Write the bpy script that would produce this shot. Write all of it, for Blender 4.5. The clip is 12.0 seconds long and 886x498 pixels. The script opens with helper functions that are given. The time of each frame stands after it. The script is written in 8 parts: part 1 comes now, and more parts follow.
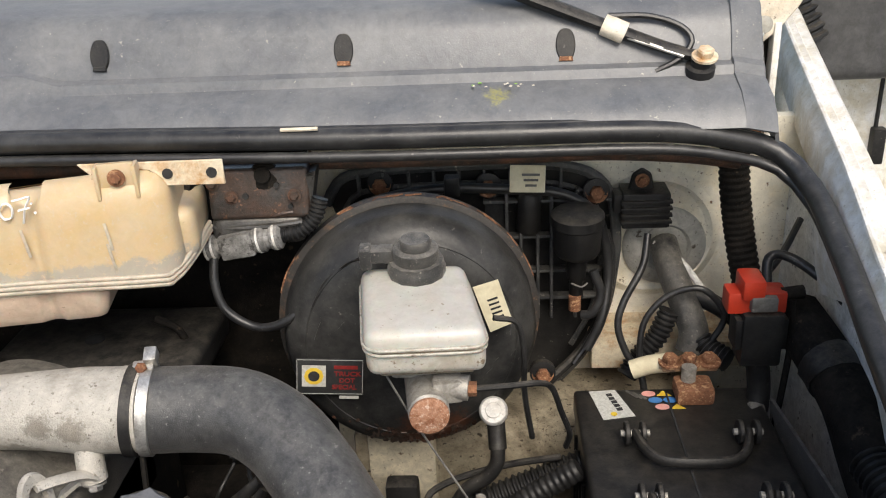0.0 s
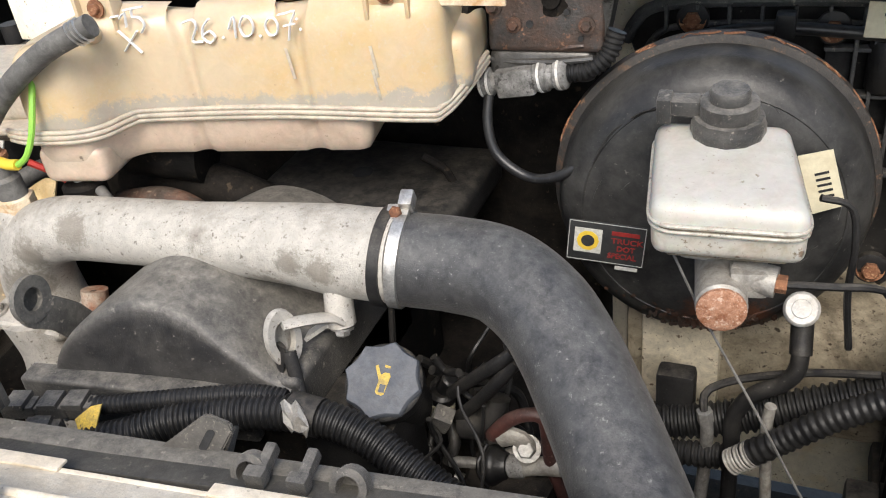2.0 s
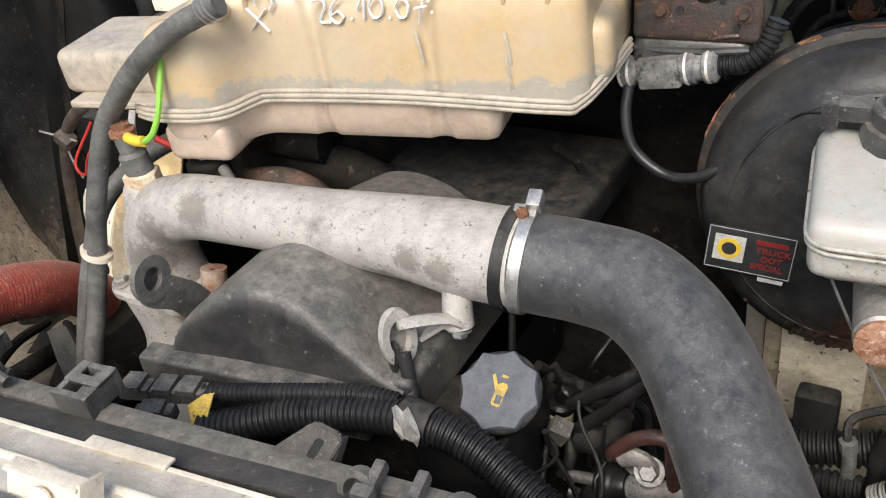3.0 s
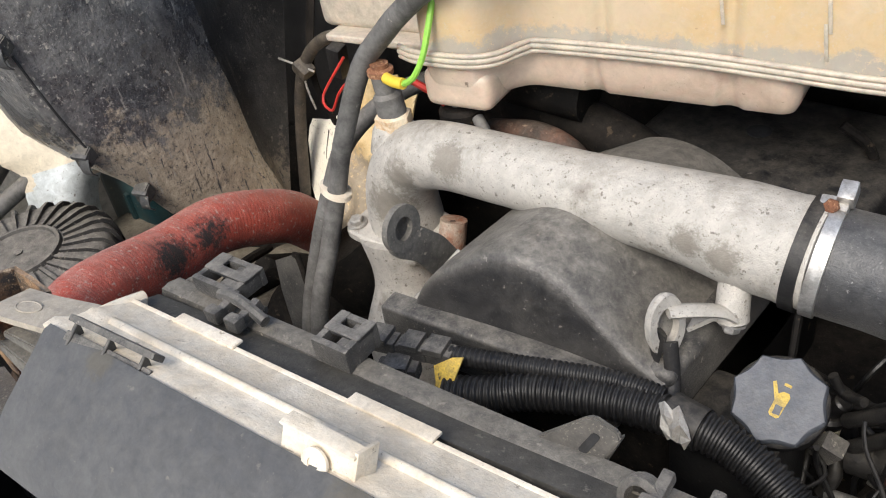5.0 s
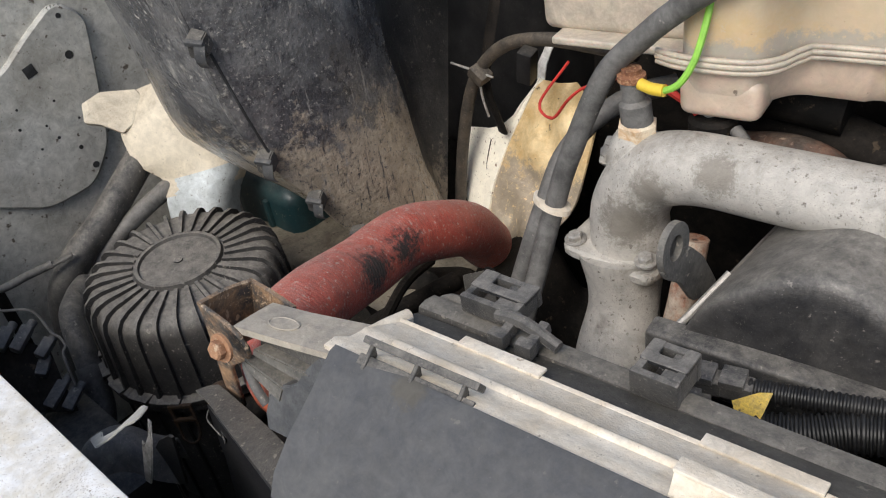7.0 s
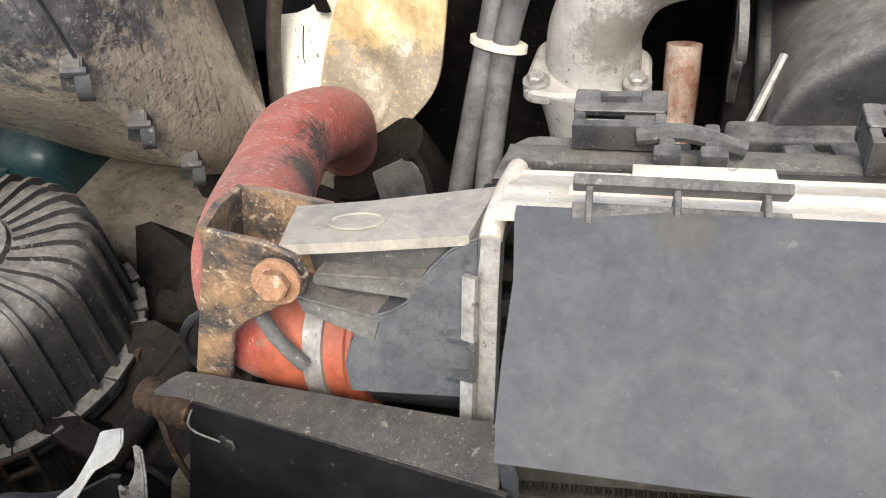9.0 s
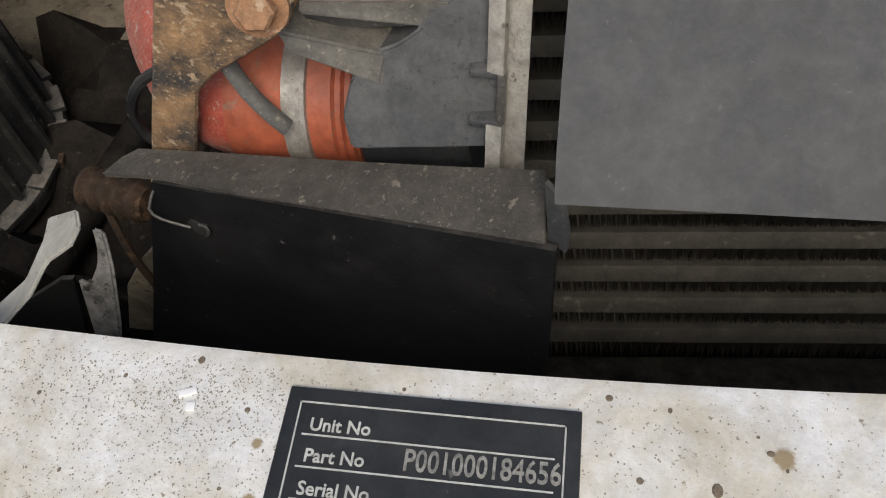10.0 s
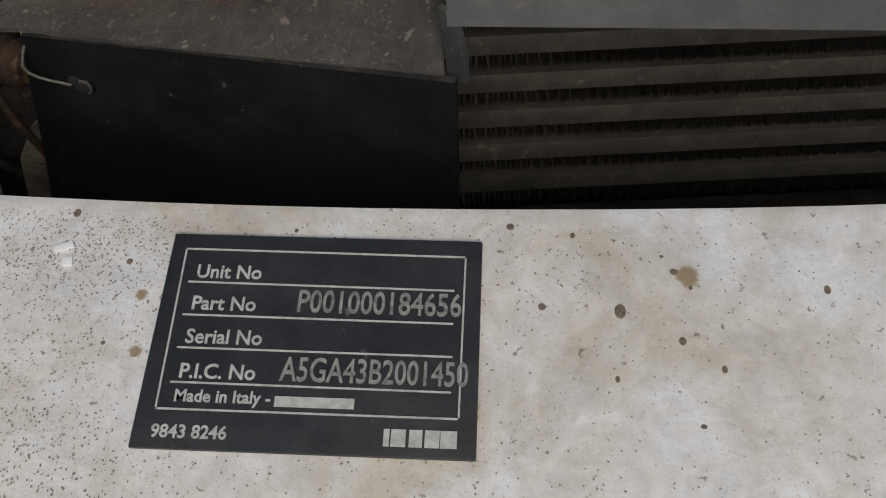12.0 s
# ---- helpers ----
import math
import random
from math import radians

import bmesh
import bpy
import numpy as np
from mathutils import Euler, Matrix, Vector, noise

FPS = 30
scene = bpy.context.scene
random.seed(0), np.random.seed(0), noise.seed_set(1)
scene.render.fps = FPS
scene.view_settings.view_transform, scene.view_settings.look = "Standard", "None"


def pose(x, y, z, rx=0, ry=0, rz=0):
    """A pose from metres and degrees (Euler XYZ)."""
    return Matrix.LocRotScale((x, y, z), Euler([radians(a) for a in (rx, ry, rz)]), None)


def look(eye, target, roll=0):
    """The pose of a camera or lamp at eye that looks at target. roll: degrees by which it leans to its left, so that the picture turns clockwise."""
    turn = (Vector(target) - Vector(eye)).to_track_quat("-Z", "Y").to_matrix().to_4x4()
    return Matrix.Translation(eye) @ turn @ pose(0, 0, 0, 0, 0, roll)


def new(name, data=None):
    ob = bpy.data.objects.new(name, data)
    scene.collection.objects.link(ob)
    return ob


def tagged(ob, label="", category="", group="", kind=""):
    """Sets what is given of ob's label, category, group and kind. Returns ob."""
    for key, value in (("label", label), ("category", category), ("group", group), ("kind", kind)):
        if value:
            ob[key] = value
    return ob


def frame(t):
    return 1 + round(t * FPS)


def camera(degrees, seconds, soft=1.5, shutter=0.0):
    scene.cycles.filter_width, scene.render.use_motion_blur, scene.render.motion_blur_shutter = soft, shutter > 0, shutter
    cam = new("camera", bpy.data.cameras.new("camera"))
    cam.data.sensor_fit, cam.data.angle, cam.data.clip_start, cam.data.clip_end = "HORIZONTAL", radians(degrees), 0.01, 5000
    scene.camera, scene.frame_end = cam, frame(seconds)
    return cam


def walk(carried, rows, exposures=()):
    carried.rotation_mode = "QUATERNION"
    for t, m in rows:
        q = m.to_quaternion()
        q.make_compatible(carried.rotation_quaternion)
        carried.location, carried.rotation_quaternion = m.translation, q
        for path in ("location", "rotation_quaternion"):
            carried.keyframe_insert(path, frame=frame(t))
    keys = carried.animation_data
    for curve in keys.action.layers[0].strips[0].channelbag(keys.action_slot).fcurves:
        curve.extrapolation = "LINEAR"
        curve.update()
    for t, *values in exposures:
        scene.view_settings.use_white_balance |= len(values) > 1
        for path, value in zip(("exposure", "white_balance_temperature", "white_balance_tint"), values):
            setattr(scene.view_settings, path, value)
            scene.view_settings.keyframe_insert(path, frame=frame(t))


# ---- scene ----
cam = camera(52.8, 12.0, soft=1.1)
PATH = [
    (0, (0.033, 0.04, 1.453), (-0.082, 1.858, 0.628), -3.0),
    (0.5, (0.032, 0.07, 1.428), (-0.357, 1.824, 0.55), -4.6),
    (1, (0.001, 0.114, 1.404), (-0.489, 1.82, 0.483), -5.5),
    (1.5, (0.002, 0.16, 1.393), (-0.668, 1.745, 0.376), -8.0),
    (2, (0.012, 0.168, 1.396), (-0.711, 1.688, 0.316), -7.6),
    (2.5, (0.008, 0.188, 1.397), (-0.8, 1.646, 0.292), -8.3),
    (3, (-0.017, 0.215, 1.399), (-0.961, 1.58, 0.282), -9.6),
    (3.2, (-0.031, 0.222, 1.4), (-1.014, 1.565, 0.291), -9.7),
    (4.8, (-0.106, 0.22, 1.402), (-1.279, 1.341, 0.233), -10.9),
    (5, (-0.12, 0.211, 1.402), (-1.317, 1.301, 0.228), -10.8),
    (5.5, (-0.154, 0.191, 1.404), (-1.404, 1.214, 0.224), -10.9),
    (6, (-0.187, 0.173, 1.404), (-1.456, 1.179, 0.23), -10.5),
    (6.5, (-0.24, 0.143, 1.403), (-1.512, 1.16, 0.243), -10.8),
    (6.7, (-0.264, 0.13, 1.403), (-1.532, 1.16, 0.249), -10.6),
    (8.3, (-0.550, 0.053, 1.335), (-1.358, 1.468, 0.173), -7.8),
    (8.5, (-0.582, 0.047, 1.316), (-1.297, 1.502, 0.146), -7.1),
    (9, (-0.637, 0.06, 1.256), (-1.155, 1.483, -0.05), -6.6),
    (9.5, (-0.667, 0.07, 1.213), (-1.123, 1.383, -0.225), -8.4),
    (10, (-0.694, 0.072, 1.184), (-0.98, 1.25, -0.406), -5.5),
    (10.5, (-0.714, 0.067, 1.155), (-0.947, 1.114, -0.533), -5.7),
    (11, (-0.718, 0.066, 1.146), (-0.904, 1.02, -0.602), -5.4),
    (11.5, (-0.718, 0.069, 1.143), (-0.879, 1.0, -0.62), -4.9),
    (12, (-0.68, 0.07, 1.162), (-0.813, 1.041, -0.582), -3.6),
]
EXPOSURES = [(0.0, 0.48, 7200), (0.5, 0.72, 7300), (1.5, 0.72, 7000), (3.0, 0.57, 6800), (4.8, 0.64, 6800), (5.0, 0.57, 6800), (5.5, 0.16, 6800), (6.7, 0.17, 6700), (8.5, 0.97, 6600), (9.2, 0.96, 6850), (9.5, 0.58, 7000), (10.0, -0.1, 7200), (10.5, -0.5, 7300), (11.0, -0.72, 7300), (12.0, -0.68, 7200)]
walk(cam, [(t, look(eye, target, roll)) for t, eye, target, roll in PATH], EXPOSURES)

# ---- light ----
world = bpy.data.worlds.new("sky")
world.use_nodes = True
scene.world = world
wn = world.node_tree
sky = wn.nodes.new("ShaderNodeTexSky")
sky.sky_type = "NISHITA"
sky.sun_disc = False
sky.sun_elevation, sky.sun_rotation = radians(48), radians(164)
sky.air_density, sky.dust_density = 1.0, 2.0
wn.links.new(sky.outputs[0], wn.nodes["Background"].inputs[0])
wn.nodes["Background"].inputs[1].default_value = 0.15
sun_data = bpy.data.lights.new("sun", "SUN")
sun_data.energy, sun_data.angle, sun_data.color = 2.1, radians(32), (1.0, 0.985, 0.96)
sun = new("sun", sun_data)
sun.matrix_world = look((0.2, -1.5, 3.35), (-0.4, 0.6, 0.9))

# ---- materials ----
MATS = {}


def grime(name, c1, c2, rough=0.6, scale=14.0, c3=None, speck=0.6, fine=260.0, dust=0.0, dust_col=(0.33, 0.29, 0.23),
          metal=0.0, bump=0.15, bump_scale=420.0, coat=0.0, trans=0.0, sub=0.0, mix=0.5, mud=None, mud_col=(0.27, 0.22, 0.155), cover=(0.40, 0.64), vary=0.32, spec=0.5, sheen=0.0, spots=(), spot_col=(0.1, 0.09, 0.075), streak=None, settle=0.15):
    """A worn surface: two colours in soft patches, fine specks, and dust that settles on what faces up."""
    m = bpy.data.materials.new(name)
    m.use_nodes = True
    t = m.node_tree
    n, l = t.nodes, t.links
    b = n["Principled BSDF"]
    co = n.new("ShaderNodeTexCoord")

    def nz(sc, detail=5.0, r=0.6, dist=0.0):
        x = n.new("ShaderNodeTexNoise")
        x.inputs["Scale"].default_value, x.inputs["Detail"].default_value = sc, detail
        x.inputs["Roughness"].default_value, x.inputs["Distortion"].default_value = r, dist
        l.new(co.outputs["Object"], x.inputs["Vector"])
        return x.outputs[0]

    def ramp(fac, lo, hi):
        x = n.new("ShaderNodeMapRange")
        x.inputs["From Min"].default_value, x.inputs["From Max"].default_value = lo, hi
        l.new(fac, x.inputs["Value"])
        return x.outputs[0]

    def blend(fac, a, c):
        x = n.new("ShaderNodeMix")
        x.data_type = "RGBA"
        l.new(fac, x.inputs[0])
        for k, v in ((6, a), (7, c)):
            if isinstance(v, tuple):
                x.inputs[k].default_value = (*v, 1)
            else:
                l.new(v, x.inputs[k])
        return x.outputs[2]

    big = nz(scale, 10.0, 0.72, 0.3)
    col = blend(ramp(big, 0.62 - 0.4 * mix, 0.82 - 0.4 * mix), c1, c2)
    grain = nz(fine, 4.0, 0.7)
    if c3:
        cluster = n.new("ShaderNodeMath")
        cluster.operation = "MULTIPLY"
        l.new(ramp(grain, speck, speck + 0.05), cluster.inputs[0])
        l.new(ramp(nz(scale * 1.7, 4.0), 0.30, 0.62), cluster.inputs[1])
        col = blend(cluster.outputs[0], col, c3)
        col = blend(ramp(nz(fine * 0.3, 5.0, 0.6), speck + 0.02, speck + 0.07), col, c3)
    if mud:
        pos = n.new("ShaderNodeSeparateXYZ")
        l.new(co.outputs["Object"], pos.inputs[0])
        splash = n.new("ShaderNodeMath")
        splash.operation = "MULTIPLY_ADD"
        l.new(nz(38.0, 8.0, 0.75), splash.inputs[0])
        splash.inputs[1].default_value = 1.5
        l.new(ramp(pos.outputs[2], mud[0], mud[1]), splash.inputs[2])
        col = blend(ramp(splash.outputs[0], 1.15, 1.32), col, mud_col)
        col = blend(ramp(nz(150.0, 6.0, 0.8), 0.56, 0.62), col, c1)
    if dust:
        g = n.new("ShaderNodeNewGeometry")
        s = n.new("ShaderNodeSeparateXYZ")
        l.new(g.outputs["Normal"], s.inputs[0])
        up = ramp(s.outputs[2], settle, 0.95)
        pat = ramp(nz(scale * 3.1, 12.0, 0.8), *cover)
        mul = n.new("ShaderNodeMath")
        mul.operation = "MULTIPLY"
        l.new(up, mul.inputs[0]), l.new(pat, mul.inputs[1])
        mul2 = n.new("ShaderNodeMath")
        mul2.operation = "MULTIPLY"
        l.new(mul.outputs[0], mul2.inputs[0])
        mul2.inputs[1].default_value = dust
        col = blend(mul2.outputs[0], col, dust_col)
    if streak:
        flow = n.new("ShaderNodeMapping")
        flow.inputs["Scale"].default_value = (1.0, 1.0, 0.13)
        l.new(co.outputs["Object"], flow.inputs["Vector"])
        for sc, lo, tint in ((95.0, 0.60, streak), (150.0, 0.585, c1)):
            runs = n.new("ShaderNodeTexNoise")
            runs.inputs["Scale"].default_value, runs.inputs["Detail"].default_value, runs.inputs["Roughness"].default_value = sc, 7.0, 0.7
            l.new(flow.outputs[0], runs.inputs["Vector"])
            col = blend(ramp(runs.outputs[0], lo, lo + 0.07), col, tint)
    for place, radius in spots:
        away = n.new("ShaderNodeVectorMath")
        away.operation = "DISTANCE"
        l.new(co.outputs["Object"], away.inputs[0])
        away.inputs[1].default_value = place
        near = n.new("ShaderNodeMath")
        near.operation = "ADD"
        l.new(ramp(away.outputs["Value"], radius, 0.0), near.inputs[0])
        l.new(ramp(nz(110.0, 10.0, 0.85), 0.25, 0.85), near.inputs[1])
        col = blend(ramp(near.outputs[0], 0.80, 1.05), col, spot_col)
    if vary:
        tone = n.new("ShaderNodeMapRange")
        tone.inputs["From Min"].default_value, tone.inputs["From Max"].default_value = 0.32, 0.68
        tone.inputs["To Min"].default_value, tone.inputs["To Max"].default_value = 1.0 - vary, 1.0 + vary * 0.9
        l.new(nz(max(55.0, scale * 3.7), 9.0, 0.78, 0.5), tone.inputs["Value"])
        worn = n.new("ShaderNodeVectorMath")
        worn.operation = "SCALE"
        l.new(col, worn.inputs[0])
        l.new(tone.outputs[0], worn.inputs["Scale"])
        col = worn.outputs[0]
    l.new(col, b.inputs["Base Color"])
    rr = n.new("ShaderNodeMapRange")
    rr.inputs["To Min"].default_value, rr.inputs["To Max"].default_value = max(0.05, rough - 0.13), min(1.0, rough + 0.17)
    l.new(big, rr.inputs["Value"])
    l.new(rr.outputs[0], b.inputs["Roughness"])
    b.inputs["Metallic"].default_value = metal
    b.inputs["Specular IOR Level"].default_value = spec
    b.inputs["Sheen Weight"].default_value = sheen
    b.inputs["Sheen Roughness"].default_value = 0.45
    b.inputs["Sheen Tint"].default_value = (0.55, 0.52, 0.47, 1)
    b.inputs["Coat Weight"].default_value = coat
    b.inputs["Transmission Weight"].default_value = trans
    if sub:
        b.inputs["Subsurface Weight"].default_value = sub
        b.inputs["Subsurface Scale"].default_value = 0.01
    if bump:
        bp = n.new("ShaderNodeBump")
        bp.inputs["Strength"].default_value, bp.inputs["Distance"].default_value = bump, 0.002
        l.new(nz(bump_scale, 3.0), bp.inputs["Height"])
        l.new(bp.outputs[0], b.inputs["Normal"])
    MATS[name] = m
    return m


M_white = grime("white_paint", (0.86, 0.855, 0.825), (0.66, 0.605, 0.49), 0.38, 17, (0.36, 0.30, 0.22), 0.625, 1200, bump=0.12, bump_scale=700, mix=0.50, vary=0.16, spots=(((-0.6250, 0.197, 0.926), 0.006), ((-0.7865, 0.180, 0.926), 0.0035), ((-0.7837, 0.162, 0.926), 0.0035)), spot_col=(0.40, 0.31, 0.19))
M_cream = grime("cream_paint", (0.90, 0.845, 0.70), (0.86, 0.75, 0.53), 0.5, 12, (0.20, 0.12, 0.06), 0.62, 300, bump=0.15, mix=0.28, vary=0.14)
M_inner = grime("pale_inner_paint", (0.51, 0.50, 0.45), (0.36, 0.345, 0.30), 0.55, 8, (0.10, 0.08, 0.06), 0.63, 240, bump=0.1)
M_cowl = grime("grey_cowl_plastic", (0.108, 0.114, 0.124), (0.16, 0.164, 0.168), 0.36, 9, (0.32, 0.31, 0.27), 0.65, 420, 0.28, (0.29, 0.28, 0.26), bump=0.12, vary=0.18, spots=(((0.040, 1.000, 1.187), 0.035),), spot_col=(0.30, 0.28, 0.10))
M_black = grime("black_plastic", (0.010, 0.010, 0.0105), (0.024, 0.023, 0.022), 0.46, 18, (0.12, 0.11, 0.10), 0.66, 420, 0.22, bump=0.2, spec=0.35)
M_dustblack = grime("dusty_black_plastic", (0.026, 0.026, 0.026), (0.075, 0.071, 0.064), 0.55, 18, (0.22, 0.20, 0.17), 0.62, 520, 0.65, (0.29, 0.265, 0.225), bump=0.35, bump_scale=600, sheen=0.3)
M_rubber = grime("grey_rubber", (0.036, 0.036, 0.038), (0.070, 0.070, 0.068), 0.38, 30, (0.22, 0.215, 0.20), 0.63, 620, 0.45, (0.18, 0.175, 0.163), bump=0.25, bump_scale=700, sheen=0.2, vary=0.36)
# Grimy dark parts; also colours the added shade box behind the hinge.
M_dark = grime("dark_grimy_metal_and_shade", (0.006, 0.0056, 0.005), (0.020, 0.0165, 0.0135), 0.8, 20, (0.06, 0.045, 0.03), 0.63, 240, 0.2, (0.09, 0.075, 0.06), bump=0.4, spec=0.15)
M_loom = grime("corrugated_loom_plastic", (0.010, 0.010, 0.0105), (0.020, 0.0195, 0.019), 0.42, 24, (0.10, 0.09, 0.08), 0.66, 420, 0.16, (0.14, 0.13, 0.115), bump=0.08, spec=0.32)
M_cast = grime("dusty_cast_aluminium", (0.49, 0.462, 0.41), (0.21, 0.185, 0.15), 0.58, 15, (0.20, 0.18, 0.15), 0.60, 480, 0.65, (0.37, 0.34, 0.295), 0.1, 0.6, 600, mix=0.22, vary=0.22, cover=(0.44, 0.60), settle=0.35, spots=(((-0.705, 0.685, 0.917), 0.055), ((-0.621, 0.690, 0.994), 0.036), ((-0.682, 0.690, 0.962), 0.035), ((-0.411, 0.700, 0.947), 0.05), ((-0.476, 0.700, 0.956), 0.03), ((-0.385, 0.690, 0.990), 0.026), ((-0.355, 0.692, 0.985), 0.026)), spot_col=(0.27, 0.245, 0.205))
M_tank = grime("yellowed_tank_plastic", (0.56, 0.45, 0.31), (0.57, 0.40, 0.195), 0.33, 4.5, (0.36, 0.25, 0.16), 0.68, 300, dust=0.08, bump=0.05, sub=0.12, mix=0.45, mud=(1.098, 1.066), mud_col=(0.40, 0.36, 0.30), vary=0.08)
M_tanklow = grime("coolant_stained_plastic", (0.58, 0.46, 0.36), (0.48, 0.365, 0.28), 0.36, 12, (0.22, 0.17, 0.13), 0.66, 260, 0.1, bump=0.05, sub=0.12, vary=0.15)
M_tankseam = grime("greyed_seam_plastic", (0.52, 0.45, 0.355), (0.36, 0.315, 0.255), 0.42, 30, None, dust=0.1, bump=0.05, sub=0.1, vary=0.2)
M_resv = grime("white_reservoir_plastic", (0.51, 0.49, 0.445), (0.42, 0.395, 0.335), 0.33, 12, (0.26, 0.22, 0.165), 0.64, 420, 0.12, bump=0.06, sub=0.2, mix=0.4, vary=0.10)
M_resvlip = grime("grime_lined_lip_plastic", (0.44, 0.415, 0.36), (0.25, 0.22, 0.17), 0.4, 45, (0.12, 0.095, 0.07), 0.60, 420, 0.1, bump=0.1, sub=0.1, mix=0.35)
M_resvlow = grime("soiled_reservoir_plastic", (0.50, 0.475, 0.42), (0.34, 0.285, 0.205), 0.36, 26, (0.20, 0.15, 0.10), 0.61, 300, 0.1, bump=0.06, sub=0.15, mix=0.42, vary=0.16)
M_boost = grime("black_enamel", (0.018, 0.018, 0.018), (0.050, 0.049, 0.046), 0.34, 15, (0.12, 0.11, 0.10), 0.655, 420, 0.16, (0.15, 0.135, 0.11), bump=0.15, spec=0.32, spots=(((-0.05, 0.905, 0.815), 0.07), ((-0.02, 0.91, 0.82), 0.05)), spot_col=(0.085, 0.035, 0.02))
M_rim = grime("rust_edged_enamel", (0.030, 0.027, 0.024), (0.24, 0.12, 0.055), 0.55, 30, (0.16, 0.09, 0.05), 0.61, 300, 0.3, (0.20, 0.16, 0.12), bump=0.5, mix=0.16)
M_rust = grime("rust", (0.27, 0.12, 0.06), (0.15, 0.06, 0.03), 0.85, 55, (0.45, 0.26, 0.14), 0.56, 420, bump=0.7, bump_scale=420)
M_boltrust = grime("dusty_orange_rust", (0.40, 0.225, 0.125), (0.27, 0.135, 0.07), 0.8, 60, (0.50, 0.36, 0.24), 0.60, 420, bump=0.5, bump_scale=420)
M_pinkrust = grime("pitted_pale_rust", (0.45, 0.24, 0.15), (0.24, 0.09, 0.04), 0.8, 120, (0.62, 0.45, 0.34), 0.58, 420, bump=0.7, bump_scale=420)
M_rustblack = grime("rusted_black_steel", (0.060, 0.056, 0.052), (0.40, 0.24, 0.125), 0.7, 30, (0.52, 0.39, 0.26), 0.58, 420, 0.3, bump=0.5, mix=0.55)
M_rustdark = grime("brown_rusted_steel", (0.045, 0.030, 0.022), (0.14, 0.062, 0.036), 0.65, 30, (0.25, 0.18, 0.13), 0.64, 380, 0.22, bump=0.4, mix=0.45)
M_rustcream = grime("rusting_cream_paint", (0.72, 0.63, 0.47), (0.48, 0.24, 0.08), 0.6, 28, (0.25, 0.12, 0.05), 0.64, 260, bump=0.3, mix=0.36, vary=0.2)
M_redhose = grime("red_silicone_hose", (0.42, 0.066, 0.038), (0.09, 0.030, 0.025), 0.55, 15, (0.46, 0.31, 0.25), 0.58, 700, 0.45, (0.42, 0.28, 0.235), bump=0.5, bump_scale=700, mix=0.20, sheen=0.3, spots=(((-0.898, 0.550, 0.875), 0.062), ((-0.910, 0.605, 0.868), 0.06)), spot_col=(0.02, 0.016, 0.015))
M_rustpipe = grime("rust_eaten_pipe", (0.46, 0.37, 0.285), (0.30, 0.115, 0.06), 0.7, 42, (0.10, 0.06, 0.04), 0.6, 300, bump=0.4, mix=0.5)
M_oldred = grime("faded_red_rubber", (0.085, 0.032, 0.027), (0.045, 0.022, 0.019), 0.5, 40, (0.2, 0.13, 0.11), 0.64, 420, 0.15, bump=0.2)
M_orange = grime("dulled_orange_hose", (0.46, 0.115, 0.055), (0.33, 0.085, 0.05), 0.5, 18, (0.30, 0.16, 0.11), 0.60, 420, 0.3, (0.42, 0.24, 0.17), bump=0.15)
M_steel = grime("zinc_steel", (0.60, 0.59, 0.56), (0.36, 0.34, 0.31), 0.4, 45, metal=0.75, bump=0.15)
M_alu = grime("dull_aluminium", (0.44, 0.42, 0.38), (0.27, 0.25, 0.22), 0.5, 34, (0.15, 0.13, 0.11), 0.64, 420, metal=0.35, dust=0.25, bump=0.3)
M_fin = grime("dark_radiator_fin", (0.20, 0.185, 0.16), (0.13, 0.118, 0.10), 0.55, 30, metal=0.2, bump=0.1)
M_tube = grime("dusty_radiator_tube", (0.085, 0.079, 0.067), (0.055, 0.051, 0.044), 0.6, 25, (0.16, 0.145, 0.12), 0.62, 420, 0.3, (0.12, 0.11, 0.092), metal=0.1, bump=0.3)
M_beige = grime("dust_covered_beige_metal", (0.68, 0.585, 0.45), (0.80, 0.73, 0.61), 0.65, 26, (0.36, 0.30, 0.22), 0.63, 420, 0.35, (0.60, 0.53, 0.42), bump=0.3, vary=0.18)
M_whitemetal = grime("pale_painted_metal", (0.68, 0.67, 0.64), (0.52, 0.49, 0.44), 0.42, 30, (0.3, 0.26, 0.2), 0.65, 420, bump=0.08)
M_flap = grime("grey_rubber_deflector", (0.076, 0.078, 0.082), (0.100, 0.101, 0.102), 0.82, 24, (0.15, 0.14, 0.13), 0.655, 340, 0.35, (0.14, 0.134, 0.12), bump=0.06, vary=0.16, spec=0.2, sheen=0.5, spots=(((-0.637, 0.351, 1.016), 0.024), ((-0.40, 0.371, 1.014), 0.04), ((-0.30, 0.379, 1.014), 0.035), ((-0.17, 0.39, 1.016), 0.035)), spot_col=(0.105, 0.098, 0.084))
M_foil = grime("scorched_heat_shield_foil", (0.78, 0.60, 0.33), (0.60, 0.40, 0.17), 0.42, 16, (0.12, 0.085, 0.05), 0.64, 300, metal=0.2, bump=0.9, bump_scale=90, mix=0.45, mud=(0.84, 0.72), mud_col=(0.40, 0.335, 0.25), vary=0.18)
# Mud over black plastic; base lifted to carry the sky's reflection.
M_airbox = grime("muddy_black_plastic", (0.064, 0.064, 0.067), (0.20, 0.195, 0.186), 0.26, 11, (0.36, 0.34, 0.30), 0.595, 330, 0.2, bump=0.8, bump_scale=170, mix=0.42, mud=(1.06, 0.77), mud_col=(0.37, 0.31, 0.232), streak=(0.33, 0.31, 0.275), vary=0.4)
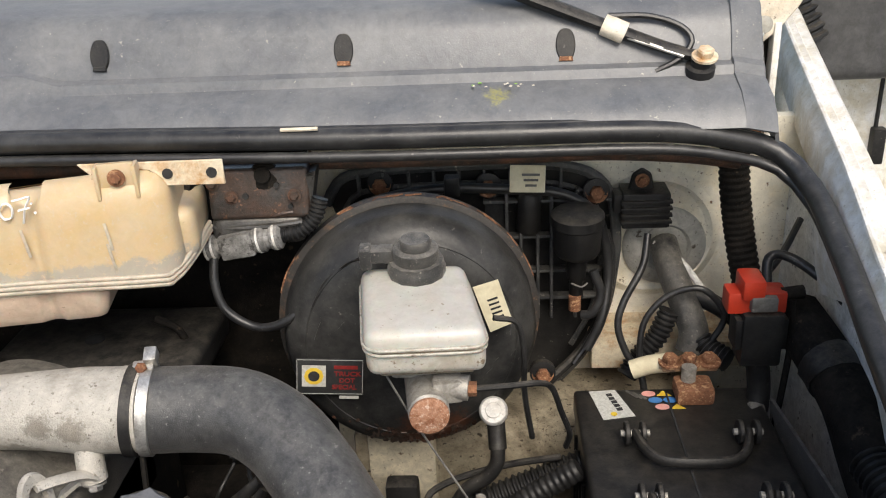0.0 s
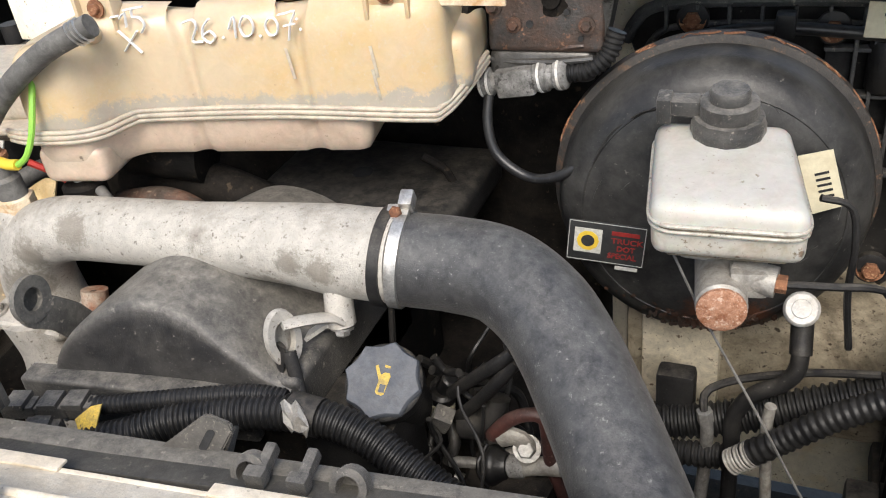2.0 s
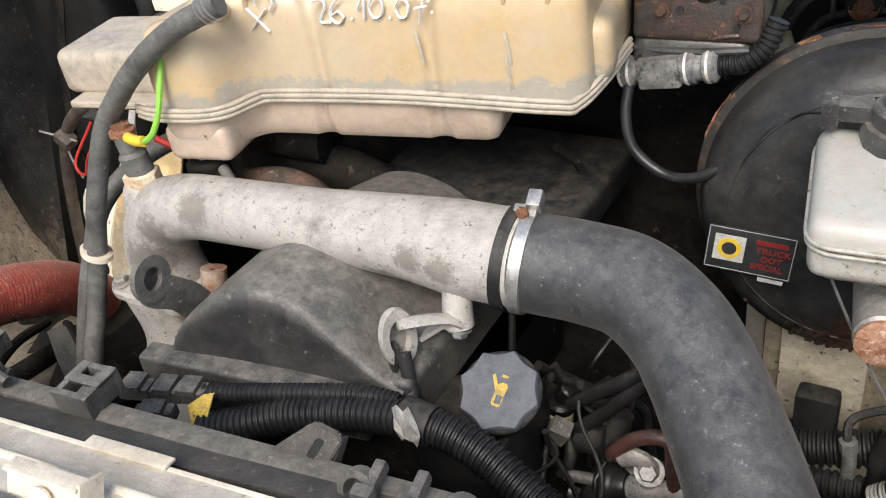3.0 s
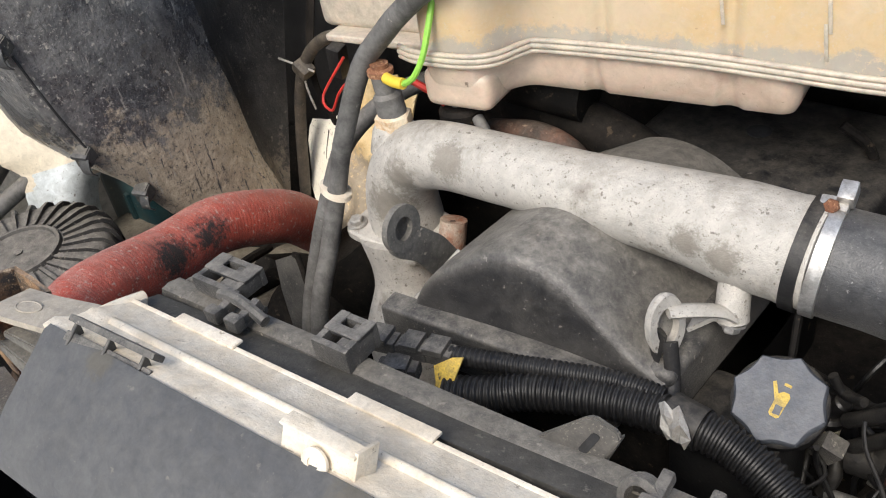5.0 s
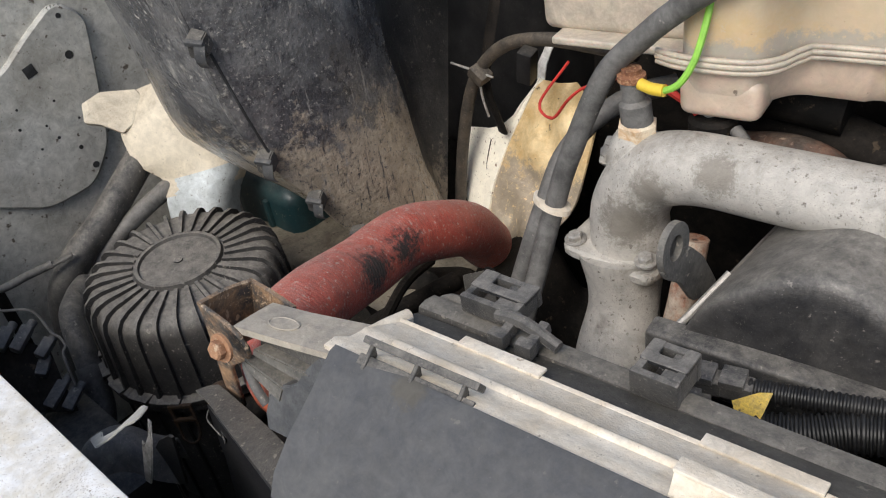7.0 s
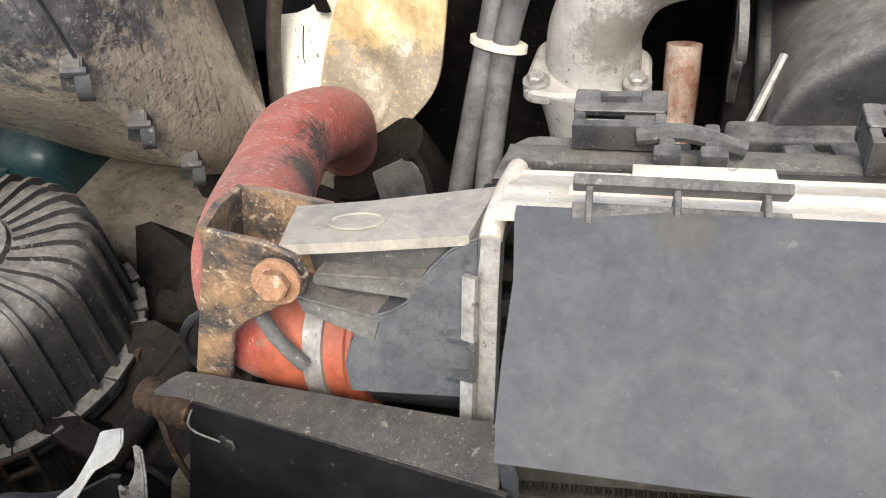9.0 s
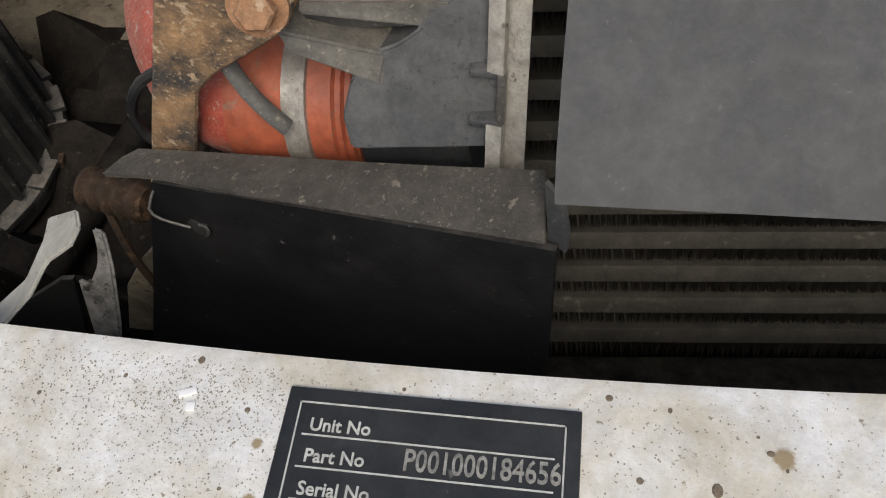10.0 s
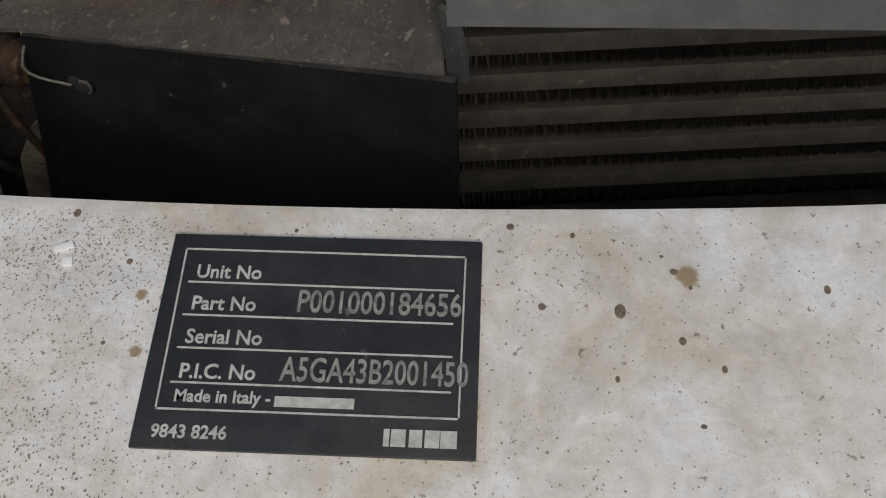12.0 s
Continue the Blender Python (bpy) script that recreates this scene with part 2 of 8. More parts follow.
# The same plastic for the rear face, its shade darkened into the colours.
M_airrear = grime("shaded_black_plastic", (0.024, 0.0235, 0.023), (0.062, 0.058, 0.052), 0.5, 12, (0.13, 0.12, 0.10), 0.60, 330, 0.15, bump=0.6, bump_scale=200, mix=0.45, mud=(0.86, 0.68), mud_col=(0.17, 0.145, 0.11), streak=(0.085, 0.078, 0.066), vary=0.35)
M_teal = grime("teal_bottle_plastic", (0.008, 0.030, 0.035), (0.020, 0.050, 0.052), 0.4, 22, (0.16, 0.14, 0.11), 0.63, 300, 0.15, bump=0.05)
M_red = grime("red_connector_plastic", (0.55, 0.045, 0.02), (0.45, 0.04, 0.02), 0.35, 20, bump=0.03, vary=0.08)
M_yellow = grime("yellow_plastic", (0.75, 0.53, 0.05), (0.66, 0.44, 0.06), 0.5, 40, bump=0.1, vary=0.08)
M_dullyellow = grime("soiled_yellow_plastic", (0.62, 0.43, 0.075), (0.34, 0.25, 0.08), 0.6, 120, (0.1, 0.08, 0.05), 0.63, 420, bump=0.2)
M_green = grime("green_wire", (0.30, 0.62, 0.08), (0.22, 0.48, 0.07), 0.45, 50, bump=0.05, vary=0.08)
M_redwire = grime("red_wire", (0.55, 0.04, 0.03), (0.4, 0.03, 0.02), 0.45, 50, bump=0.05, vary=0.08)
M_greyhose = grime("weathered_grey_hose", (0.15, 0.145, 0.135), (0.075, 0.072, 0.067), 0.6, 24, (0.27, 0.25, 0.22), 0.66, 330, 0.3, bump=0.2)
M_paper = grime("paper_label", (0.72, 0.66, 0.48), (0.62, 0.55, 0.38), 0.7, 40, bump=0.05, vary=0.08)
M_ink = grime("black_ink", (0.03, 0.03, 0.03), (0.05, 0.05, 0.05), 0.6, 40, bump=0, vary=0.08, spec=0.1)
M_whiteink = grime("white_marker", (0.90, 0.90, 0.89), (0.85, 0.85, 0.84), 0.7, 60, bump=0, vary=0.08)
M_plate = grime("black_data_plate", (0.024, 0.026, 0.027), (0.040, 0.041, 0.040), 0.42, 26, (0.14, 0.14, 0.13), 0.67, 420, bump=0.04)
M_print = grime("pale_print", (0.60, 0.60, 0.56), (0.42, 0.42, 0.385), 0.5, 260, bump=0, vary=0.08)
M_stamp = grime("stamped_figures", (0.36, 0.35, 0.31), (0.17, 0.165, 0.15), 0.5, 330, bump=0, vary=0.08)
M_battery = grime("black_battery_case", (0.008, 0.008, 0.0085), (0.014, 0.014, 0.014), 0.38, 16, (0.09, 0.09, 0.085), 0.68, 420, 0.10, bump=0.12)
M_blue = grime("blue_print", (0.05, 0.2, 0.5), (0.06, 0.22, 0.5), 0.5, 40, bump=0, vary=0.08)
M_pink = grime("pale_red_print", (0.75, 0.32, 0.27), (0.8, 0.45, 0.4), 0.5, 40, bump=0, vary=0.08)
M_ground = grime("worn_asphalt", (0.055, 0.054, 0.052), (0.08, 0.078, 0.073), 0.85, 2.0, (0.13, 0.12, 0.11), 0.64, 90, bump=0.5, bump_scale=120)
M_mirror = grime("mirror_housing_plastic", (0.05, 0.05, 0.052), (0.075, 0.075, 0.075), 0.5, 12, bump=0.15)
M_glass = grime("windscreen_glass", (0.30, 0.34, 0.38), (0.32, 0.36, 0.40), 0.08, 5, bump=0, vary=0.08)
M_dirtycream = grime("greasy_cream_paint", (0.34, 0.29, 0.21), (0.11, 0.085, 0.06), 0.55, 16, (0.05, 0.035, 0.02), 0.58, 300, bump=0.3, mix=0.5)
M_greyplastic = grime("dusted_grey_plastic", (0.048, 0.050, 0.053), (0.10, 0.099, 0.094), 0.58, 26, (0.26, 0.24, 0.20), 0.62, 420, 0.5, (0.26, 0.235, 0.195), bump=0.25)
M_beigedust = grime("beige_dusted_plastic", (0.38, 0.34, 0.275), (0.22, 0.205, 0.18), 0.65, 30, (0.46, 0.40, 0.32), 0.60, 420, 0.5, (0.46, 0.40, 0.32), bump=0.25, mix=0.35, vary=0.2)
M_palegrey = grime("pale_grey_plug_plastic", (0.25, 0.245, 0.235), (0.10, 0.098, 0.092), 0.33, 70, (0.05, 0.048, 0.045), 0.57, 300, 0.2, bump=0.15)
M_mudspot = grime("dried_mud_spot", (0.15, 0.115, 0.08), (0.22, 0.18, 0.13), 0.9, 300, bump=0.4)
M_seal = grime("black_seal_rubber", (0.014, 0.014, 0.015), (0.034, 0.034, 0.034), 0.33, 20, (0.12, 0.11, 0.10), 0.65, 420, 0.30, (0.14, 0.135, 0.125), bump=0.1)
M_heavydust = grime("thickly_dusted_black_plastic", (0.018, 0.018, 0.019), (0.045, 0.043, 0.040), 0.5, 20, (0.24, 0.22, 0.19), 0.62, 520, 0.95, (0.31, 0.285, 0.245), bump=0.3, bump_scale=600, cover=(0.28, 0.55))
M_bluewhite = grime("bleached_wing_paint", (0.74, 0.745, 0.73), (0.56, 0.555, 0.52), 0.5, 12, (0.10, 0.08, 0.06), 0.625, 330, bump=0.1, mix=0.35)
M_sleeve = grime("pale_blue_white_paint", (0.50, 0.54, 0.54), (0.38, 0.40, 0.39), 0.5, 12, (0.10, 0.08, 0.06), 0.62, 330, bump=0.1, mix=0.4)
M_coverdust = grime("dusty_engine_cover_plastic", (0.020, 0.020, 0.021), (0.046, 0.044, 0.041), 0.46, 20, (0.17, 0.155, 0.135), 0.63, 520, 0.92, (0.26, 0.24, 0.205), bump=0.3, bump_scale=600, cover=(0.26, 0.66), sheen=0.1, vary=0.42)
M_oldcream = grime("aged_cream_paint", (0.70, 0.63, 0.48), (0.48, 0.42, 0.31), 0.5, 14, (0.15, 0.10, 0.06), 0.61, 300, 0.3, (0.36, 0.31, 0.24), bump=0.15, mix=0.35)
M_shelf = grime("gritty_dusted_rubber", (0.038, 0.035, 0.031), (0.072, 0.064, 0.054), 0.7, 34, (0.23, 0.20, 0.16), 0.60, 520, 0.5, (0.11, 0.098, 0.078), bump=0.4, sheen=0.3)
M_skirt = grime("flecked_black_plastic", (0.011, 0.011, 0.012), (0.022, 0.022, 0.023), 0.5, 22, (0.14, 0.14, 0.135), 0.655, 520, 0.15, bump=0.12, spec=0.28)
M_fibre = grime("frayed_fibre_edge", (0.36, 0.24, 0.11), (0.20, 0.13, 0.07), 0.8, 160, bump=0.4)
M_oldrust = grime("brown_grimy_rust", (0.06, 0.034, 0.018), (0.026, 0.017, 0.011), 0.8, 60, (0.12, 0.07, 0.035), 0.6, 300, bump=0.5)
M_dimred = grime("dull_red_print", (0.30, 0.028, 0.024), (0.20, 0.02, 0.018), 0.5, 120, bump=0, vary=0.08)
M_canister = grime("dust_topped_black_plastic", (0.020, 0.020, 0.021), (0.046, 0.044, 0.041), 0.5, 20, (0.24, 0.22, 0.19), 0.61, 520, 0.95, (0.25, 0.23, 0.197), bump=0.45, bump_scale=600, cover=(0.28, 0.62), settle=0.02)
M_beam = grime("dust_caked_beam", (0.045, 0.043, 0.040), (0.085, 0.079, 0.069), 0.7, 30, (0.26, 0.235, 0.19), 0.60, 520, 0.85, (0.20, 0.183, 0.153), bump=0.3, cover=(0.25, 0.6))
M_tankgrey = grime("blue_grey_end_plastic", (0.056, 0.060, 0.066), (0.092, 0.095, 0.098), 0.5, 30, (0.03, 0.03, 0.032), 0.61, 260, 0.4, (0.24, 0.22, 0.185), bump=0.2)
M_tankrib = grime("dust_rubbed_grey_rib", (0.15, 0.142, 0.125), (0.085, 0.082, 0.075), 0.6, 40, (0.30, 0.27, 0.22), 0.62, 420, 0.6, (0.27, 0.24, 0.19), bump=0.25)
M_gearcase = grime("rust_browned_steel_case", (0.085, 0.055, 0.043), (0.062, 0.058, 0.055), 0.36, 26, (0.22, 0.12, 0.075), 0.61, 260, 0.3, (0.17, 0.14, 0.12), metal=0.35, bump=0.35, mix=0.5, vary=0.4)
M_casegrey = grime("dull_grey_motor_case", (0.10, 0.098, 0.094), (0.055, 0.052, 0.048), 0.34, 30, (0.03, 0.028, 0.025), 0.6, 300, 0.2, metal=0.45, bump=0.15)
M_brownpipe = grime("grimy_brown_pipe", (0.085, 0.068, 0.05), (0.04, 0.034, 0.028), 0.6, 40, (0.16, 0.13, 0.1), 0.62, 400, 0.3, bump=0.25)
M_sootcream = grime("sooty_cream_paint", (0.62, 0.55, 0.42), (0.36, 0.30, 0.22), 0.55, 14, (0.14, 0.11, 0.08), 0.65, 300, bump=0.25, mix=0.4, vary=0.2)
M_greasycream = grime("oil_streaked_cream_paint", (0.36, 0.31, 0.225), (0.11, 0.088, 0.06), 0.5, 13, (0.05, 0.035, 0.02), 0.585, 300, bump=0.3, mix=0.42, vary=0.3)
M_drydirt = grime("dried_dirt_specks", (0.26, 0.22, 0.165), (0.34, 0.295, 0.23), 0.9, 300, bump=0.3)
M_archdirt = grime("dirt_coated_wheel_arch", (0.19, 0.165, 0.125), (0.10, 0.083, 0.060), 0.75, 18, (0.06, 0.045, 0.03), 0.60, 260, bump=0.5, mix=0.45, vary=0.3, spots=(((-1.17, 0.66, 0.655), 0.05), ((-1.21, 0.70, 0.62), 0.04)), spot_col=(0.30, 0.12, 0.045))
M_capgrey = grime("grey_oil_cap", (0.070, 0.078, 0.092), (0.095, 0.102, 0.114), 0.45, 22, (0.17, 0.17, 0.17), 0.74, 380, 0.15, bump=0.15)


# ---- shaping helpers ----
def merge(*bms):
    """Joins several bmeshes into the first."""
    first = bms[0]
    for other in bms[1:]:
        me = bpy.data.meshes.new("tmp")
        other.to_mesh(me)
        other.free()
        first.from_mesh(me)
        bpy.data.meshes.remove(me)
    return first


def part(name, bm, material, parent=None, label="", smooth=True, angle=40):
    me = bpy.data.meshes.new(name)
    bmesh.ops.recalc_face_normals(bm, faces=bm.faces)
    for f in bm.faces:
        f.smooth = smooth
    for e in bm.edges:
        if len(e.link_faces) == 2 and e.calc_face_angle(0) > radians(angle):
            e.smooth = False
    bm.to_mesh(me)
    bm.free()
    me.materials.append(material)
    ob = new(name, me)
    if parent:
        ob.parent = parent
        ob.matrix_parent_inverse = parent.matrix_world.inverted()
    if label:
        tagged(ob, label)
    return ob


def thing(name, at, label, category, group="", kind=""):
    ob = new(name)
    ob.empty_display_size = 0.02
    ob.matrix_world = Matrix.Translation(at)
    bpy.context.view_layer.update()
    return tagged(ob, label, category, group, kind)


def frame_of(axis, up=(0, 0, 1)):
    z = Vector(axis).normalized()
    u = Vector(up)
    if abs(z.dot(u)) > 0.98:
        u = Vector((0, 1, 0))
    x = u.cross(z).normalized()
    y = z.cross(x)
    return Matrix((x, y, z)).transposed().to_4x4()


def rbox(size, m=None, bevel=0.003, seg=2):
    bm = bmesh.new()
    bmesh.ops.create_cube(bm, size=1.0)
    bmesh.ops.scale(bm, vec=size, verts=bm.verts)
    if bevel:
        bmesh.ops.bevel(bm, geom=bm.edges[:], offset=bevel, segments=seg, affect="EDGES", profile=0.6)
    if m is not None:
        bmesh.ops.transform(bm, matrix=m, verts=bm.verts)
    return bm


def box(lo, hi, bevel=0.003, seg=2):
    lo, hi = Vector(lo), Vector(hi)
    return rbox(hi - lo, Matrix.Translation((lo + hi) / 2), bevel, seg)


def lathe(profile, m=None, seg=32):
    """Turns a profile of (radius, height) about z."""
    bm = bmesh.new()
    rings = []
    for r, h in profile:
        if r < 1e-6:
            rings.append([bm.verts.new((0, 0, h))])
        else:
            rings.append([bm.verts.new((r * math.cos(2 * math.pi * i / seg), r * math.sin(2 * math.pi * i / seg), h)) for i in range(seg)])
    for a, b in zip(rings, rings[1:]):
        for i in range(seg):
            j = (i + 1) % seg
            q = [a[i % len(a)], a[j % len(a)], b[j % len(b)], b[i % len(b)]]
            q = list(dict.fromkeys(q))
            if len(q) > 2:
                bm.faces.new(q)
    for ring, ok in ((rings[0], len(rings[0]) > 1), (rings[-1], len(rings[-1]) > 1)):
        if ok:
            bm.faces.new(ring)
    if m is not None:
        bmesh.ops.transform(bm, matrix=m, verts=bm.verts)
    return bm


def rod(a, b, r, r2=None, seg=20, bev=0.0):
    a, b = Vector(a), Vector(b)
    h = (b - a).length
    r2 = r if r2 is None else r2
    prof = [(r - bev, 0), (r, bev), (r2, h - bev), (r2 - bev, h)] if bev else [(r, 0), (r2, h)]
    return lathe([(0, 0)] + prof + [(0, h)], Matrix.Translation(a) @ frame_of(b - a), seg)


def spline(pts, step=0.006):
    """Points along a smooth curve through pts, about step apart, with the share of the way gone."""
    p = [Vector(q) for q in pts]
    p = [2 * p[0] - p[1]] + p + [2 * p[-1] - p[-2]]
    out = []
    for i in range(1, len(p) - 2):
        n = max(2, int((p[i + 1] - p[i]).length / step))
        for k in range(n):
            t = k / n
            a, b, c, d = p[i - 1:i + 3]
            q = 0.5 * ((2 * b) + (c - a) * t + (2 * a - 5 * b + 4 * c - d) * t * t + (3 * b - a - 3 * c + d) * t ** 3)
            out.append((q, (i - 1 + t) / (len(p) - 3)))
    out.append((p[-2], 1.0))
    return out


def tube(pts, r, seg=14, step=0.006, pitch=0.0, depth=0.16, flat=1.0):
    """A hose through pts; r a number or a function of the share of the way. With a pitch it is corrugated."""
    if pitch:
        step = pitch / 4
    sp = spline(pts, step)
    bm = bmesh.new()
    rings = []
    n = None
    for i, (q, f) in enumerate(sp):
        d = (sp[min(i + 1, len(sp) - 1)][0] - sp[max(i - 1, 0)][0]).normalized()
        if n is None:
            n = frame_of(d).col[0].to_3d()
        n = (n - d * n.dot(d)).normalized()
        b = d.cross(n)
        rad = r(f) if callable(r) else r
        if pitch:
            rad *= (1, 1, 1 - depth, 1 - depth)[i % 4]
        rings.append([bm.verts.new(q + rad * (math.cos(2 * math.pi * k / seg) * n + flat * math.sin(2 * math.pi * k / seg) * b)) for k in range(seg)])
    for a, b in zip(rings, rings[1:]):
        for k in range(seg):
            bm.faces.new((a[k], a[(k + 1) % seg], b[(k + 1) % seg], b[k]))
    bm.faces.new(rings[0]), bm.faces.new(rings[-1])
    return bm


def slab(pts, thick, m=None, bevel=0.0008):
    """An outline in x, y, given some thickness in z (from 0 down)."""
    bm = bmesh.new()
    top = bm.faces.new([bm.verts.new((p[0], p[1], 0)) for p in pts])
    ext = bmesh.ops.extrude_face_region(bm, geom=[top])
    bmesh.ops.translate(bm, vec=(0, 0, -thick), verts=[v for v in ext["geom"] if isinstance(v, bmesh.types.BMVert)])
    if bevel:
        bmesh.ops.bevel(bm, geom=bm.edges[:], offset=bevel, segments=1, affect="EDGES")
    if m is not None:
        bmesh.ops.transform(bm, matrix=m, verts=bm.verts)
    return bm


def prism(pts, depth):
    """A flat outline of points in space, drawn straight through by depth."""
    bm = bmesh.new()
    face = bm.faces.new([bm.verts.new(p) for p in pts])
    ext = bmesh.ops.extrude_face_region(bm, geom=[face])
    bmesh.ops.translate(bm, vec=depth, verts=[v for v in ext["geom"] if isinstance(v, bmesh.types.BMVert)])
    bmesh.ops.bevel(bm, geom=bm.edges[:], offset=0.0012, segments=2, affect="EDGES")
    return bm


def sheet(rows, thick):
    """A bent sheet through a grid of points, with some thickness."""
    bm = bmesh.new()
    g = [[bm.verts.new(p) for p in row] for row in rows]
    for a, b in zip(g, g[1:]):
        for i in range(len(a) - 1):
            bm.faces.new((a[i], a[i + 1], b[i + 1], b[i]))
    bmesh.ops.recalc_face_normals(bm, faces=bm.faces)
    bmesh.ops.solidify(bm, geom=bm.faces[:], thickness=thick)
    return bm


def extrude_x(profile, xs, bend=lambda x: (0, 0)):
    """A closed outline of (y, z) drawn along x; bend shifts it in y and z on the way."""
    bm = bmesh.new()
    rings = []
    for x in xs:
        dy, dz = bend(x)
        rings.append([bm.verts.new((x, y + dy, z + dz)) for y, z in profile])
    k = len(profile)
    for a, b in zip(rings, rings[1:]):
        for i in range(k):
            bm.faces.new((a[i], a[(i + 1) % k], b[(i + 1) % k], b[i]))
    bm.faces.new(rings[0]), bm.faces.new(rings[-1])
    return bm


def span(a, b, n):
    return [a + (b - a) * i / (n - 1) for i in range(n)]


def loft(outline, rings, top=None):
    """A closed outline of (x, y), drawn in upward through rings of (height, inset); top(x) lifts the rings from their base."""
    n = len(outline)
    p = [Vector(q) for q in outline]
    nor = []
    for i in range(n):
        d = (p[(i + 1) % n] - p[i - 1]).normalized()
        nor.append(Vector((-d.y, d.x)))
    bm = bmesh.new()
    rr = []
    for h, inset in rings:
        ring = []
        for q, m in zip(p, nor):
            r = q + m * inset
            ring.append(bm.verts.new((r.x, r.y, h if top is None else top(q.x, h))))
        rr.append(ring)
    for a, b in zip(rr, rr[1:]):
        for i in range(n):
            bm.faces.new((a[i], a[(i + 1) % n], b[(i + 1) % n], b[i]))
    bm.faces.new(rr[0]), bm.faces.new(rr[-1])
    return bm


def rounded(pts, r, k=4):
    """The outline with its corners rounded by r."""
    out = []
    n = len(pts)
    for i in range(n):
        a, b, c = Vector(pts[i - 1]), Vector(pts[i]), Vector(pts[(i + 1) % n])
        u, v = (a - b), (c - b)
        s = min(r, u.length * 0.45, v.length * 0.45)
        p, q = b + u.normalized() * s, b + v.normalized() * s
        for j in range(k + 1):
            t = j / k
            out.append(tuple((1 - t) ** 2 * p + 2 * t * (1 - t) * b + t * t * q))
    return out


def bolt(parent, at, axis, r=0.006, material=None, washer=True, name="bolt", label=""):
    """A hexagon head on a washer; at is the foot, axis points out of the surface."""
    f = Matrix.Translation(at) @ frame_of(axis)
    bm = lathe([(0, 0), (r * 0.95, 0), (r, r * 0.15), (r, r * 0.75), (r * 0.82, r * 0.95), (0, r * 0.95)], f @ Matrix.Translation((0, 0, r * 0.25)), 6)
    if washer:
        bm = merge(bm, lathe([(0, 0), (r * 1.5, 0), (r * 1.5, r * 0.3), (0, r * 0.3)], f, 20))
    return part(name, bm, material or M_steel, parent, label, angle=25)


def band(parent, pts, r, width=0.012, material=None, name="hose_clamp", label=""):
    """A clamp round a hose, across the middle of two points."""
    a, b = Vector(pts[0]), Vector(pts[1])
    c, d = (a + b) / 2, (b - a).normalized()
    f = Matrix.Translation(c - d * width / 2) @ frame_of(d)
    bm = lathe([(r, 0), (r + 0.0022, 0.0005), (r + 0.0022, width - 0.0005), (r, width)], f, 32)
    return part(name, bm, material or M_steel, parent, label)


def letters(text, size, m, material, parent, name="text", depth=0.0002, squeeze=1.0, bold=0.0):
    cu = bpy.data.curves.new("letters", "FONT")
    cu.body, cu.size, cu.extrude, cu.resolution_u, cu.offset = text, size, depth, 3, bold
    tmp = bpy.data.objects.new("letters", cu)
    me = bpy.data.meshes.new_from_object(tmp)
    bpy.data.objects.remove(tmp)
    me.transform(m @ Matrix.Diagonal((squeeze, 1, 1, 1)))
    me.materials.append(material)
    ob = new(name, me)
    ob.parent = parent
    ob.matrix_parent_inverse = parent.matrix_world.inverted()
    return ob


def stroke(parent, pts, r, material, name="pen_stroke"):
    return part(name, tube(pts, r, 6, 0.003, flat=0.4), material, parent)


# ---- setting ----
tagged(part("ground", box((-150, -150, -0.02), (150, 150, 0.0), 0), M_ground, smooth=False),
       "worn dark asphalt under the parked van", "ground", kind="structure")

wall_n = thing("wall_north", (-0.5, 1.17, 0.4), "cream painted steel bulkhead with rust and dirt", "bulkhead", kind="structure")
part("panel", box((-0.21, 1.155, 0.35), (0.47, 1.175, 1.12), 0.002), M_cream, wall_n)
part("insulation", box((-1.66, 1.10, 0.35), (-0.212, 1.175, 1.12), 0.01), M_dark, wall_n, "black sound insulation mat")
part("rail", tube([(-0.75, 0.995, 1.132), (-0.3, 1.0, 1.131), (0.0, 1.0, 1.130), (0.15, 1.0, 1.131), (0.245, 1.0, 1.125), (0.31, 1.01, 1.112)], 0.009, 10), M_rustdark, wall_n, "rust-stained flange under the rubber seal")
part("ledge", box((0.16, 1.09, 0.79), (0.40, 1.156, 0.83), 0.006), M_rustcream, wall_n, "rusting cream ledge")
part("lower_ledge", box((-0.16, 1.0, 0.60), (0.30, 1.156, 0.755), 0.012), M_greasycream, wall_n)
part("gusset", box((-0.14, 0.99, 0.62), (-0.05, 1.02, 0.80), 0.008), M_oldcream, wall_n)

part("rust_bleed", box((0.175, 1.150, 0.826), (0.40, 1.1565, 0.842), 0.002), M_rustcream, wall_n, "rust bleeding from the ledge")

wall_e = thing("wall_east", (0.44, 0.9, 0.4), "pale painted inner wing panel with dirt specks", "inner wing", kind="structure")
part("panel", sheet([[(0.44, 0.3 + 0.09 * i, z) for i in range(10)] + [(0.43, 1.156, z)] for z in (0.3, 0.7, 0.9, 1.0, 1.06)], 0.01), M_bluewhite, wall_e)
part("folded_edge", sheet([[(0.385, 0.78, 1.05), (0.40, 0.9, 1.075), (0.40, 1.0, 1.085)], [(0.405, 0.78, 0.96), (0.42, 0.9, 0.985), (0.42, 1.0, 0.95)]], 0.008), M_white, wall_e)

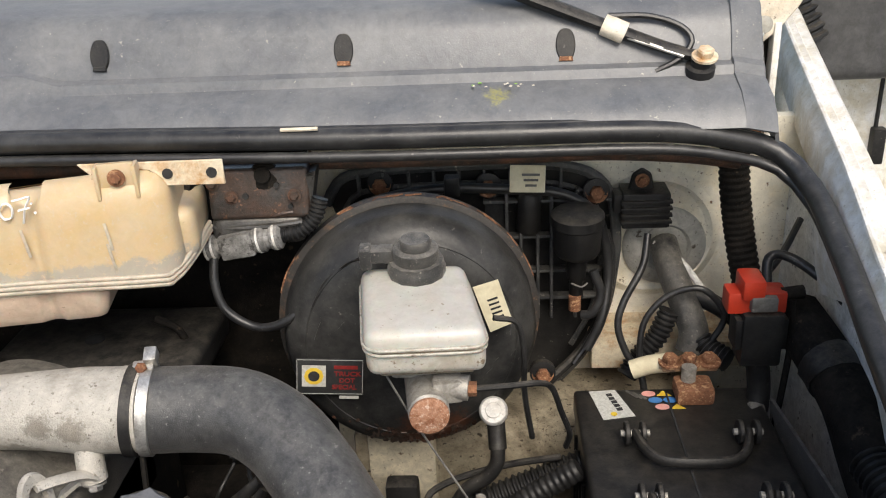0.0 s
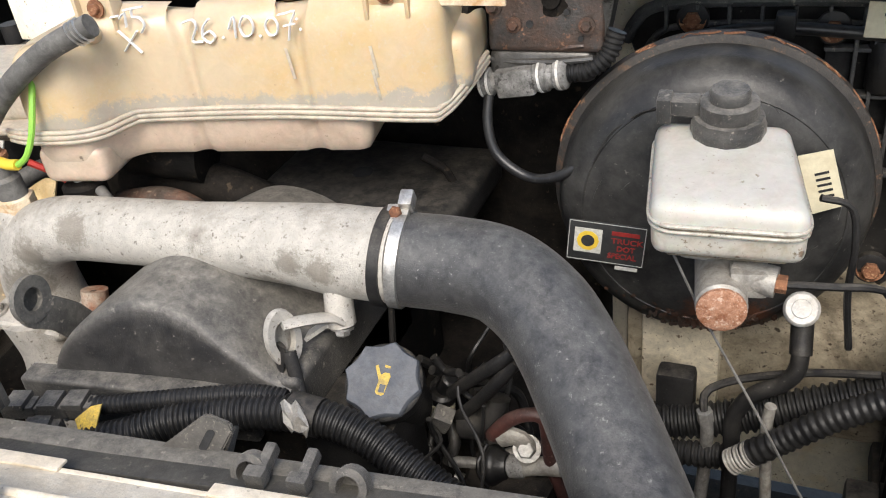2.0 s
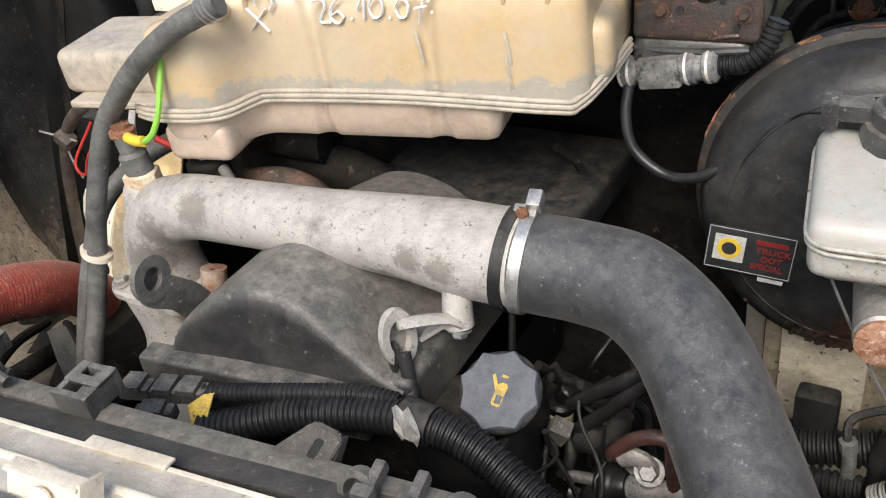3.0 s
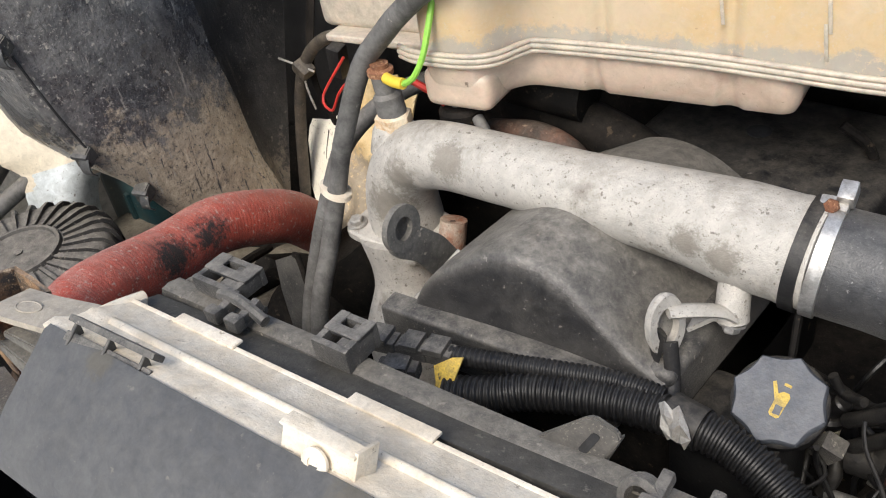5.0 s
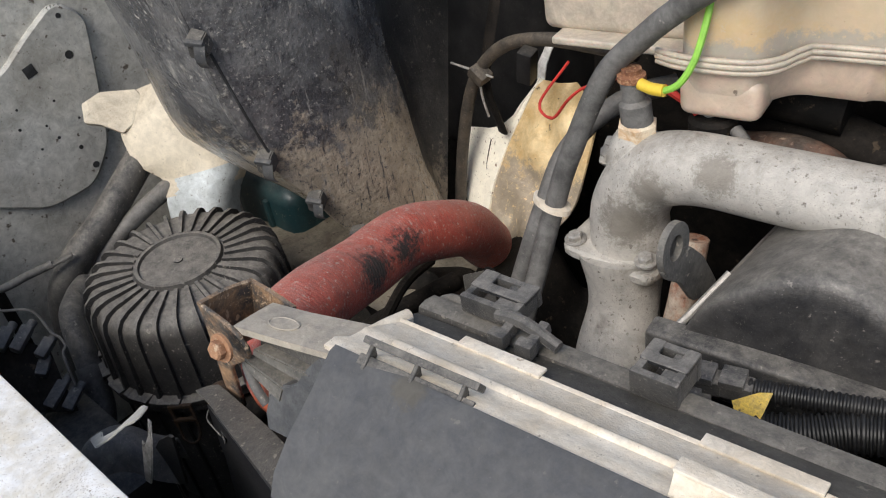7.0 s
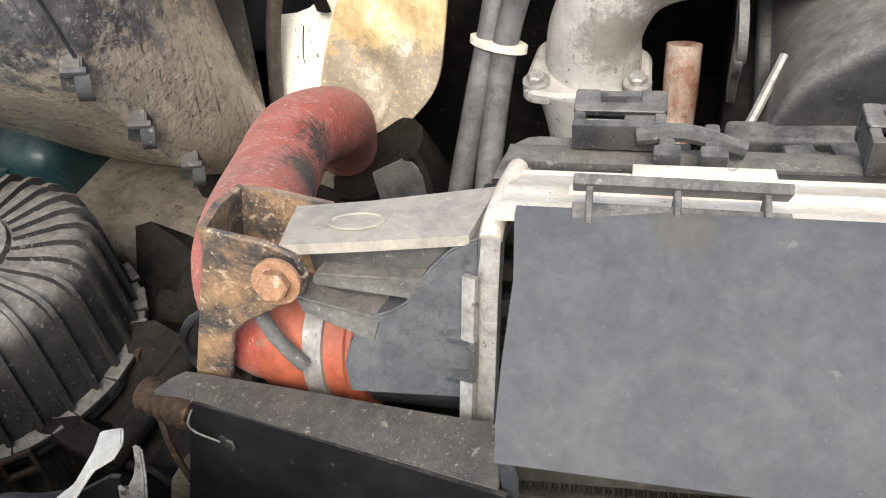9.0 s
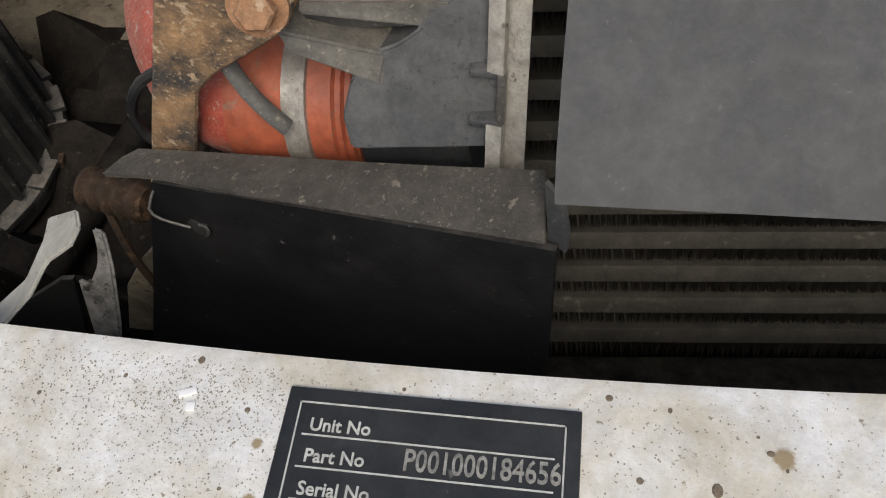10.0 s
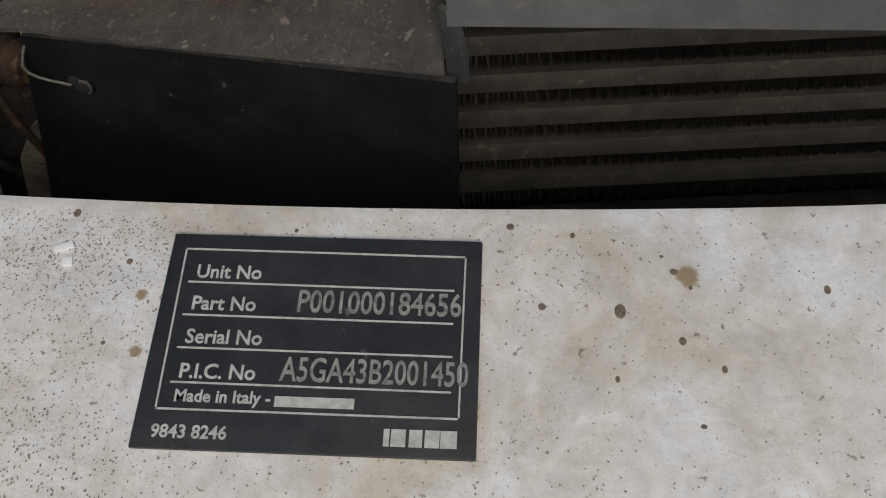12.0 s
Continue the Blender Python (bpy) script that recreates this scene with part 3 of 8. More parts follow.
wall_w = thing("wall_west", (-1.64, 0.6, 0.4), "pale dirty inner wing panel with punched holes", "inner wing", kind="structure")
part("panel", box((-1.66, 0.15, 0.3), (-1.63, 1.2, 1.12), 0.004), M_inner, wall_w)
WALL = Matrix(((0, 0, 1, 0), (1, 0, 0, 0), (0, 1, 0, 0), (0, 0, 0, 1)))
part("raised_panel", slab(rounded([(0.38, 0.80), (0.475, 0.745), (0.555, 0.748), (0.60, 0.80), (0.622, 0.90), (0.640, 1.0), (0.60, 1.035), (0.54, 1.0), (0.49, 0.965), (0.38, 0.95)], 0.022, 6), 0.012,
     Matrix.Translation((-1.618, 0, 0)) @ WALL, 0.004), M_inner, wall_w, "pressed panel with rounded corners")
for y, z, r in ((0.593, 0.954, 0.0065), (0.555, 0.816, 0.0035), (0.566, 0.779, 0.0055), (0.482, 0.881, 0.0025), (0.60, 1.012, 0.004), (0.52, 0.87, 0.002), (0.50, 0.84, 0.002), (0.53, 0.845, 0.0025), (0.545, 0.90, 0.002), (0.49, 0.91, 0.002), (0.57, 0.86, 0.002)):
    part("hole", rod((-1.6195, y, z), (-1.6174, y, z), r, seg=12), M_ink, wall_w, "dark punched hole")
part("square_hole", rbox((0.0012, 0.017, 0.017), Matrix.Translation((-1.6178, 0.53, 0.954)) @ pose(0, 0, 0, 12, 0, 0), 0.0003), M_ink, wall_w)
part("dark_opening", slab(rounded([(0.615, 1.035), (0.70, 1.03), (0.70, 1.09), (0.62, 1.09)], 0.02, 5), 0.002, Matrix.Translation((-1.6275, 0, 0)) @ WALL, 0), M_ink, wall_w)

floor = thing("floor", (-0.5, 0.6, 0.3), "dark grimy floor of the engine bay", "floor", kind="structure")
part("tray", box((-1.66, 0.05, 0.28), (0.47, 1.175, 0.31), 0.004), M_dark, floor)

# ---- front panel with its data plate ----
def bow(x):
    return (0.18 * max(0.0, min(x + 0.84, 0.34)) ** 2 + 0.06 * max(0.0, x + 0.5), 0)


front = thing("front_crossmember", (-0.5, 0.1, 0.3), "chalky white painted front panel, speckled with dirt", "body panel")
prof = [(0.2135, 0.90), (0.2135, 0.922), (0.2125, 0.9252), (0.209, 0.926), (0.12, 0.926), (0.04, 0.925), (-0.02, 0.918), (-0.05, 0.90), (-0.065, 0.86),
        (-0.07, 0.78), (-0.06, 0.78), (-0.055, 0.86), (-0.045, 0.89), (-0.02, 0.908), (0.04, 0.915), (0.2, 0.916)]
part("top", extrude_x(prof, span(-1.66, 0.47, 60), bow), M_white, front)
part("valance", box((-1.66, -0.075, 0.30), (0.47, -0.055, 0.80), 0.004), M_white, front)
random.seed(4)
for k in range(90):
    x = random.choice((random.uniform(-0.86, -0.55), random.gauss(-0.82, 0.03), random.gauss(-0.70, 0.05)))
    y = random.choice((random.uniform(0.10, 0.205), random.gauss(0.13, 0.02))) + bow(x)[0]
    r = random.choice((0.0003, 0.0004, 0.0004, 0.0005, 0.0008))
    if y - bow(x)[0] < 0.205:
        part("dirt_speck", lathe([(r, 0), (r * 0.7, r * 0.3), (0, r * 0.4)], Matrix.Translation((x, y, 0.9255)) @ Matrix.Diagonal((1, random.uniform(0.6, 1.6), 1, 1)), 6), M_drydirt, front)
specks = bmesh.new()
for k in range(6400):
    x = random.choice((random.gauss(-0.85, 0.05), random.gauss(-0.81, 0.025), random.gauss(-0.83, 0.03), random.uniform(-0.95, -0.45), random.gauss(-0.72, 0.06)))
    v = random.choice((random.uniform(0.06, 0.206), random.gauss(0.195, 0.01), random.gauss(0.13, 0.025)))
    if v > 0.207:
        continue
    r = random.uniform(0.00011, 0.00034)
    c = Vector((x, v + bow(x)[0], 0.9264))
    ring = [specks.verts.new(c + Vector((r * random.uniform(0.6, 1.5) * math.cos(q), r * random.uniform(0.6, 1.5) * math.sin(q), 0))) for q in (0, 1.26, 2.51, 3.77, 5.03)]
    tip = specks.verts.new(c + Vector((0, 0, r * 0.5)))
    for i in range(5):
        specks.faces.new((ring[i], ring[(i + 1) % 5], tip))
tagged(part("dried_dirt", specks, M_drydirt, front), kind="stuff")
for x, y, r in ((-0.814, 0.207, 0.0013), (-0.793, 0.191, 0.0011), (-0.6450, 0.184, 0.0019), (-0.6275, 0.1758, 0.0012), (-0.629, 0.198, 0.0011), (-0.6325, 0.203, 0.0007), (-0.659, 0.2086, 0.0009),
                (-0.678, 0.2105, 0.0011), (-0.6676, 0.184, 0.0010), (-0.646, 0.163, 0.0008), (-0.7437, 0.205, 0.0007), (-0.846, 0.131, 0.0013), (-0.8466, 0.163, 0.0007), (-0.826, 0.1454, 0.0008), (-0.794, 0.164, 0.0006),
                (-0.585, 0.195, 0.0012), (-0.6163, 0.168, 0.0010), (-0.623, 0.151, 0.0008), (-0.6245, 0.193, 0.0006), (-0.57, 0.176, 0.0009), (-0.865, 0.188, 0.0009), (-0.838, 0.198, 0.0007)):
    bm = lathe([(r, 0), (r * 0.8, r * 0.25), (0, r * 0.35)], Matrix.Translation((x, y, 0.926)) @ Matrix.Diagonal((random.uniform(0.8, 1.2), random.uniform(0.7, 1.4), 1, 1)), 9)
    part("mud_spot", bm, M_mudspot, front)
bm = rbox((0.006, 0.0026, 0.0008), Matrix.Translation((-0.8145, 0.1945, 0.9264)) @ pose(0, 0, 0, 0, 0, 25), 0.0003)
part("paint_flake", merge(bm, rbox((0.0032, 0.0032, 0.0008), Matrix.Translation((-0.812, 0.1895, 0.9264)) @ pose(0, 0, 0, 0, 0, 10), 0.0003)), M_whiteink, front)

PW, PH = 0.0945, 0.0672
plate = thing("data_plate", (-0.733, 0.169, 0.926), "black data plate with white printed lines and stamped figures", "plate")
PM = Matrix.Translation((-0.7322, 0.1688, 0.9276)) @ pose(0, 0, 0, 0, 0, 1.9)
part("sheet", rbox((PW, PH, 0.0016), PM @ Matrix.Translation((0, 0, -0.0008)), 0.0006), M_plate, plate)


def on_plate(u, v):
    return PM @ Matrix.Translation(((u - 0.5) * PW, (0.5 - v) * PH, 0.0002))


def line(u0, v0, u1, v1, w=0.00055):
    a, b = Vector(((u0 - 0.5) * PW, (0.5 - v0) * PH, 0)), Vector(((u1 - 0.5) * PW, (0.5 - v1) * PH, 0))
    d = b - a
    m = PM @ Matrix.Translation((a + b) / 2) @ pose(0, 0, 0.0001, 0, 0, math.degrees(math.atan2(d.y, d.x)))
    part("printed_line", rbox((d.length + w, w, 0.0003), m, 0), M_print, plate)


for seg4 in ((0.050, 0.080, 0.948, 0.086), (0.050, 0.080, 0.058, 0.833), (0.948, 0.086, 0.946, 0.833), (0.058, 0.833, 0.946, 0.833),
             (0.080, 0.246, 0.914, 0.254), (0.083, 0.406, 0.915, 0.412), (0.087, 0.560, 0.917, 0.564), (0.089, 0.716, 0.918, 0.721)):
    line(*seg4)
for txt, u, v, size in (("Unit No", 0.097, 0.224, 0.0062), ("Part No", 0.101, 0.380, 0.0062), ("Serial No", 0.104, 0.538, 0.0062), ("P.I.C. No", 0.105, 0.696, 0.0062),
                        ("Made in Italy -", 0.105, 0.799, 0.0050), ("9843 8246", 0.058, 0.953, 0.0052)):
    letters(txt, size, on_plate(u, v), M_print, plate, "printed_text", 0.00015, 0.95, 0.0001)
for txt, u, v, squeeze in (("P001000184656", 0.430, 0.377, 0.73), ("A5GA43B2001450", 0.410, 0.694, 0.68)):
    letters(txt, 0.0102, on_plate(u, v), M_stamp, plate, "stamped_text", 0.00015, squeeze, 0.00012)
part("printed_bar", rbox((0.0222, 0.0030, 0.0003), on_plate(0.523, 0.786), 0), M_print, plate)
for k, (du, w) in enumerate(((0.742, 0.0016), (0.776, 0.004), (0.826, 0.0036), (0.873, 0.004), (0.920, 0.0045))):
    part("logo_bar", rbox((w, 0.0048, 0.0003), on_plate(du, 0.921), 0), M_print, plate)

# ---- radiator, its top rail, deflector and fan shroud ----
RM = Matrix.Translation((-0.722, 0.40, 0.0)) @ pose(0, 0, 0, 0, 0, 5)
radiator = thing("radiator", (-0.4, 0.42, 0.31), "dusty aluminium cooler behind a beige top rail", "radiator")


def rx(x, y, z):
    return tuple(RM @ Vector((x, y, z)))


def on_core(x, z, out=0.0):
    """A place on the leaning face of the cooler."""
    return Vector((x, 0.396 + 0.12 * (x + 0.70) + 0.323 * (z - 0.89) - out, z))


rail = []
for x in span(0.0, 0.85, 35):
    rail.append([rx(x, -0.052, 1.016), rx(x, -0.042, 1.0155), rx(x, -0.03, 1.006), rx(x, -0.02, 1.003), rx(x, -0.014, 1.0025), rx(x, -0.008, 0.998), rx(x, 0.016, 0.987)])
top_rail = part("top_rail", sheet(rail, 0.004), M_beige, radiator, "dust-covered beige metal rail")
part("rolled_ridge", tube([rx(0.03, -0.0165, 1.001), rx(0.25, -0.0165, 1.001), rx(0.55, -0.0165, 1.001), rx(0.85, -0.0165, 1.001)], 0.0042, 10, 0.02), M_beige, radiator)
for a, b in ((0.0, 0.058), (0.126, 0.237), (0.309, 0.42), (0.49, 0.6), (0.67, 0.85)):
    part("recessed_edge", rbox((b - a, 0.004, 0.004), RM @ Matrix.Translation(((a + b) / 2, 0.0165, 0.986)), 0.001), M_beige, radiator)
for a, b in ((0.058, 0.126), (0.237, 0.309), (0.42, 0.49), (0.60, 0.67)):
    part("locating_tab", rbox((b - a, 0.011, 0.0025), RM @ Matrix.Translation(((a + b) / 2, 0.0195, 0.9885)) @ pose(0, 0, 0, -8, 0, 0), 0.0008), M_beige, radiator, "pale folded tab")

# tubes and fins of the core
LEAN = Vector((0, 0.952, -0.307))
for i in range(12):
    z = 0.9673 - 0.0208 * i
    a, b = on_core(-0.735, z), on_core(0.12, z)
    d = (b - a).normalized()
    f = Matrix((d, LEAN, d.cross(LEAN).normalized())).transposed().to_4x4()
    part("cooler_tube", rbox(((b - a).length, 0.030, 0.0112), Matrix.Translation((a + b) / 2 + Vector((0, 0.012, 0))) @ f, 0.0016), M_tube, radiator)
    bm = bmesh.new()
    zz = z - 0.0104
    prev = None
    n = 430
    for k in range(n + 1):
        x = -0.735 + 0.62 * k / n
        p = on_core(x + 0.0005 * math.sin(k * 1.7), zz + (0.0050 if k % 2 else -0.0050), -0.001 + 0.0006 * math.sin(k * 0.9))
        q = p + Vector((0, 0.014, -0.003))
        vs = (bm.verts.new(p), bm.verts.new(q))
        if prev:
            bm.faces.new((prev[0], vs[0], vs[1], prev[1]))
        prev = vs
    tagged(part("cooling_fin", bm, M_fin, radiator, "crimped dark fin strip", smooth=False), kind="stuff")
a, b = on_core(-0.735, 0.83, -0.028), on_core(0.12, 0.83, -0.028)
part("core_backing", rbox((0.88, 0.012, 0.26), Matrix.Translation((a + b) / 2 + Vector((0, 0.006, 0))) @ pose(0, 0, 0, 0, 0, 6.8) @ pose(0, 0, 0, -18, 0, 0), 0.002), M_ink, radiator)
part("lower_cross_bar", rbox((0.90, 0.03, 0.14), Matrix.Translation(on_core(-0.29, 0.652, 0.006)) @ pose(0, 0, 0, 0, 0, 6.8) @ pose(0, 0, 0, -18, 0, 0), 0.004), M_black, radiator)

# header flange at the cooler's end
fl = []
for y, z in ((0.428, 0.982), (0.40, 0.990), (0.372, 0.9945), (0.360, 0.991), (0.348, 0.962), (0.327, 0.902), (0.30, 0.82)):
    fl.append([(-0.7285, y, z), (-0.7245, y - 0.0015, z + 0.0006), (-0.7175, y - 0.001, z + 0.001)])
header = part("header_flange", sheet(fl, 0.010), M_alu, radiator, "crimped dusty aluminium header flange")
part("rolled_corner", tube([(-0.7245, 0.428, 0.981), (-0.7235, 0.40, 0.9895), (-0.7225, 0.372, 0.994), (-0.7225, 0.360, 0.990)], 0.0055, 12), M_beige, header)
for z0, z1 in ((0.977, 0.946), (0.925, 0.900)):
    y0, y1 = 0.353 - 0.35 * (0.977 - z0), 0.353 - 0.35 * (0.977 - z1)
    part("crimp_tab", sheet([[(-0.7325, y0 - 0.0035, z0), (-0.7260, y0 - 0.005, z0)], [(-0.7325, y1 - 0.0035, z1), (-0.7260, y1 - 0.005, z1)]], 0.004), M_alu, header)

# end tank with its ribs and hose neck
part("end_tank", prism([(-0.727, 0.358, 0.992), (-0.733, 0.357, 0.990), (-0.742, 0.354, 0.985), (-0.750, 0.350, 0.977), (-0.757, 0.346, 0.969), (-0.7605, 0.342, 0.961), (-0.769, 0.339, 0.9555), (-0.777, 0.337, 0.953), (-0.785, 0.334, 0.949),
                        (-0.789, 0.330, 0.940), (-0.793, 0.326, 0.926), (-0.790, 0.321, 0.912), (-0.727, 0.329, 0.912)], (0, 0.05, -0.010)), M_tankgrey, radiator, "dusted grey plastic end tank")
part("tank_top", sheet([[(-0.818, 0.336, 0.993), (-0.78, 0.345, 0.993), (-0.732, 0.357, 0.9935)], [(-0.824, 0.358, 0.987), (-0.79, 0.364, 0.989), (-0.730, 0.376, 0.993)],
                        [(-0.829, 0.379, 0.981), (-0.79, 0.386, 0.984), (-0.728, 0.400, 0.990)]], 0.0055), M_beigedust, radiator, "dust-covered plastic mounting plate")
part("moulded_mark", lathe([(0.0145, 0), (0.0145, 0.001), (0.013, 0.0012), (0.0125, 0.0004), (0.0, 0.0004)], Matrix.Translation((-0.789, 0.3615, 0.9902)) @ pose(0, 0, 0, -10, -1, 12) @ Matrix.Diagonal((1, 0.55, 1, 1)), 28), M_beigedust, radiator)
for ends in (((-0.806, 0.339, 0.974), (-0.807, 0.337, 0.968), (-0.752, 0.345, 0.9585), (-0.748, 0.347, 0.9715)), ((-0.816, 0.333, 0.963), (-0.812, 0.331, 0.954), (-0.776, 0.331, 0.9395), (-0.773, 0.336, 0.952))):
    part("stiffening_rib", prism(ends, (0.002, 0.03, -0.004)), M_tankrib, radiator)
part("rib_recess", prism([(-0.814, 0.352, 0.984), (-0.808, 0.345, 0.955), (-0.762, 0.350, 0.955), (-0.735, 0.362, 0.988)], (0, 0.02, -0.005)), M_dustblack, radiator)
part("hose_neck", rod((-0.745, 0.387, 0.886), (-0.81, 0.387, 0.880), 0.0365, seg=28), M_tankgrey, radiator)
for z, y in ((0.946, 0.341), (0.926, 0.334)):
    part("wire_clip", rbox((0.014, 0.007, 0.0035), Matrix.Translation((-0.7335, y - 0.003, z)), 0.001), M_tankgrey, radiator)
part("wire_clip", rbox((0.0035, 0.007, 0.022), Matrix.Translation((-0.7275, 0.3335, 0.936)) @ pose(0, 0, 0, -19, 0, 0), 0.001), M_dustblack, radiator)
# deflector flap
flap = thing("air_deflector", (-0.3, 0.3, 0.95), "dusty grey rubber air deflector sheet fixed to the radiator top", "deflector")
rows = []
for x in span(0.012, 0.85, 24):
    s = 0.003 * math.sin(x * 19) + 0.002 * math.sin(x * 47)
    rows.append([rx(x - 0.002, -0.050, 1.019), rx(x - 0.002, -0.056, 1.0185), rx(x, -0.08, 1.002 + s), rx(x - 0.002, -0.107, 0.982 + s), rx(x - 0.003, -0.125, 0.964 + s), rx(x - 0.003, -0.133, 0.951 - 0.05 * min(x, 0.2))])
part("sheet", sheet(rows, 0.004), M_flap, flap)
clipm = Matrix.Translation(rx(0.078, -0.043, 1.0238)) @ pose(0, 0, 0, 0, 3, 8)
part("clip_bar", rbox((0.089, 0.005, 0.011), clipm @ pose(0, 0.004, 0, 35, 0, 0), 0.001), M_dustblack, flap, "black plastic clip strip")
part("clip_foot", rbox((0.089, 0.008, 0.003), clipm @ pose(0, -0.007, -0.007, 30, 0, 0), 0.001), M_dustblack, flap)
for u in (-0.036, 0.0, 0.036):
    g = slab([(0, 0), (-0.016, -0.011), (0, -0.012)], 0.003, clipm @ Matrix.Translation((u, 0.002, 0.003)) @ Matrix(((0, 0, 1, 0), (1, 0, 0, 0), (0, 1, 0, 0), (0, 0, 0, 1))), 0.0005)
    part("gusset", g, M_dustblack, flap)

catch = thing("rail_bracket", (-0.44, 0.385, 1.0), "pale dusty plastic bracket with a round stud on the radiator rail", "bracket")
cm = Matrix.Translation((-0.443, 0.384, 1.022)) @ pose(0, 0, 0, 0, 4, 7)
part("plate", rbox((0.056, 0.004, 0.03), cm @ pose(0, -0.004, -0.006, -24, 0, 0), 0.0015), M_beige, catch)
part("top_lip", rbox((0.056, 0.012, 0.0025), cm @ pose(0, 0.003, 0.0085, -10, 0, 0), 0.001), M_beige, catch)
part("side_lip", rbox((0.003, 0.02, 0.028), cm @ pose(0.0275, 0.004, -0.005, -24, 0, 0), 0.001), M_beige, catch)
part("stud", lathe([(0, 0), (0.0095, 0), (0.0095, 0.002), (0.0065, 0.003), (0.004, 0.0032), (0.004, 0.002), (0, 0.002)], cm @ pose(0.002, -0.008, -0.002, 66, 0, 0), 24), M_beige, catch)

shroud = thing("fan_shroud", (-0.4, 0.5, 0.31), "dusty black plastic fan shroud behind the radiator", "shroud")
part("beam", extrude_x([(0.0, 0.0), (0.002, 0.006), (0.010, 0.007), (0.021, 0.004), (0.023, -0.01), (0.021, -0.08), (0.006, -0.03)], span(-0.01, 0.85, 20),
     lambda x: (0.048, 0.964)), M_beam, shroud).matrix_basis = RM
part("back_skirt", sheet([[rx(x, 0.082, z) for x in span(-0.01, 0.85, 12)] for z in (0.93, 0.8, 0.6, 0.4)], 0.005), M_black, shroud)
for ob in shroud.children:
    if ob.name.startswith("beam"):
        ob.matrix_parent_inverse = shroud.matrix_world.inverted()


part("tray_lip", tube([(-0.742, 0.452, 0.952), (-0.7385, 0.470, 0.957), (-0.729, 0.476, 0.963), (-0.707, 0.476, 0.965), (-0.673, 0.478, 0.964), (-0.64, 0.482, 0.963)], 0.0042, 8, flat=0.8), M_beam, shroud, "rounded lip of the shroud tray")


def shroud_tab(x, y, z, w=0.045, h=0.03, turn=0.0):
    """An upright clip block with a slot."""
    m = RM @ Matrix.Translation((x, y, z)) @ pose(0, 0, 0, 0, 0, turn)
    body = part("clip_block", rbox((w, 0.006, h), m @ Matrix.Translation((0, -0.015, 0)), 0.0015), M_dustblack, shroud, "slotted black clip block")
    for wall in (rbox((0.006, 0.026, h - 0.001), m @ Matrix.Translation((w / 2 - 0.0035, 0, 0)), 0.0015), rbox((0.006, 0.026, h - 0.001), m @ Matrix.Translation((-w / 2 + 0.0035, 0, 0)), 0.0015),
                 rbox((w, 0.006, h), m @ Matrix.Translation((0, 0.015, 0)), 0.0015), rbox((w * 0.4, 0.026, 0.004), m @ Matrix.Translation((w * 0.25, 0, h / 2 - 0.004)), 0.001)):
        part("wall", wall, M_dustblack, body)


shroud_tab(0.05, 0.078, 0.980, 0.050, 0.016)
shroud_tab(0.19, 0.066, 0.980, 0.034, 0.021, 0)
for x, y, z, w in ((0.05, 0.078, 0.9885, 0.050), (0.19, 0.066, 0.991, 0.034)):
    top = slab(rounded([(-w / 2, -0.004), (w / 2, -0.004), (w / 2, 0.018), (w * 0.22, 0.018), (w * 0.22, 0.005), (-w * 0.22, 0.005), (-w * 0.22, 0.018), (-w / 2, 0.018)], 0.002), 0.004, RM @ Matrix.Translation((x, y, z)), 0.0006)
    part("slotted_top", top, M_coverdust, shroud, "dusty slotted top of the clip block")
WM = RM @ pose(0.378, 0.062, 0.958, -22, 20, 0)
wedge = part("wedge_bracket", prism([tuple(WM @ Vector(p)) for p in ((-0.034, 0, -0.006), (0.010, 0, -0.006), (0.017, 0, 0.034), (0.013, 0, 0.038), (-0.004, 0, 0.038), (-0.008, 0, 0.034))], tuple(WM.to_3x3() @ Vector((0, 0.005, 0)))), M_beam, shroud, "slotted wedge-shaped bracket")
part("slot", slab(rounded([(-0.003, 0.012), (0.003, 0.012), (0.006, 0.029), (0.000, 0.029)], 0.0026), 0.0012, WM @ Matrix.Translation((0, -0.0006, 0)) @ Matrix(((1, 0, 0, 0), (0, 0, -1, 0), (0, 1, 0, 0), (0, 0, 0, 1))), 0), M_ink, wedge)
for dx in (-0.006, 0.013):
    part("side_web", prism([tuple(WM @ Vector(p)) for p in ((dx + 0.002, 0.004, 0.036), (dx + 0.002, 0.016, 0.030), (dx, 0.028, -0.004), (dx, 0.004, -0.004))], (0.002, 0, 0)), M_dustblack, wedge)
for x in (0.43, 0.50):
    part("clip_ring", lathe([(0.008, 0), (0.013, 0.001), (0.013, 0.011), (0.008, 0.012), (0.008, 0)], RM @ pose(x, 0.055, 0.972, 60, 0, 0), 18), M_dustblack, shroud)
for k, x in enumerate((0.075, 0.098, 0.44, 0.47)):
    part("latch_finger", merge(rbox((0.008, 0.03, 0.01), RM @ pose(x, 0.052, 0.98, 10, 0, 0), 0.002), rbox((0.014, 0.01, 0.012), RM @ pose(x, 0.04, 0.982), 0.002)), M_dustblack, shroud)
part("latch_bar", tube([rx(0.06, 0.06, 0.982), rx(0.085, 0.058, 0.986), rx(0.115, 0.055, 0.978)], 0.005, 8), M_dustblack, shroud)

# ---- end of the cooler: rusty bracket, splash shelf, red hose ----
bracket = thing("mounting_bracket", (-0.87, 0.34, 0.75), "rust-flaked black steel mounting bracket with a bolt", "bracket")
lean = Matrix(((1, 0, 0, 0), (0, -0.12, -1, 0), (0, 1, 0, 0), (0, 0, 0, 1)))


def lean_at(y, z):
    return Matrix.Translation((0, y + 0.12 * z, 0)) @ lean


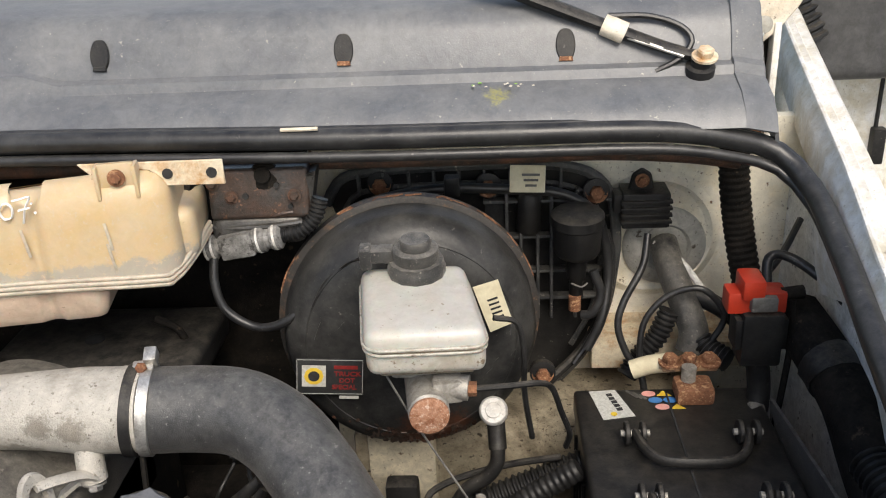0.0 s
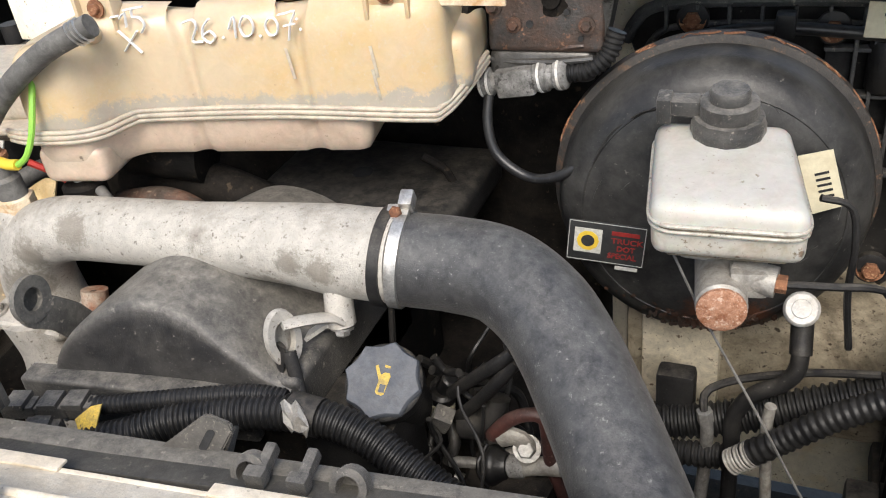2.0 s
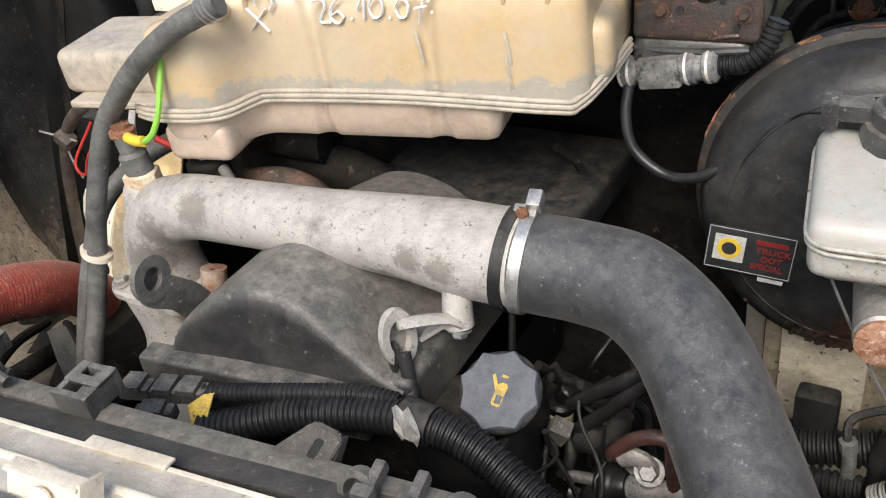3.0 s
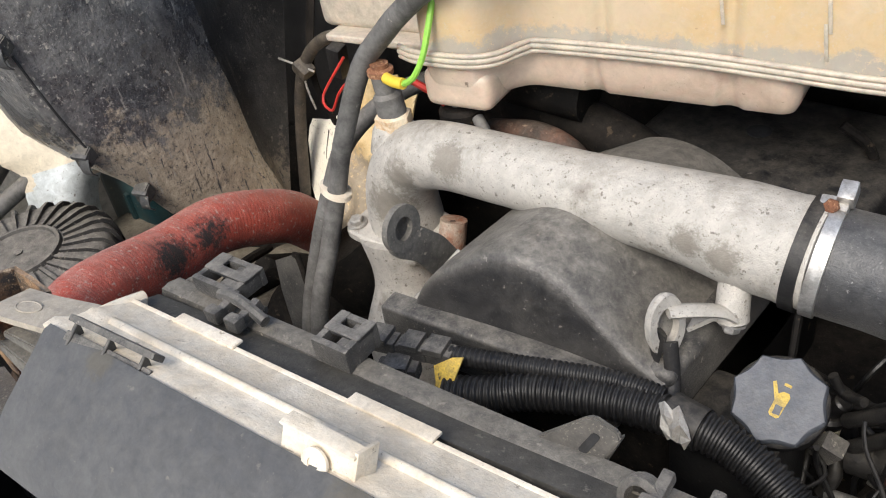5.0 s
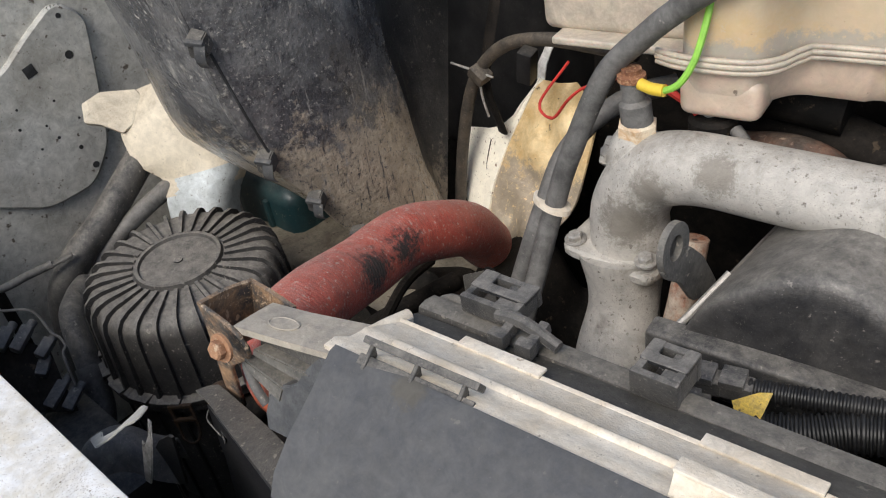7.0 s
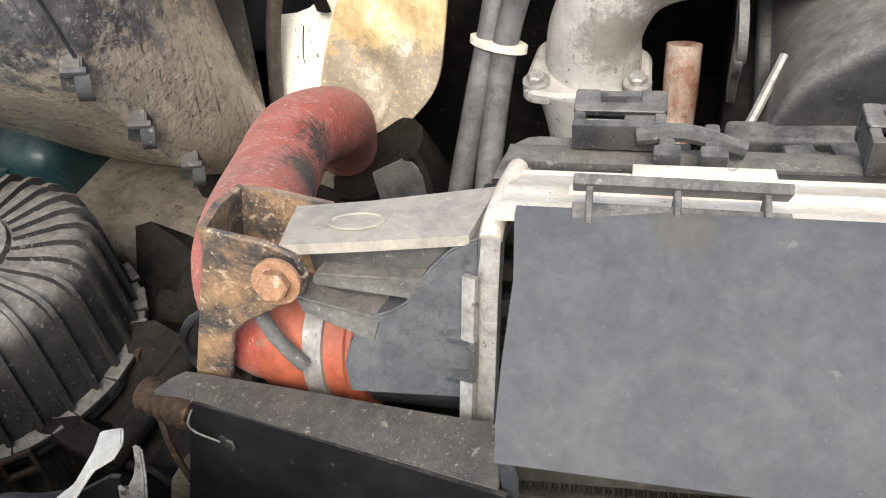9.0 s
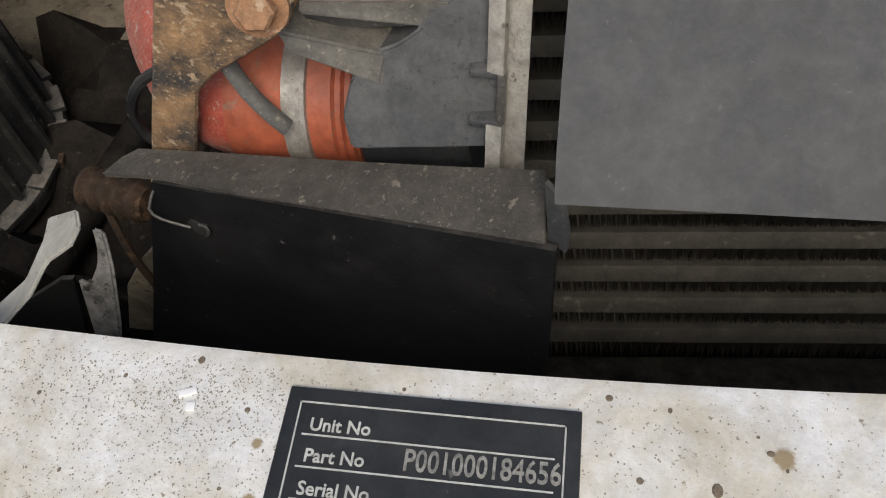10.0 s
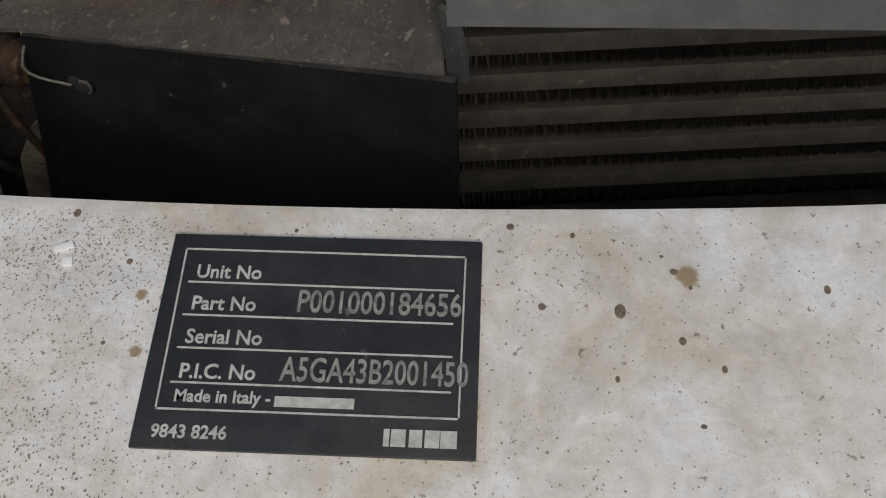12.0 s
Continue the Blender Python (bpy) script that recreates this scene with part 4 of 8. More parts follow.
part("front_plate", slab([(-0.862, 0.996), (-0.8315, 0.9915), (-0.8186, 0.9845), (-0.8153, 0.9715), (-0.8186, 0.9605), (-0.826, 0.9523), (-0.8414, 0.9408), (-0.8616, 0.9259), (-0.8725, 0.9136), (-0.8835, 0.882), (-0.894, 0.85), (-0.918, 0.85), (-0.9085, 0.877)],
     0.004, lean_at(0.339, 0.996), 0.001), M_rustblack, bracket)
part("side_web", sheet([[(-0.864, 0.339, 0.998), (-0.872, 0.366, 0.990), (-0.874, 0.394, 0.981)], [(-0.880, 0.349, 0.93), (-0.883, 0.37, 0.925), (-0.886, 0.39, 0.92)]], 0.004), M_rustblack, bracket)
part("back_plate", sheet([[(-0.874, 0.394, 0.981), (-0.85, 0.396, 0.978), (-0.822, 0.397, 0.973)], [(-0.878, 0.39, 0.93), (-0.85, 0.39, 0.93), (-0.822, 0.39, 0.93)]], 0.004), M_rustblack, bracket)
bolt(bracket, (-0.823, 0.329, 0.980), (0.1, -0.97, 0.24), 0.0078, M_boltrust, True, "bolt", "rusty orange bolt head")
bracket.location += Vector((0.009, -0.008, 0.005))

shelf = thing("splash_shield", (-0.8, 0.3, 0.7), "black plastic splash shield with a dusty grey top flap", "shield")
REAR = [q for q, f in spline([(-0.907, 0.343, 0.8765), (-0.874, 0.339, 0.8825), (-0.814, 0.331, 0.893), (-0.76, 0.320, 0.907), (-0.7075, 0.310, 0.921)], 0.005)]
FRONT = [q for q, f in spline([(-0.9185, 0.3256, 0.8765), (-0.889, 0.3215, 0.8825), (-0.853, 0.313, 0.888), (-0.80, 0.3015, 0.8955), (-0.7052, 0.2803, 0.9135)], 0.005)]
rows = []
for k in span(0, 1, 18):
    bk, fr = REAR[int(k * (len(REAR) - 1))], FRONT[int(k * (len(FRONT) - 1))]
    rows.append([bk, bk.lerp(fr, 0.45) + Vector((0, 0, 0.0015 + 0.001 * math.sin(11 * k))), fr])
part("top_flap", sheet(rows, 0.003), M_shelf, shelf, "dusty grey flap")
front_face = []
for t in span(0, 1, 14):
    a = Vector((-0.8905, 0.3235, 0.879)).lerp(Vector((-0.6995, 0.2805, 0.912)), t)
    low = Vector((-0.966, 0.340, 0.67)).lerp(Vector((-0.7015, 0.290, 0.67)), t)
    front_face.append([a, a.lerp(low, 0.15) + Vector((0, 0.0012 * math.sin(9 * t), 0)), a.lerp(low, 0.5) + Vector((0, 0.002 * math.sin(7 * t + 1), 0)), low])
skirt = part("front_skirt", sheet(front_face, 0.003), M_skirt, shelf, "black plastic panel with pale flecks")
part("worn_edge", tube([(-0.8905, 0.3225, 0.879), (-0.904, 0.3265, 0.841), (-0.921, 0.331, 0.79), (-0.966, 0.339, 0.67)], 0.0012, 6), M_fibre, skirt, "frayed tan edge")
part("thin_wire", tube([(-0.8915, 0.322, 0.874), (-0.897, 0.318, 0.862), (-0.893, 0.3175, 0.8555), (-0.884, 0.317, 0.853), (-0.878, 0.3165, 0.852)], 0.0007, 6), M_greyhose, shelf)
HM = Matrix.Translation((-0.8745, 0.3168, 0.8515)) @ frame_of((-0.22, -0.97, 0.05))
part("torn_hole", slab([(-0.006, 0.002), (-0.003, 0.005), (0.002, 0.0035), (0.006, 0.0045), (0.0055, 0.0), (0.003, -0.0045), (-0.003, -0.004)], 0.0012, HM, 0.0003), M_ink, shelf)
part("torn_rim", tube([tuple(HM @ Vector(p)) for p in ((0.002, 0.004, 0.0008), (0.006, 0.0045, 0.001), (0.007, 0.001, 0.001), (0.0045, -0.003, 0.0008))], 0.0008, 6), M_greyplastic, shelf)
part("fold_edge", sheet([[(-0.7062, 0.287, 0.9395), (-0.6995, 0.282, 0.9355)], [(-0.7045, 0.285, 0.922), (-0.6967, 0.281, 0.920)], [(-0.7035, 0.284, 0.9085), (-0.6965, 0.281, 0.907)]], 0.0025), M_greyplastic, shelf)

red = thing("intercooler_hose", (-0.9, 0.5, 0.8), "faded dusty red rubber hose, clean orange at its end", "hose")
RP = [(-0.845, 0.387, 0.881), (-0.875, 0.393, 0.881), (-0.899, 0.421, 0.888), (-0.918, 0.465, 0.882), (-0.95, 0.55, 0.853), (-0.966, 0.63, 0.840), (-0.967, 0.69, 0.815), (-0.977, 0.74, 0.78), (-1.0, 0.79, 0.72)]
part("hose_body", tube(RP, lambda f: 0.037 - 0.003 * f, 28, pitch=0.005, depth=0.007), M_redhose, red)
part("orange_end", tube([(-0.796, 0.387, 0.8825), (-0.816, 0.387, 0.8825), (-0.836, 0.387, 0.8815), (-0.858, 0.389, 0.8815)], 0.0395, 26, 0.004), M_orange, red, "clean orange hose end")
for x in (-0.797, -0.8015, -0.806):
    part("rib", lathe([(0.0395, 0), (0.0410, 0.001), (0.0395, 0.002)], Matrix.Translation((x, 0.387, 0.8825)) @ frame_of((-1, 0, -0.03)), 26), M_orange, red)
band(red, [(-0.818, 0.387, 0.882), (-0.832, 0.387, 0.8815)], 0.040, 0.012, M_alu, "clamp_band")
part("clamp_tail", tube([(-0.850, 0.350, 0.930), (-0.843, 0.346, 0.919), (-0.834, 0.344, 0.907), (-0.827, 0.344, 0.898)], 0.0042, 8, flat=0.5), M_greyplastic, red)
part("wire_ring", tube([(-0.876, 0.352, 0.925), (-0.896, 0.352, 0.913), (-0.908, 0.352, 0.893), (-0.905, 0.352, 0.875), (-0.893, 0.352, 0.866)], 0.0028, 8), M_seal, red)

guard = thing("hose_guard", (-0.88, 0.66, 0.6), "dull dark steel guard plate beside the red hose", "guard plate")
part("plate", sheet([[(-0.915, 0.665, 0.785), (-0.885, 0.672, 0.80)], [(-0.905, 0.655, 0.75), (-0.865, 0.665, 0.79)], [(-0.90, 0.65, 0.60), (-0.85, 0.655, 0.60)]], 0.004), M_dustblack, guard)
part("folded_edge", tube([(-0.885, 0.671, 0.80), (-0.865, 0.664, 0.79), (-0.85, 0.654, 0.60)], 0.004, 8), M_dark, guard)
chassis = thing("chassis_rail", (-1.05, 0.6, 0.31), "mud-covered dark steel chassis rail below the air box", "chassis rail")
part("rail", box((-1.19, 0.42, 0.33), (-0.93, 0.86, 0.64), 0.02, 3), M_dark, chassis)
part("arch_plate", box((-1.44, 0.655, 0.33), (-1.02, 0.88, 0.652), 0.02, 3), M_archdirt, chassis, "dirt-coated cream wheel arch")
rows = []
for i, y in enumerate(span(0.40, 0.84, 14)):
    rows.append([(x, y + 0.012 * math.sin(9 * x + i), 0.640 + 0.02 * math.sin(21 * x + 1.7 * i) + 0.02 * math.sin(47 * x - 2.3 * i) - 0.25 * max(0.0, x + 1.0)) for x in span(-1.20, -0.90, 14)])
part("mud_crust", sheet(rows, 0.006), M_dark, chassis, "lumpy dried mud")
part("pipe", tube([(-1.08, 0.40, 0.66), (-1.05, 0.52, 0.68), (-1.06, 0.64, 0.665), (-1.04, 0.76, 0.66)], 0.014, 12), M_dark, chassis)
part("stay", tube([(-1.0, 0.44, 0.63), (-0.99, 0.55, 0.70), (-1.03, 0.66, 0.72), (-1.06, 0.74, 0.70)], 0.007, 8), M_dark, chassis)

# ---- torn plastic beside the front panel ----
torn = thing("torn_liner", (-0.92, 0.25, 0.7), "torn pale grey plastic liner pieces", "liner")
TURN = Matrix(((1, 0, 0, 0), (0, 0, -1, 0), (0, 1, 0, 0), (0, 0, 0, 1)))
LIFT = Vector((0.0010, 0.0003, -0.0017))
part("long_sliver", prism([(-0.9143, 0.2783, 0.9017), (-0.8962, 0.2764, 0.912), (-0.8898, 0.2666, 0.9139), (-0.8913, 0.2582, 0.9114), (-0.9033, 0.2543, 0.9035), (-0.9063, 0.2405, 0.899), (-0.9174, 0.2299, 0.8904), (-0.9575, 0.2371, 0.8682),
     (-0.9486, 0.2472, 0.8754), (-0.9273, 0.2416, 0.8869), (-0.9133, 0.2501, 0.8968), (-0.9117, 0.2664, 0.9009)], LIFT), M_inner, torn, "bleached torn sliver")
part("short_sliver", prism([(-0.8875, 0.2691, 0.9091), (-0.8825, 0.2688, 0.9078), (-0.8823, 0.2673, 0.9029), (-0.8826, 0.2655, 0.8968), (-0.8829, 0.2634, 0.8896), (-0.8869, 0.2549, 0.8608), (-0.8907, 0.2498, 0.8435), (-0.902, 0.2491, 0.841),
     (-0.9013, 0.2612, 0.882), (-0.8957, 0.2608, 0.8809), (-0.8901, 0.2636, 0.8902), (-0.8878, 0.2662, 0.8992)], (0, 0.0019, -0.0006)), M_palegrey, torn)
part("dark_liner", slab([(-1.016, 0.760), (-0.985, 0.795), (-0.950, 0.824), (-0.942, 0.826), (-0.963, 0.745), (-1.033, 0.70)], 0.003, Matrix.Translation((0, 0.2965, 0)) @ TURN, 0.0006), M_black, torn)
part("tan_liner", slab([(-0.922, 0.7936), (-0.950, 0.762), (-0.971, 0.730), (-0.989, 0.676), (-0.95, 0.676)], 0.003, Matrix.Translation((0, 0.3555, 0)) @ TURN, 0.0006), M_dirtycream, torn, "brown soiled liner")
lamp_housing = thing("headlamp_housing", (-1.05, 0.3, 0.6), "dark plastic headlamp housing seen from behind", "lamp housing")
rim = spline([(-1.050, 0.232, 0.770), (-1.041, 0.240, 0.790), (-1.037, 0.256, 0.797), (-1.031, 0.270, 0.796), (-1.021, 0.281, 0.790), (-1.010, 0.291, 0.778), (-1.0, 0.310, 0.760)], 0.006)
part("bowl_rim", sheet([[q + Vector((0.018, -0.012, -0.030)), q + Vector((0.012, -0.008, -0.014)), q + Vector((0.006, -0.004, -0.004)), q, q + Vector((-0.010, 0.008, -0.001)), q + Vector((-0.022, 0.016, -0.012)), q + Vector((-0.030, 0.02, -0.05))] for q, f in rim], 0.003), M_greyplastic, lamp_housing, "rounded dusty rim of the lamp bowl")
part("back_cover", box((-1.36, 0.215, 0.55), (-1.06, 0.32, 0.69), 0.02), M_black, lamp_housing)
part("tray", sheet([[(-1.40, 0.24, 0.77), (-1.33, 0.28, 0.775), (-1.29, 0.31, 0.745)], [(-1.34, 0.24, 0.74), (-1.285, 0.275, 0.74), (-1.262, 0.30, 0.715)], [(-1.28, 0.24, 0.70), (-1.25, 0.265, 0.70), (-1.235, 0.295, 0.685)]], 0.006), M_dark, lamp_housing)
part("wire_loop", tube([(-1.34, 0.28, 0.815), (-1.326, 0.29, 0.806), (-1.308, 0.316, 0.796), (-1.285, 0.32, 0.768), (-1.280, 0.324, 0.763), (-1.271, 0.324, 0.752), (-1.270, 0.318, 0.747), (-1.258, 0.312, 0.73), (-1.247, 0.308, 0.712)], 0.0018, 6), M_greyhose, lamp_housing)
for x, y, z, w, turn in ((-1.30, 0.29, 0.770, 0.034, 35), (-1.312, 0.275, 0.775, 0.030, 40), (-1.284, 0.305, 0.752, 0.026, 30), (-1.252, 0.285, 0.708, 0.036, 30), (-1.243, 0.297, 0.696, 0.030, 35), (-1.262, 0.272, 0.700, 0.034, 30), (-1.275, 0.29, 0.735, 0.022, 50)):
    part("connector", merge(rbox((0.014, w, 0.014), pose(x, y, z + 0.004, 20, 25, turn), 0.003), rod(Matrix.Translation((x, y, z)) @ pose(0, 0, 0, 20, 25, turn) @ Vector((0, w * 0.4, 0.004)), Matrix.Translation((x, y, z)) @ pose(0, 0, 0, 20, 25, turn) @ Vector((0, w * 0.8, 0.002)), 0.0055, seg=12)), M_greyplastic, lamp_housing)
brace = thing("wing_brace", (-1.5, 0.36, 0.6), "grimy grey steel rod brace beside the wing", "brace")
part("rod", tube([(-1.56, 0.25, 0.722), (-1.508, 0.332, 0.730), (-1.497, 0.37, 0.734), (-1.485, 0.406, 0.738)], 0.006, 10), M_greyhose, brace)
part("flattened_end", rbox((0.012, 0.034, 0.004), pose(-1.480, 0.418, 0.739, 10, 0, -20), 0.0015), M_greyhose, brace)
part("foot", rod((-1.51, 0.33, 0.73), (-1.52, 0.34, 0.31), 0.008, seg=10), M_dark, brace)
drain = thing("drain_hose", (-1.33, 0.35, 0.4), "dark dusty rubber hose running down beside the canister", "hose")
part("tube", tube([(-1.47, 0.43, 0.690), (-1.43, 0.40, 0.702), (-1.385, 0.372, 0.705), (-1.345, 0.357, 0.671), (-1.31, 0.34, 0.617), (-1.29, 0.321, 0.581), (-1.28, 0.31, 0.48)], 0.017, 14), M_dustblack, drain)
part("collar", tube([(-1.338, 0.354, 0.66), (-1.331, 0.351, 0.65), (-1.326, 0.348, 0.642)], 0.0195, 16, 0.004), M_greyhose, drain)
buffer = thing("rubber_mount", (-0.915, 0.33, 0.80), "rust-brown ribbed bellows mount on a thin stalk", "mount")
part("bellows", tube([(-0.966, 0.365, 0.816), (-0.947, 0.360, 0.817), (-0.925, 0.355, 0.818)], 0.0125, 16, pitch=0.0085, depth=0.22), M_oldrust, buffer, "brown rusted bellows")
part("stalk", tube([(-0.951, 0.352, 0.81), (-0.945, 0.345, 0.785), (-0.935, 0.342, 0.74)], 0.0025, 6), M_oldrust, buffer)

# ---- ribbed canister ----
can = thing("air_canister", (-1.253, 0.488, 0.45), "dusty black ribbed round air canister with clip ring", "canister")
CX, CY, CZ = -1.253, 0.488, 0.788
tiltc = Matrix.Translation((CX, CY, CZ)) @ pose(0, 0, 0, 2, 2, 0)
part("body", lathe([(0, -0.004), (0.05, -0.004), (0.0515, 0.0), (0.056, 0.0), (0.058, -0.006), (0.100, -0.007), (0.112, -0.010), (0.1195, -0.017), (0.1235, -0.028), (0.127, -0.070), (0.130, -0.116), (0.141, -0.119), (0.142, -0.122), (0.141, -0.134), (0.136, -0.138), (0.130, -0.140), (0.128, -0.33), (0, -0.33)], tiltc, 72), M_canister, can)
part("hub", lathe([(0, 0), (0.006, 0), (0.006, 0.002), (0.003, 0.003), (0.0, 0.0015)], tiltc @ Matrix.Translation((0, 0, -0.004)), 16), M_heavydust, can)
for k in range(20):
    part("flange_tab", rbox((0.018, 0.03, 0.006), tiltc @ Matrix.Rotation(2 * math.pi * k / 20, 4, "Z") @ Matrix.Translation((0.1355, 0, -0.1175)), 0.0015), M_canister, can)
for k in range(30):
    a = 2 * math.pi * k / 30
    pts = [(0.06, -0.002), (0.100, -0.001), (0.115, -0.004), (0.1245, -0.012), (0.1290, -0.026), (0.1325, -0.070), (0.1365, -0.114)]
    bm = sheet([[(r * math.cos(a) - s * math.sin(a), r * math.sin(a) + s * math.cos(a), h) for s in (-0.0024, 0.0024)] for r, h in pts], 0.008)
    bmesh.ops.transform(bm, matrix=tiltc, verts=bm.verts)
    part("rib", bm, M_canister, can)
for k in range(24):
    a = 2 * math.pi * (k + 0.5) / 24
    part("lower_rib", rbox((0.006, 0.004, 0.20), tiltc @ Matrix.Rotation(a, 4, "Z") @ Matrix.Translation((0.1295, 0, -0.242)), 0.0012), M_black, can)
for a in (-0.84, 0.2, 1.2, 2.3):
    m = tiltc @ Matrix.Rotation(a, 4, "Z") @ Matrix.Translation((0.1445, 0, -0.131))
    spring = part("spring_clip", merge(rbox((0.004, 0.004, 0.040), m @ Matrix.Translation((0, -0.013, -0.006)), 0.001), rbox((0.004, 0.004, 0.040), m @ Matrix.Translation((0, 0.013, -0.006)), 0.001), rbox((0.005, 0.030, 0.005), m @ Matrix.Translation((0, 0, 0.012)), 0.001), rbox((0.005, 0.030, 0.005), m @ Matrix.Translation((0, 0, -0.012)), 0.001)), M_oldrust, can, "tarnished buckle clip")
    part("bail", tube([m @ Vector(p) for p in ((0, -0.013, -0.026), (0.006, -0.010, -0.042), (0.008, 0.0, -0.048), (0.006, 0.010, -0.042), (0, 0.013, -0.026))], 0.0018, 8, 0.004), M_oldrust, spring)

# ---- muddy air box, strut, bottle ----
airbox = thing("air_box", (-1.12, 0.75, 0.5), "mud-splashed black plastic air box with metal clips", "air box")
lip = [(-1.125, 0.50, 1.30), (-1.13, 0.53, 1.16), (-1.13, 0.543, 1.083), (-1.13, 0.555, 1.0), (-1.13, 0.58, 0.925), (-1.13, 0.631, 0.843), (-1.13, 0.676, 0.768), (-1.13, 0.74, 0.715), (-1.128, 0.80, 0.70)]
rear = spline([(-1.22, 1.0, 1.3), (-1.215, 0.99, 1.15), (-1.2, 0.97, 1.0), (-1.16, 0.9, 0.85), (-1.126, 0.835, 0.715)], 0.01)
sp = spline(lip, 0.022)
rows = []
for q, f in sp:
    far = rear[int(f * (len(rear) - 1))][0]
    row = []
    for t in span(0, 1, 16):
        p = q.lerp(far, t)
        p.x += 0.060 * math.sin(math.pi * min(1, t * 1.5)) ** 0.8 * (0.55 + 0.45 * (1 - f)) if t < 0.66 else 0.004
        row.append(p)
    rows.append(row)
part("shell", sheet([row[:9] for row in rows], 0.010), M_airbox, airbox)
# Rear columns of the one shell, with shade painted in by darker plastic.
part("rear_facet", sheet([row[8:] for row in rows], 0.009), M_airrear, airbox, "black rear face with shade in its colour and pale runs")
belly = []
for q, f in sp:
    flare = Vector((-0.046, -0.056, 0.0)) * max(0.0, min(1.0, (0.76 - f) / 0.35))
    belly.append([q + Vector(off) + flare * w for off, w in (((0, 0, 0), 0), ((-0.025, 0.012, -0.013), 0.35), ((-0.065, 0.038, -0.034), 0.75), ((-0.12, 0.075, -0.064), 1.1), ((-0.175, 0.112, -0.094), 1.3), ((-0.19, 0.14, -0.09), 1.2), ((-0.25, 0.20, 0.02), 0.6))])
part("belly", sheet(belly, 0.008), M_airbox, airbox)
for k in (4, 9):
    part("moulded_rib", tube([tuple(r[11] + Vector((0.003, 0.02 * (k == 9), 0))) for r in rows[3:-3]], 0.003, 6, 0.02), M_airbox, airbox)
part("seam_lip", tube([p for p in lip], 0.006, 8, 0.02), M_airbox, airbox)
for x, y, z in ((-1.13, 0.543, 1.083), (-1.132, 0.58, 0.925), (-1.132, 0.631, 0.843), (-1.13, 0.68, 0.765)):
    m = Matrix.Translation((x + 0.012, y - 0.004, z)) @ pose(0, 0, 0, 20, 10, 30)
    wedge_clip = part("clip", prism([tuple(m @ Vector(p)) for p in ((-0.006, -0.012, 0.016), (0.010, -0.012, 0.013), (0.014, -0.012, -0.004), (0.004, -0.012, -0.014), (-0.008, -0.012, -0.010))], tuple(m.to_3x3() @ Vector((0, 0.018, 0)))), M_beam, airbox, "dirty metal clip")
    part("spring_leaf", sheet([[m @ Vector((u, -0.014 - 0.006 * math.sin(math.pi * v), 0.012 - 0.03 * v)) for u in (0.004, 0.016)] for v in span(0, 1, 6)], 0.0016), M_greyplastic, wedge_clip)
    part("hook", rbox((0.020, 0.006, 0.006), m @ Matrix.Translation((0.004, -0.013, 0.013)), 0.001), M_greyplastic, wedge_clip)
part("thin_wire", tube([(-1.112, 0.545, 1.07), (-1.108, 0.552, 1.03), (-1.108, 0.564, 0.98), (-1.112, 0.578, 0.935)], 0.0016, 6), M_ink, airbox)
duct = thing("air_duct", (-1.1, 1.0, 0.5), "dusty black plastic air duct against the bulkhead", "duct")
part("body", box((-1.36, 0.985, 0.70), (-1.04, 1.15, 1.12), 0.03, 3), M_black, duct)
part("strap", tube([(-1.03, 0.93, 1.10), (-1.04, 0.90, 1.0), (-1.06, 0.89, 0.90), (-1.05, 0.9, 0.82)], 0.012, 8, flat=0.3), M_dark, duct)

strut = thing("strut_tower", (-1.36, 0.62, 0.45), "cream and white painted strut tower with side arm", "strut tower")
LEFT = [(-1.535, 0.63, 0.893), (-1.527, 0.593, 0.857), (-1.517, 0.583, 0.837), (-1.495, 0.581, 0.806), (-1.464, 0.599, 0.776), (-1.446, 0.581, 0.739), (-1.44, 0.57, 0.60)]
RIGHT = [(-1.43, 0.83, 0.93), (-1.425, 0.80, 0.88), (-1.42, 0.765, 0.84), (-1.41, 0.73, 0.80), (-1.40, 0.70, 0.769), (-1.39, 0.662, 0.717), (-1.38, 0.65, 0.58)]


def tower_rows(first, last, grow):
    """Rounded rows across the pressed tower, swelling towards the engine."""
    rows = []
    left, right = spline(LEFT, 0.004), spline(RIGHT, 0.004)
    for f in span(first, last, 26):
        a, b = left[int(f * (len(left) - 1))][0], right[int(f * (len(right) - 1))][0]
        rows.append([a.lerp(b, k) + Vector((0.75, -0.36, 0.3)) * ((0.045 + grow) * math.sin(math.pi * k) - 0.02 + 0.006 * math.sin(5 * f + 6 * k)) for k in span(0, 1, 11)])
    return rows


part("tower", sheet(tower_rows(0.0, 0.56, 0.0), 0.004), M_sootcream, strut)
part("lower_sleeve", sheet(tower_rows(0.47, 1.0, 0.004), 0.003), M_sleeve, strut, "blue-white lower part")
part("arm", prism([(-1.570, 0.564, 0.897), (-1.562, 0.593, 0.905), (-1.535, 0.635, 0.897), (-1.510, 0.640, 0.870), (-1.520, 0.588, 0.850), (-1.543, 0.568, 0.868), (-1.558, 0.553, 0.874)], (-0.022, 0.010, -0.014)), M_sootcream, strut)
bottle = thing("washer_bottle", (-1.2, 0.75, 0.45), "dark teal plastic bottle in the shade", "bottle")
part("body", box((-1.50, 0.715, 0.45), (-1.335, 0.86, 0.725), 0.03, 3), M_teal, bottle)
part("moulded_rib", box((-1.405, 0.709, 0.46), (-1.392, 0.72, 0.70), 0.004), M_teal, bottle)
part("neck", rod((-1.38, 0.79, 0.72), (-1.375, 0.79, 0.77), 0.022, seg=18), M_teal, bottle)
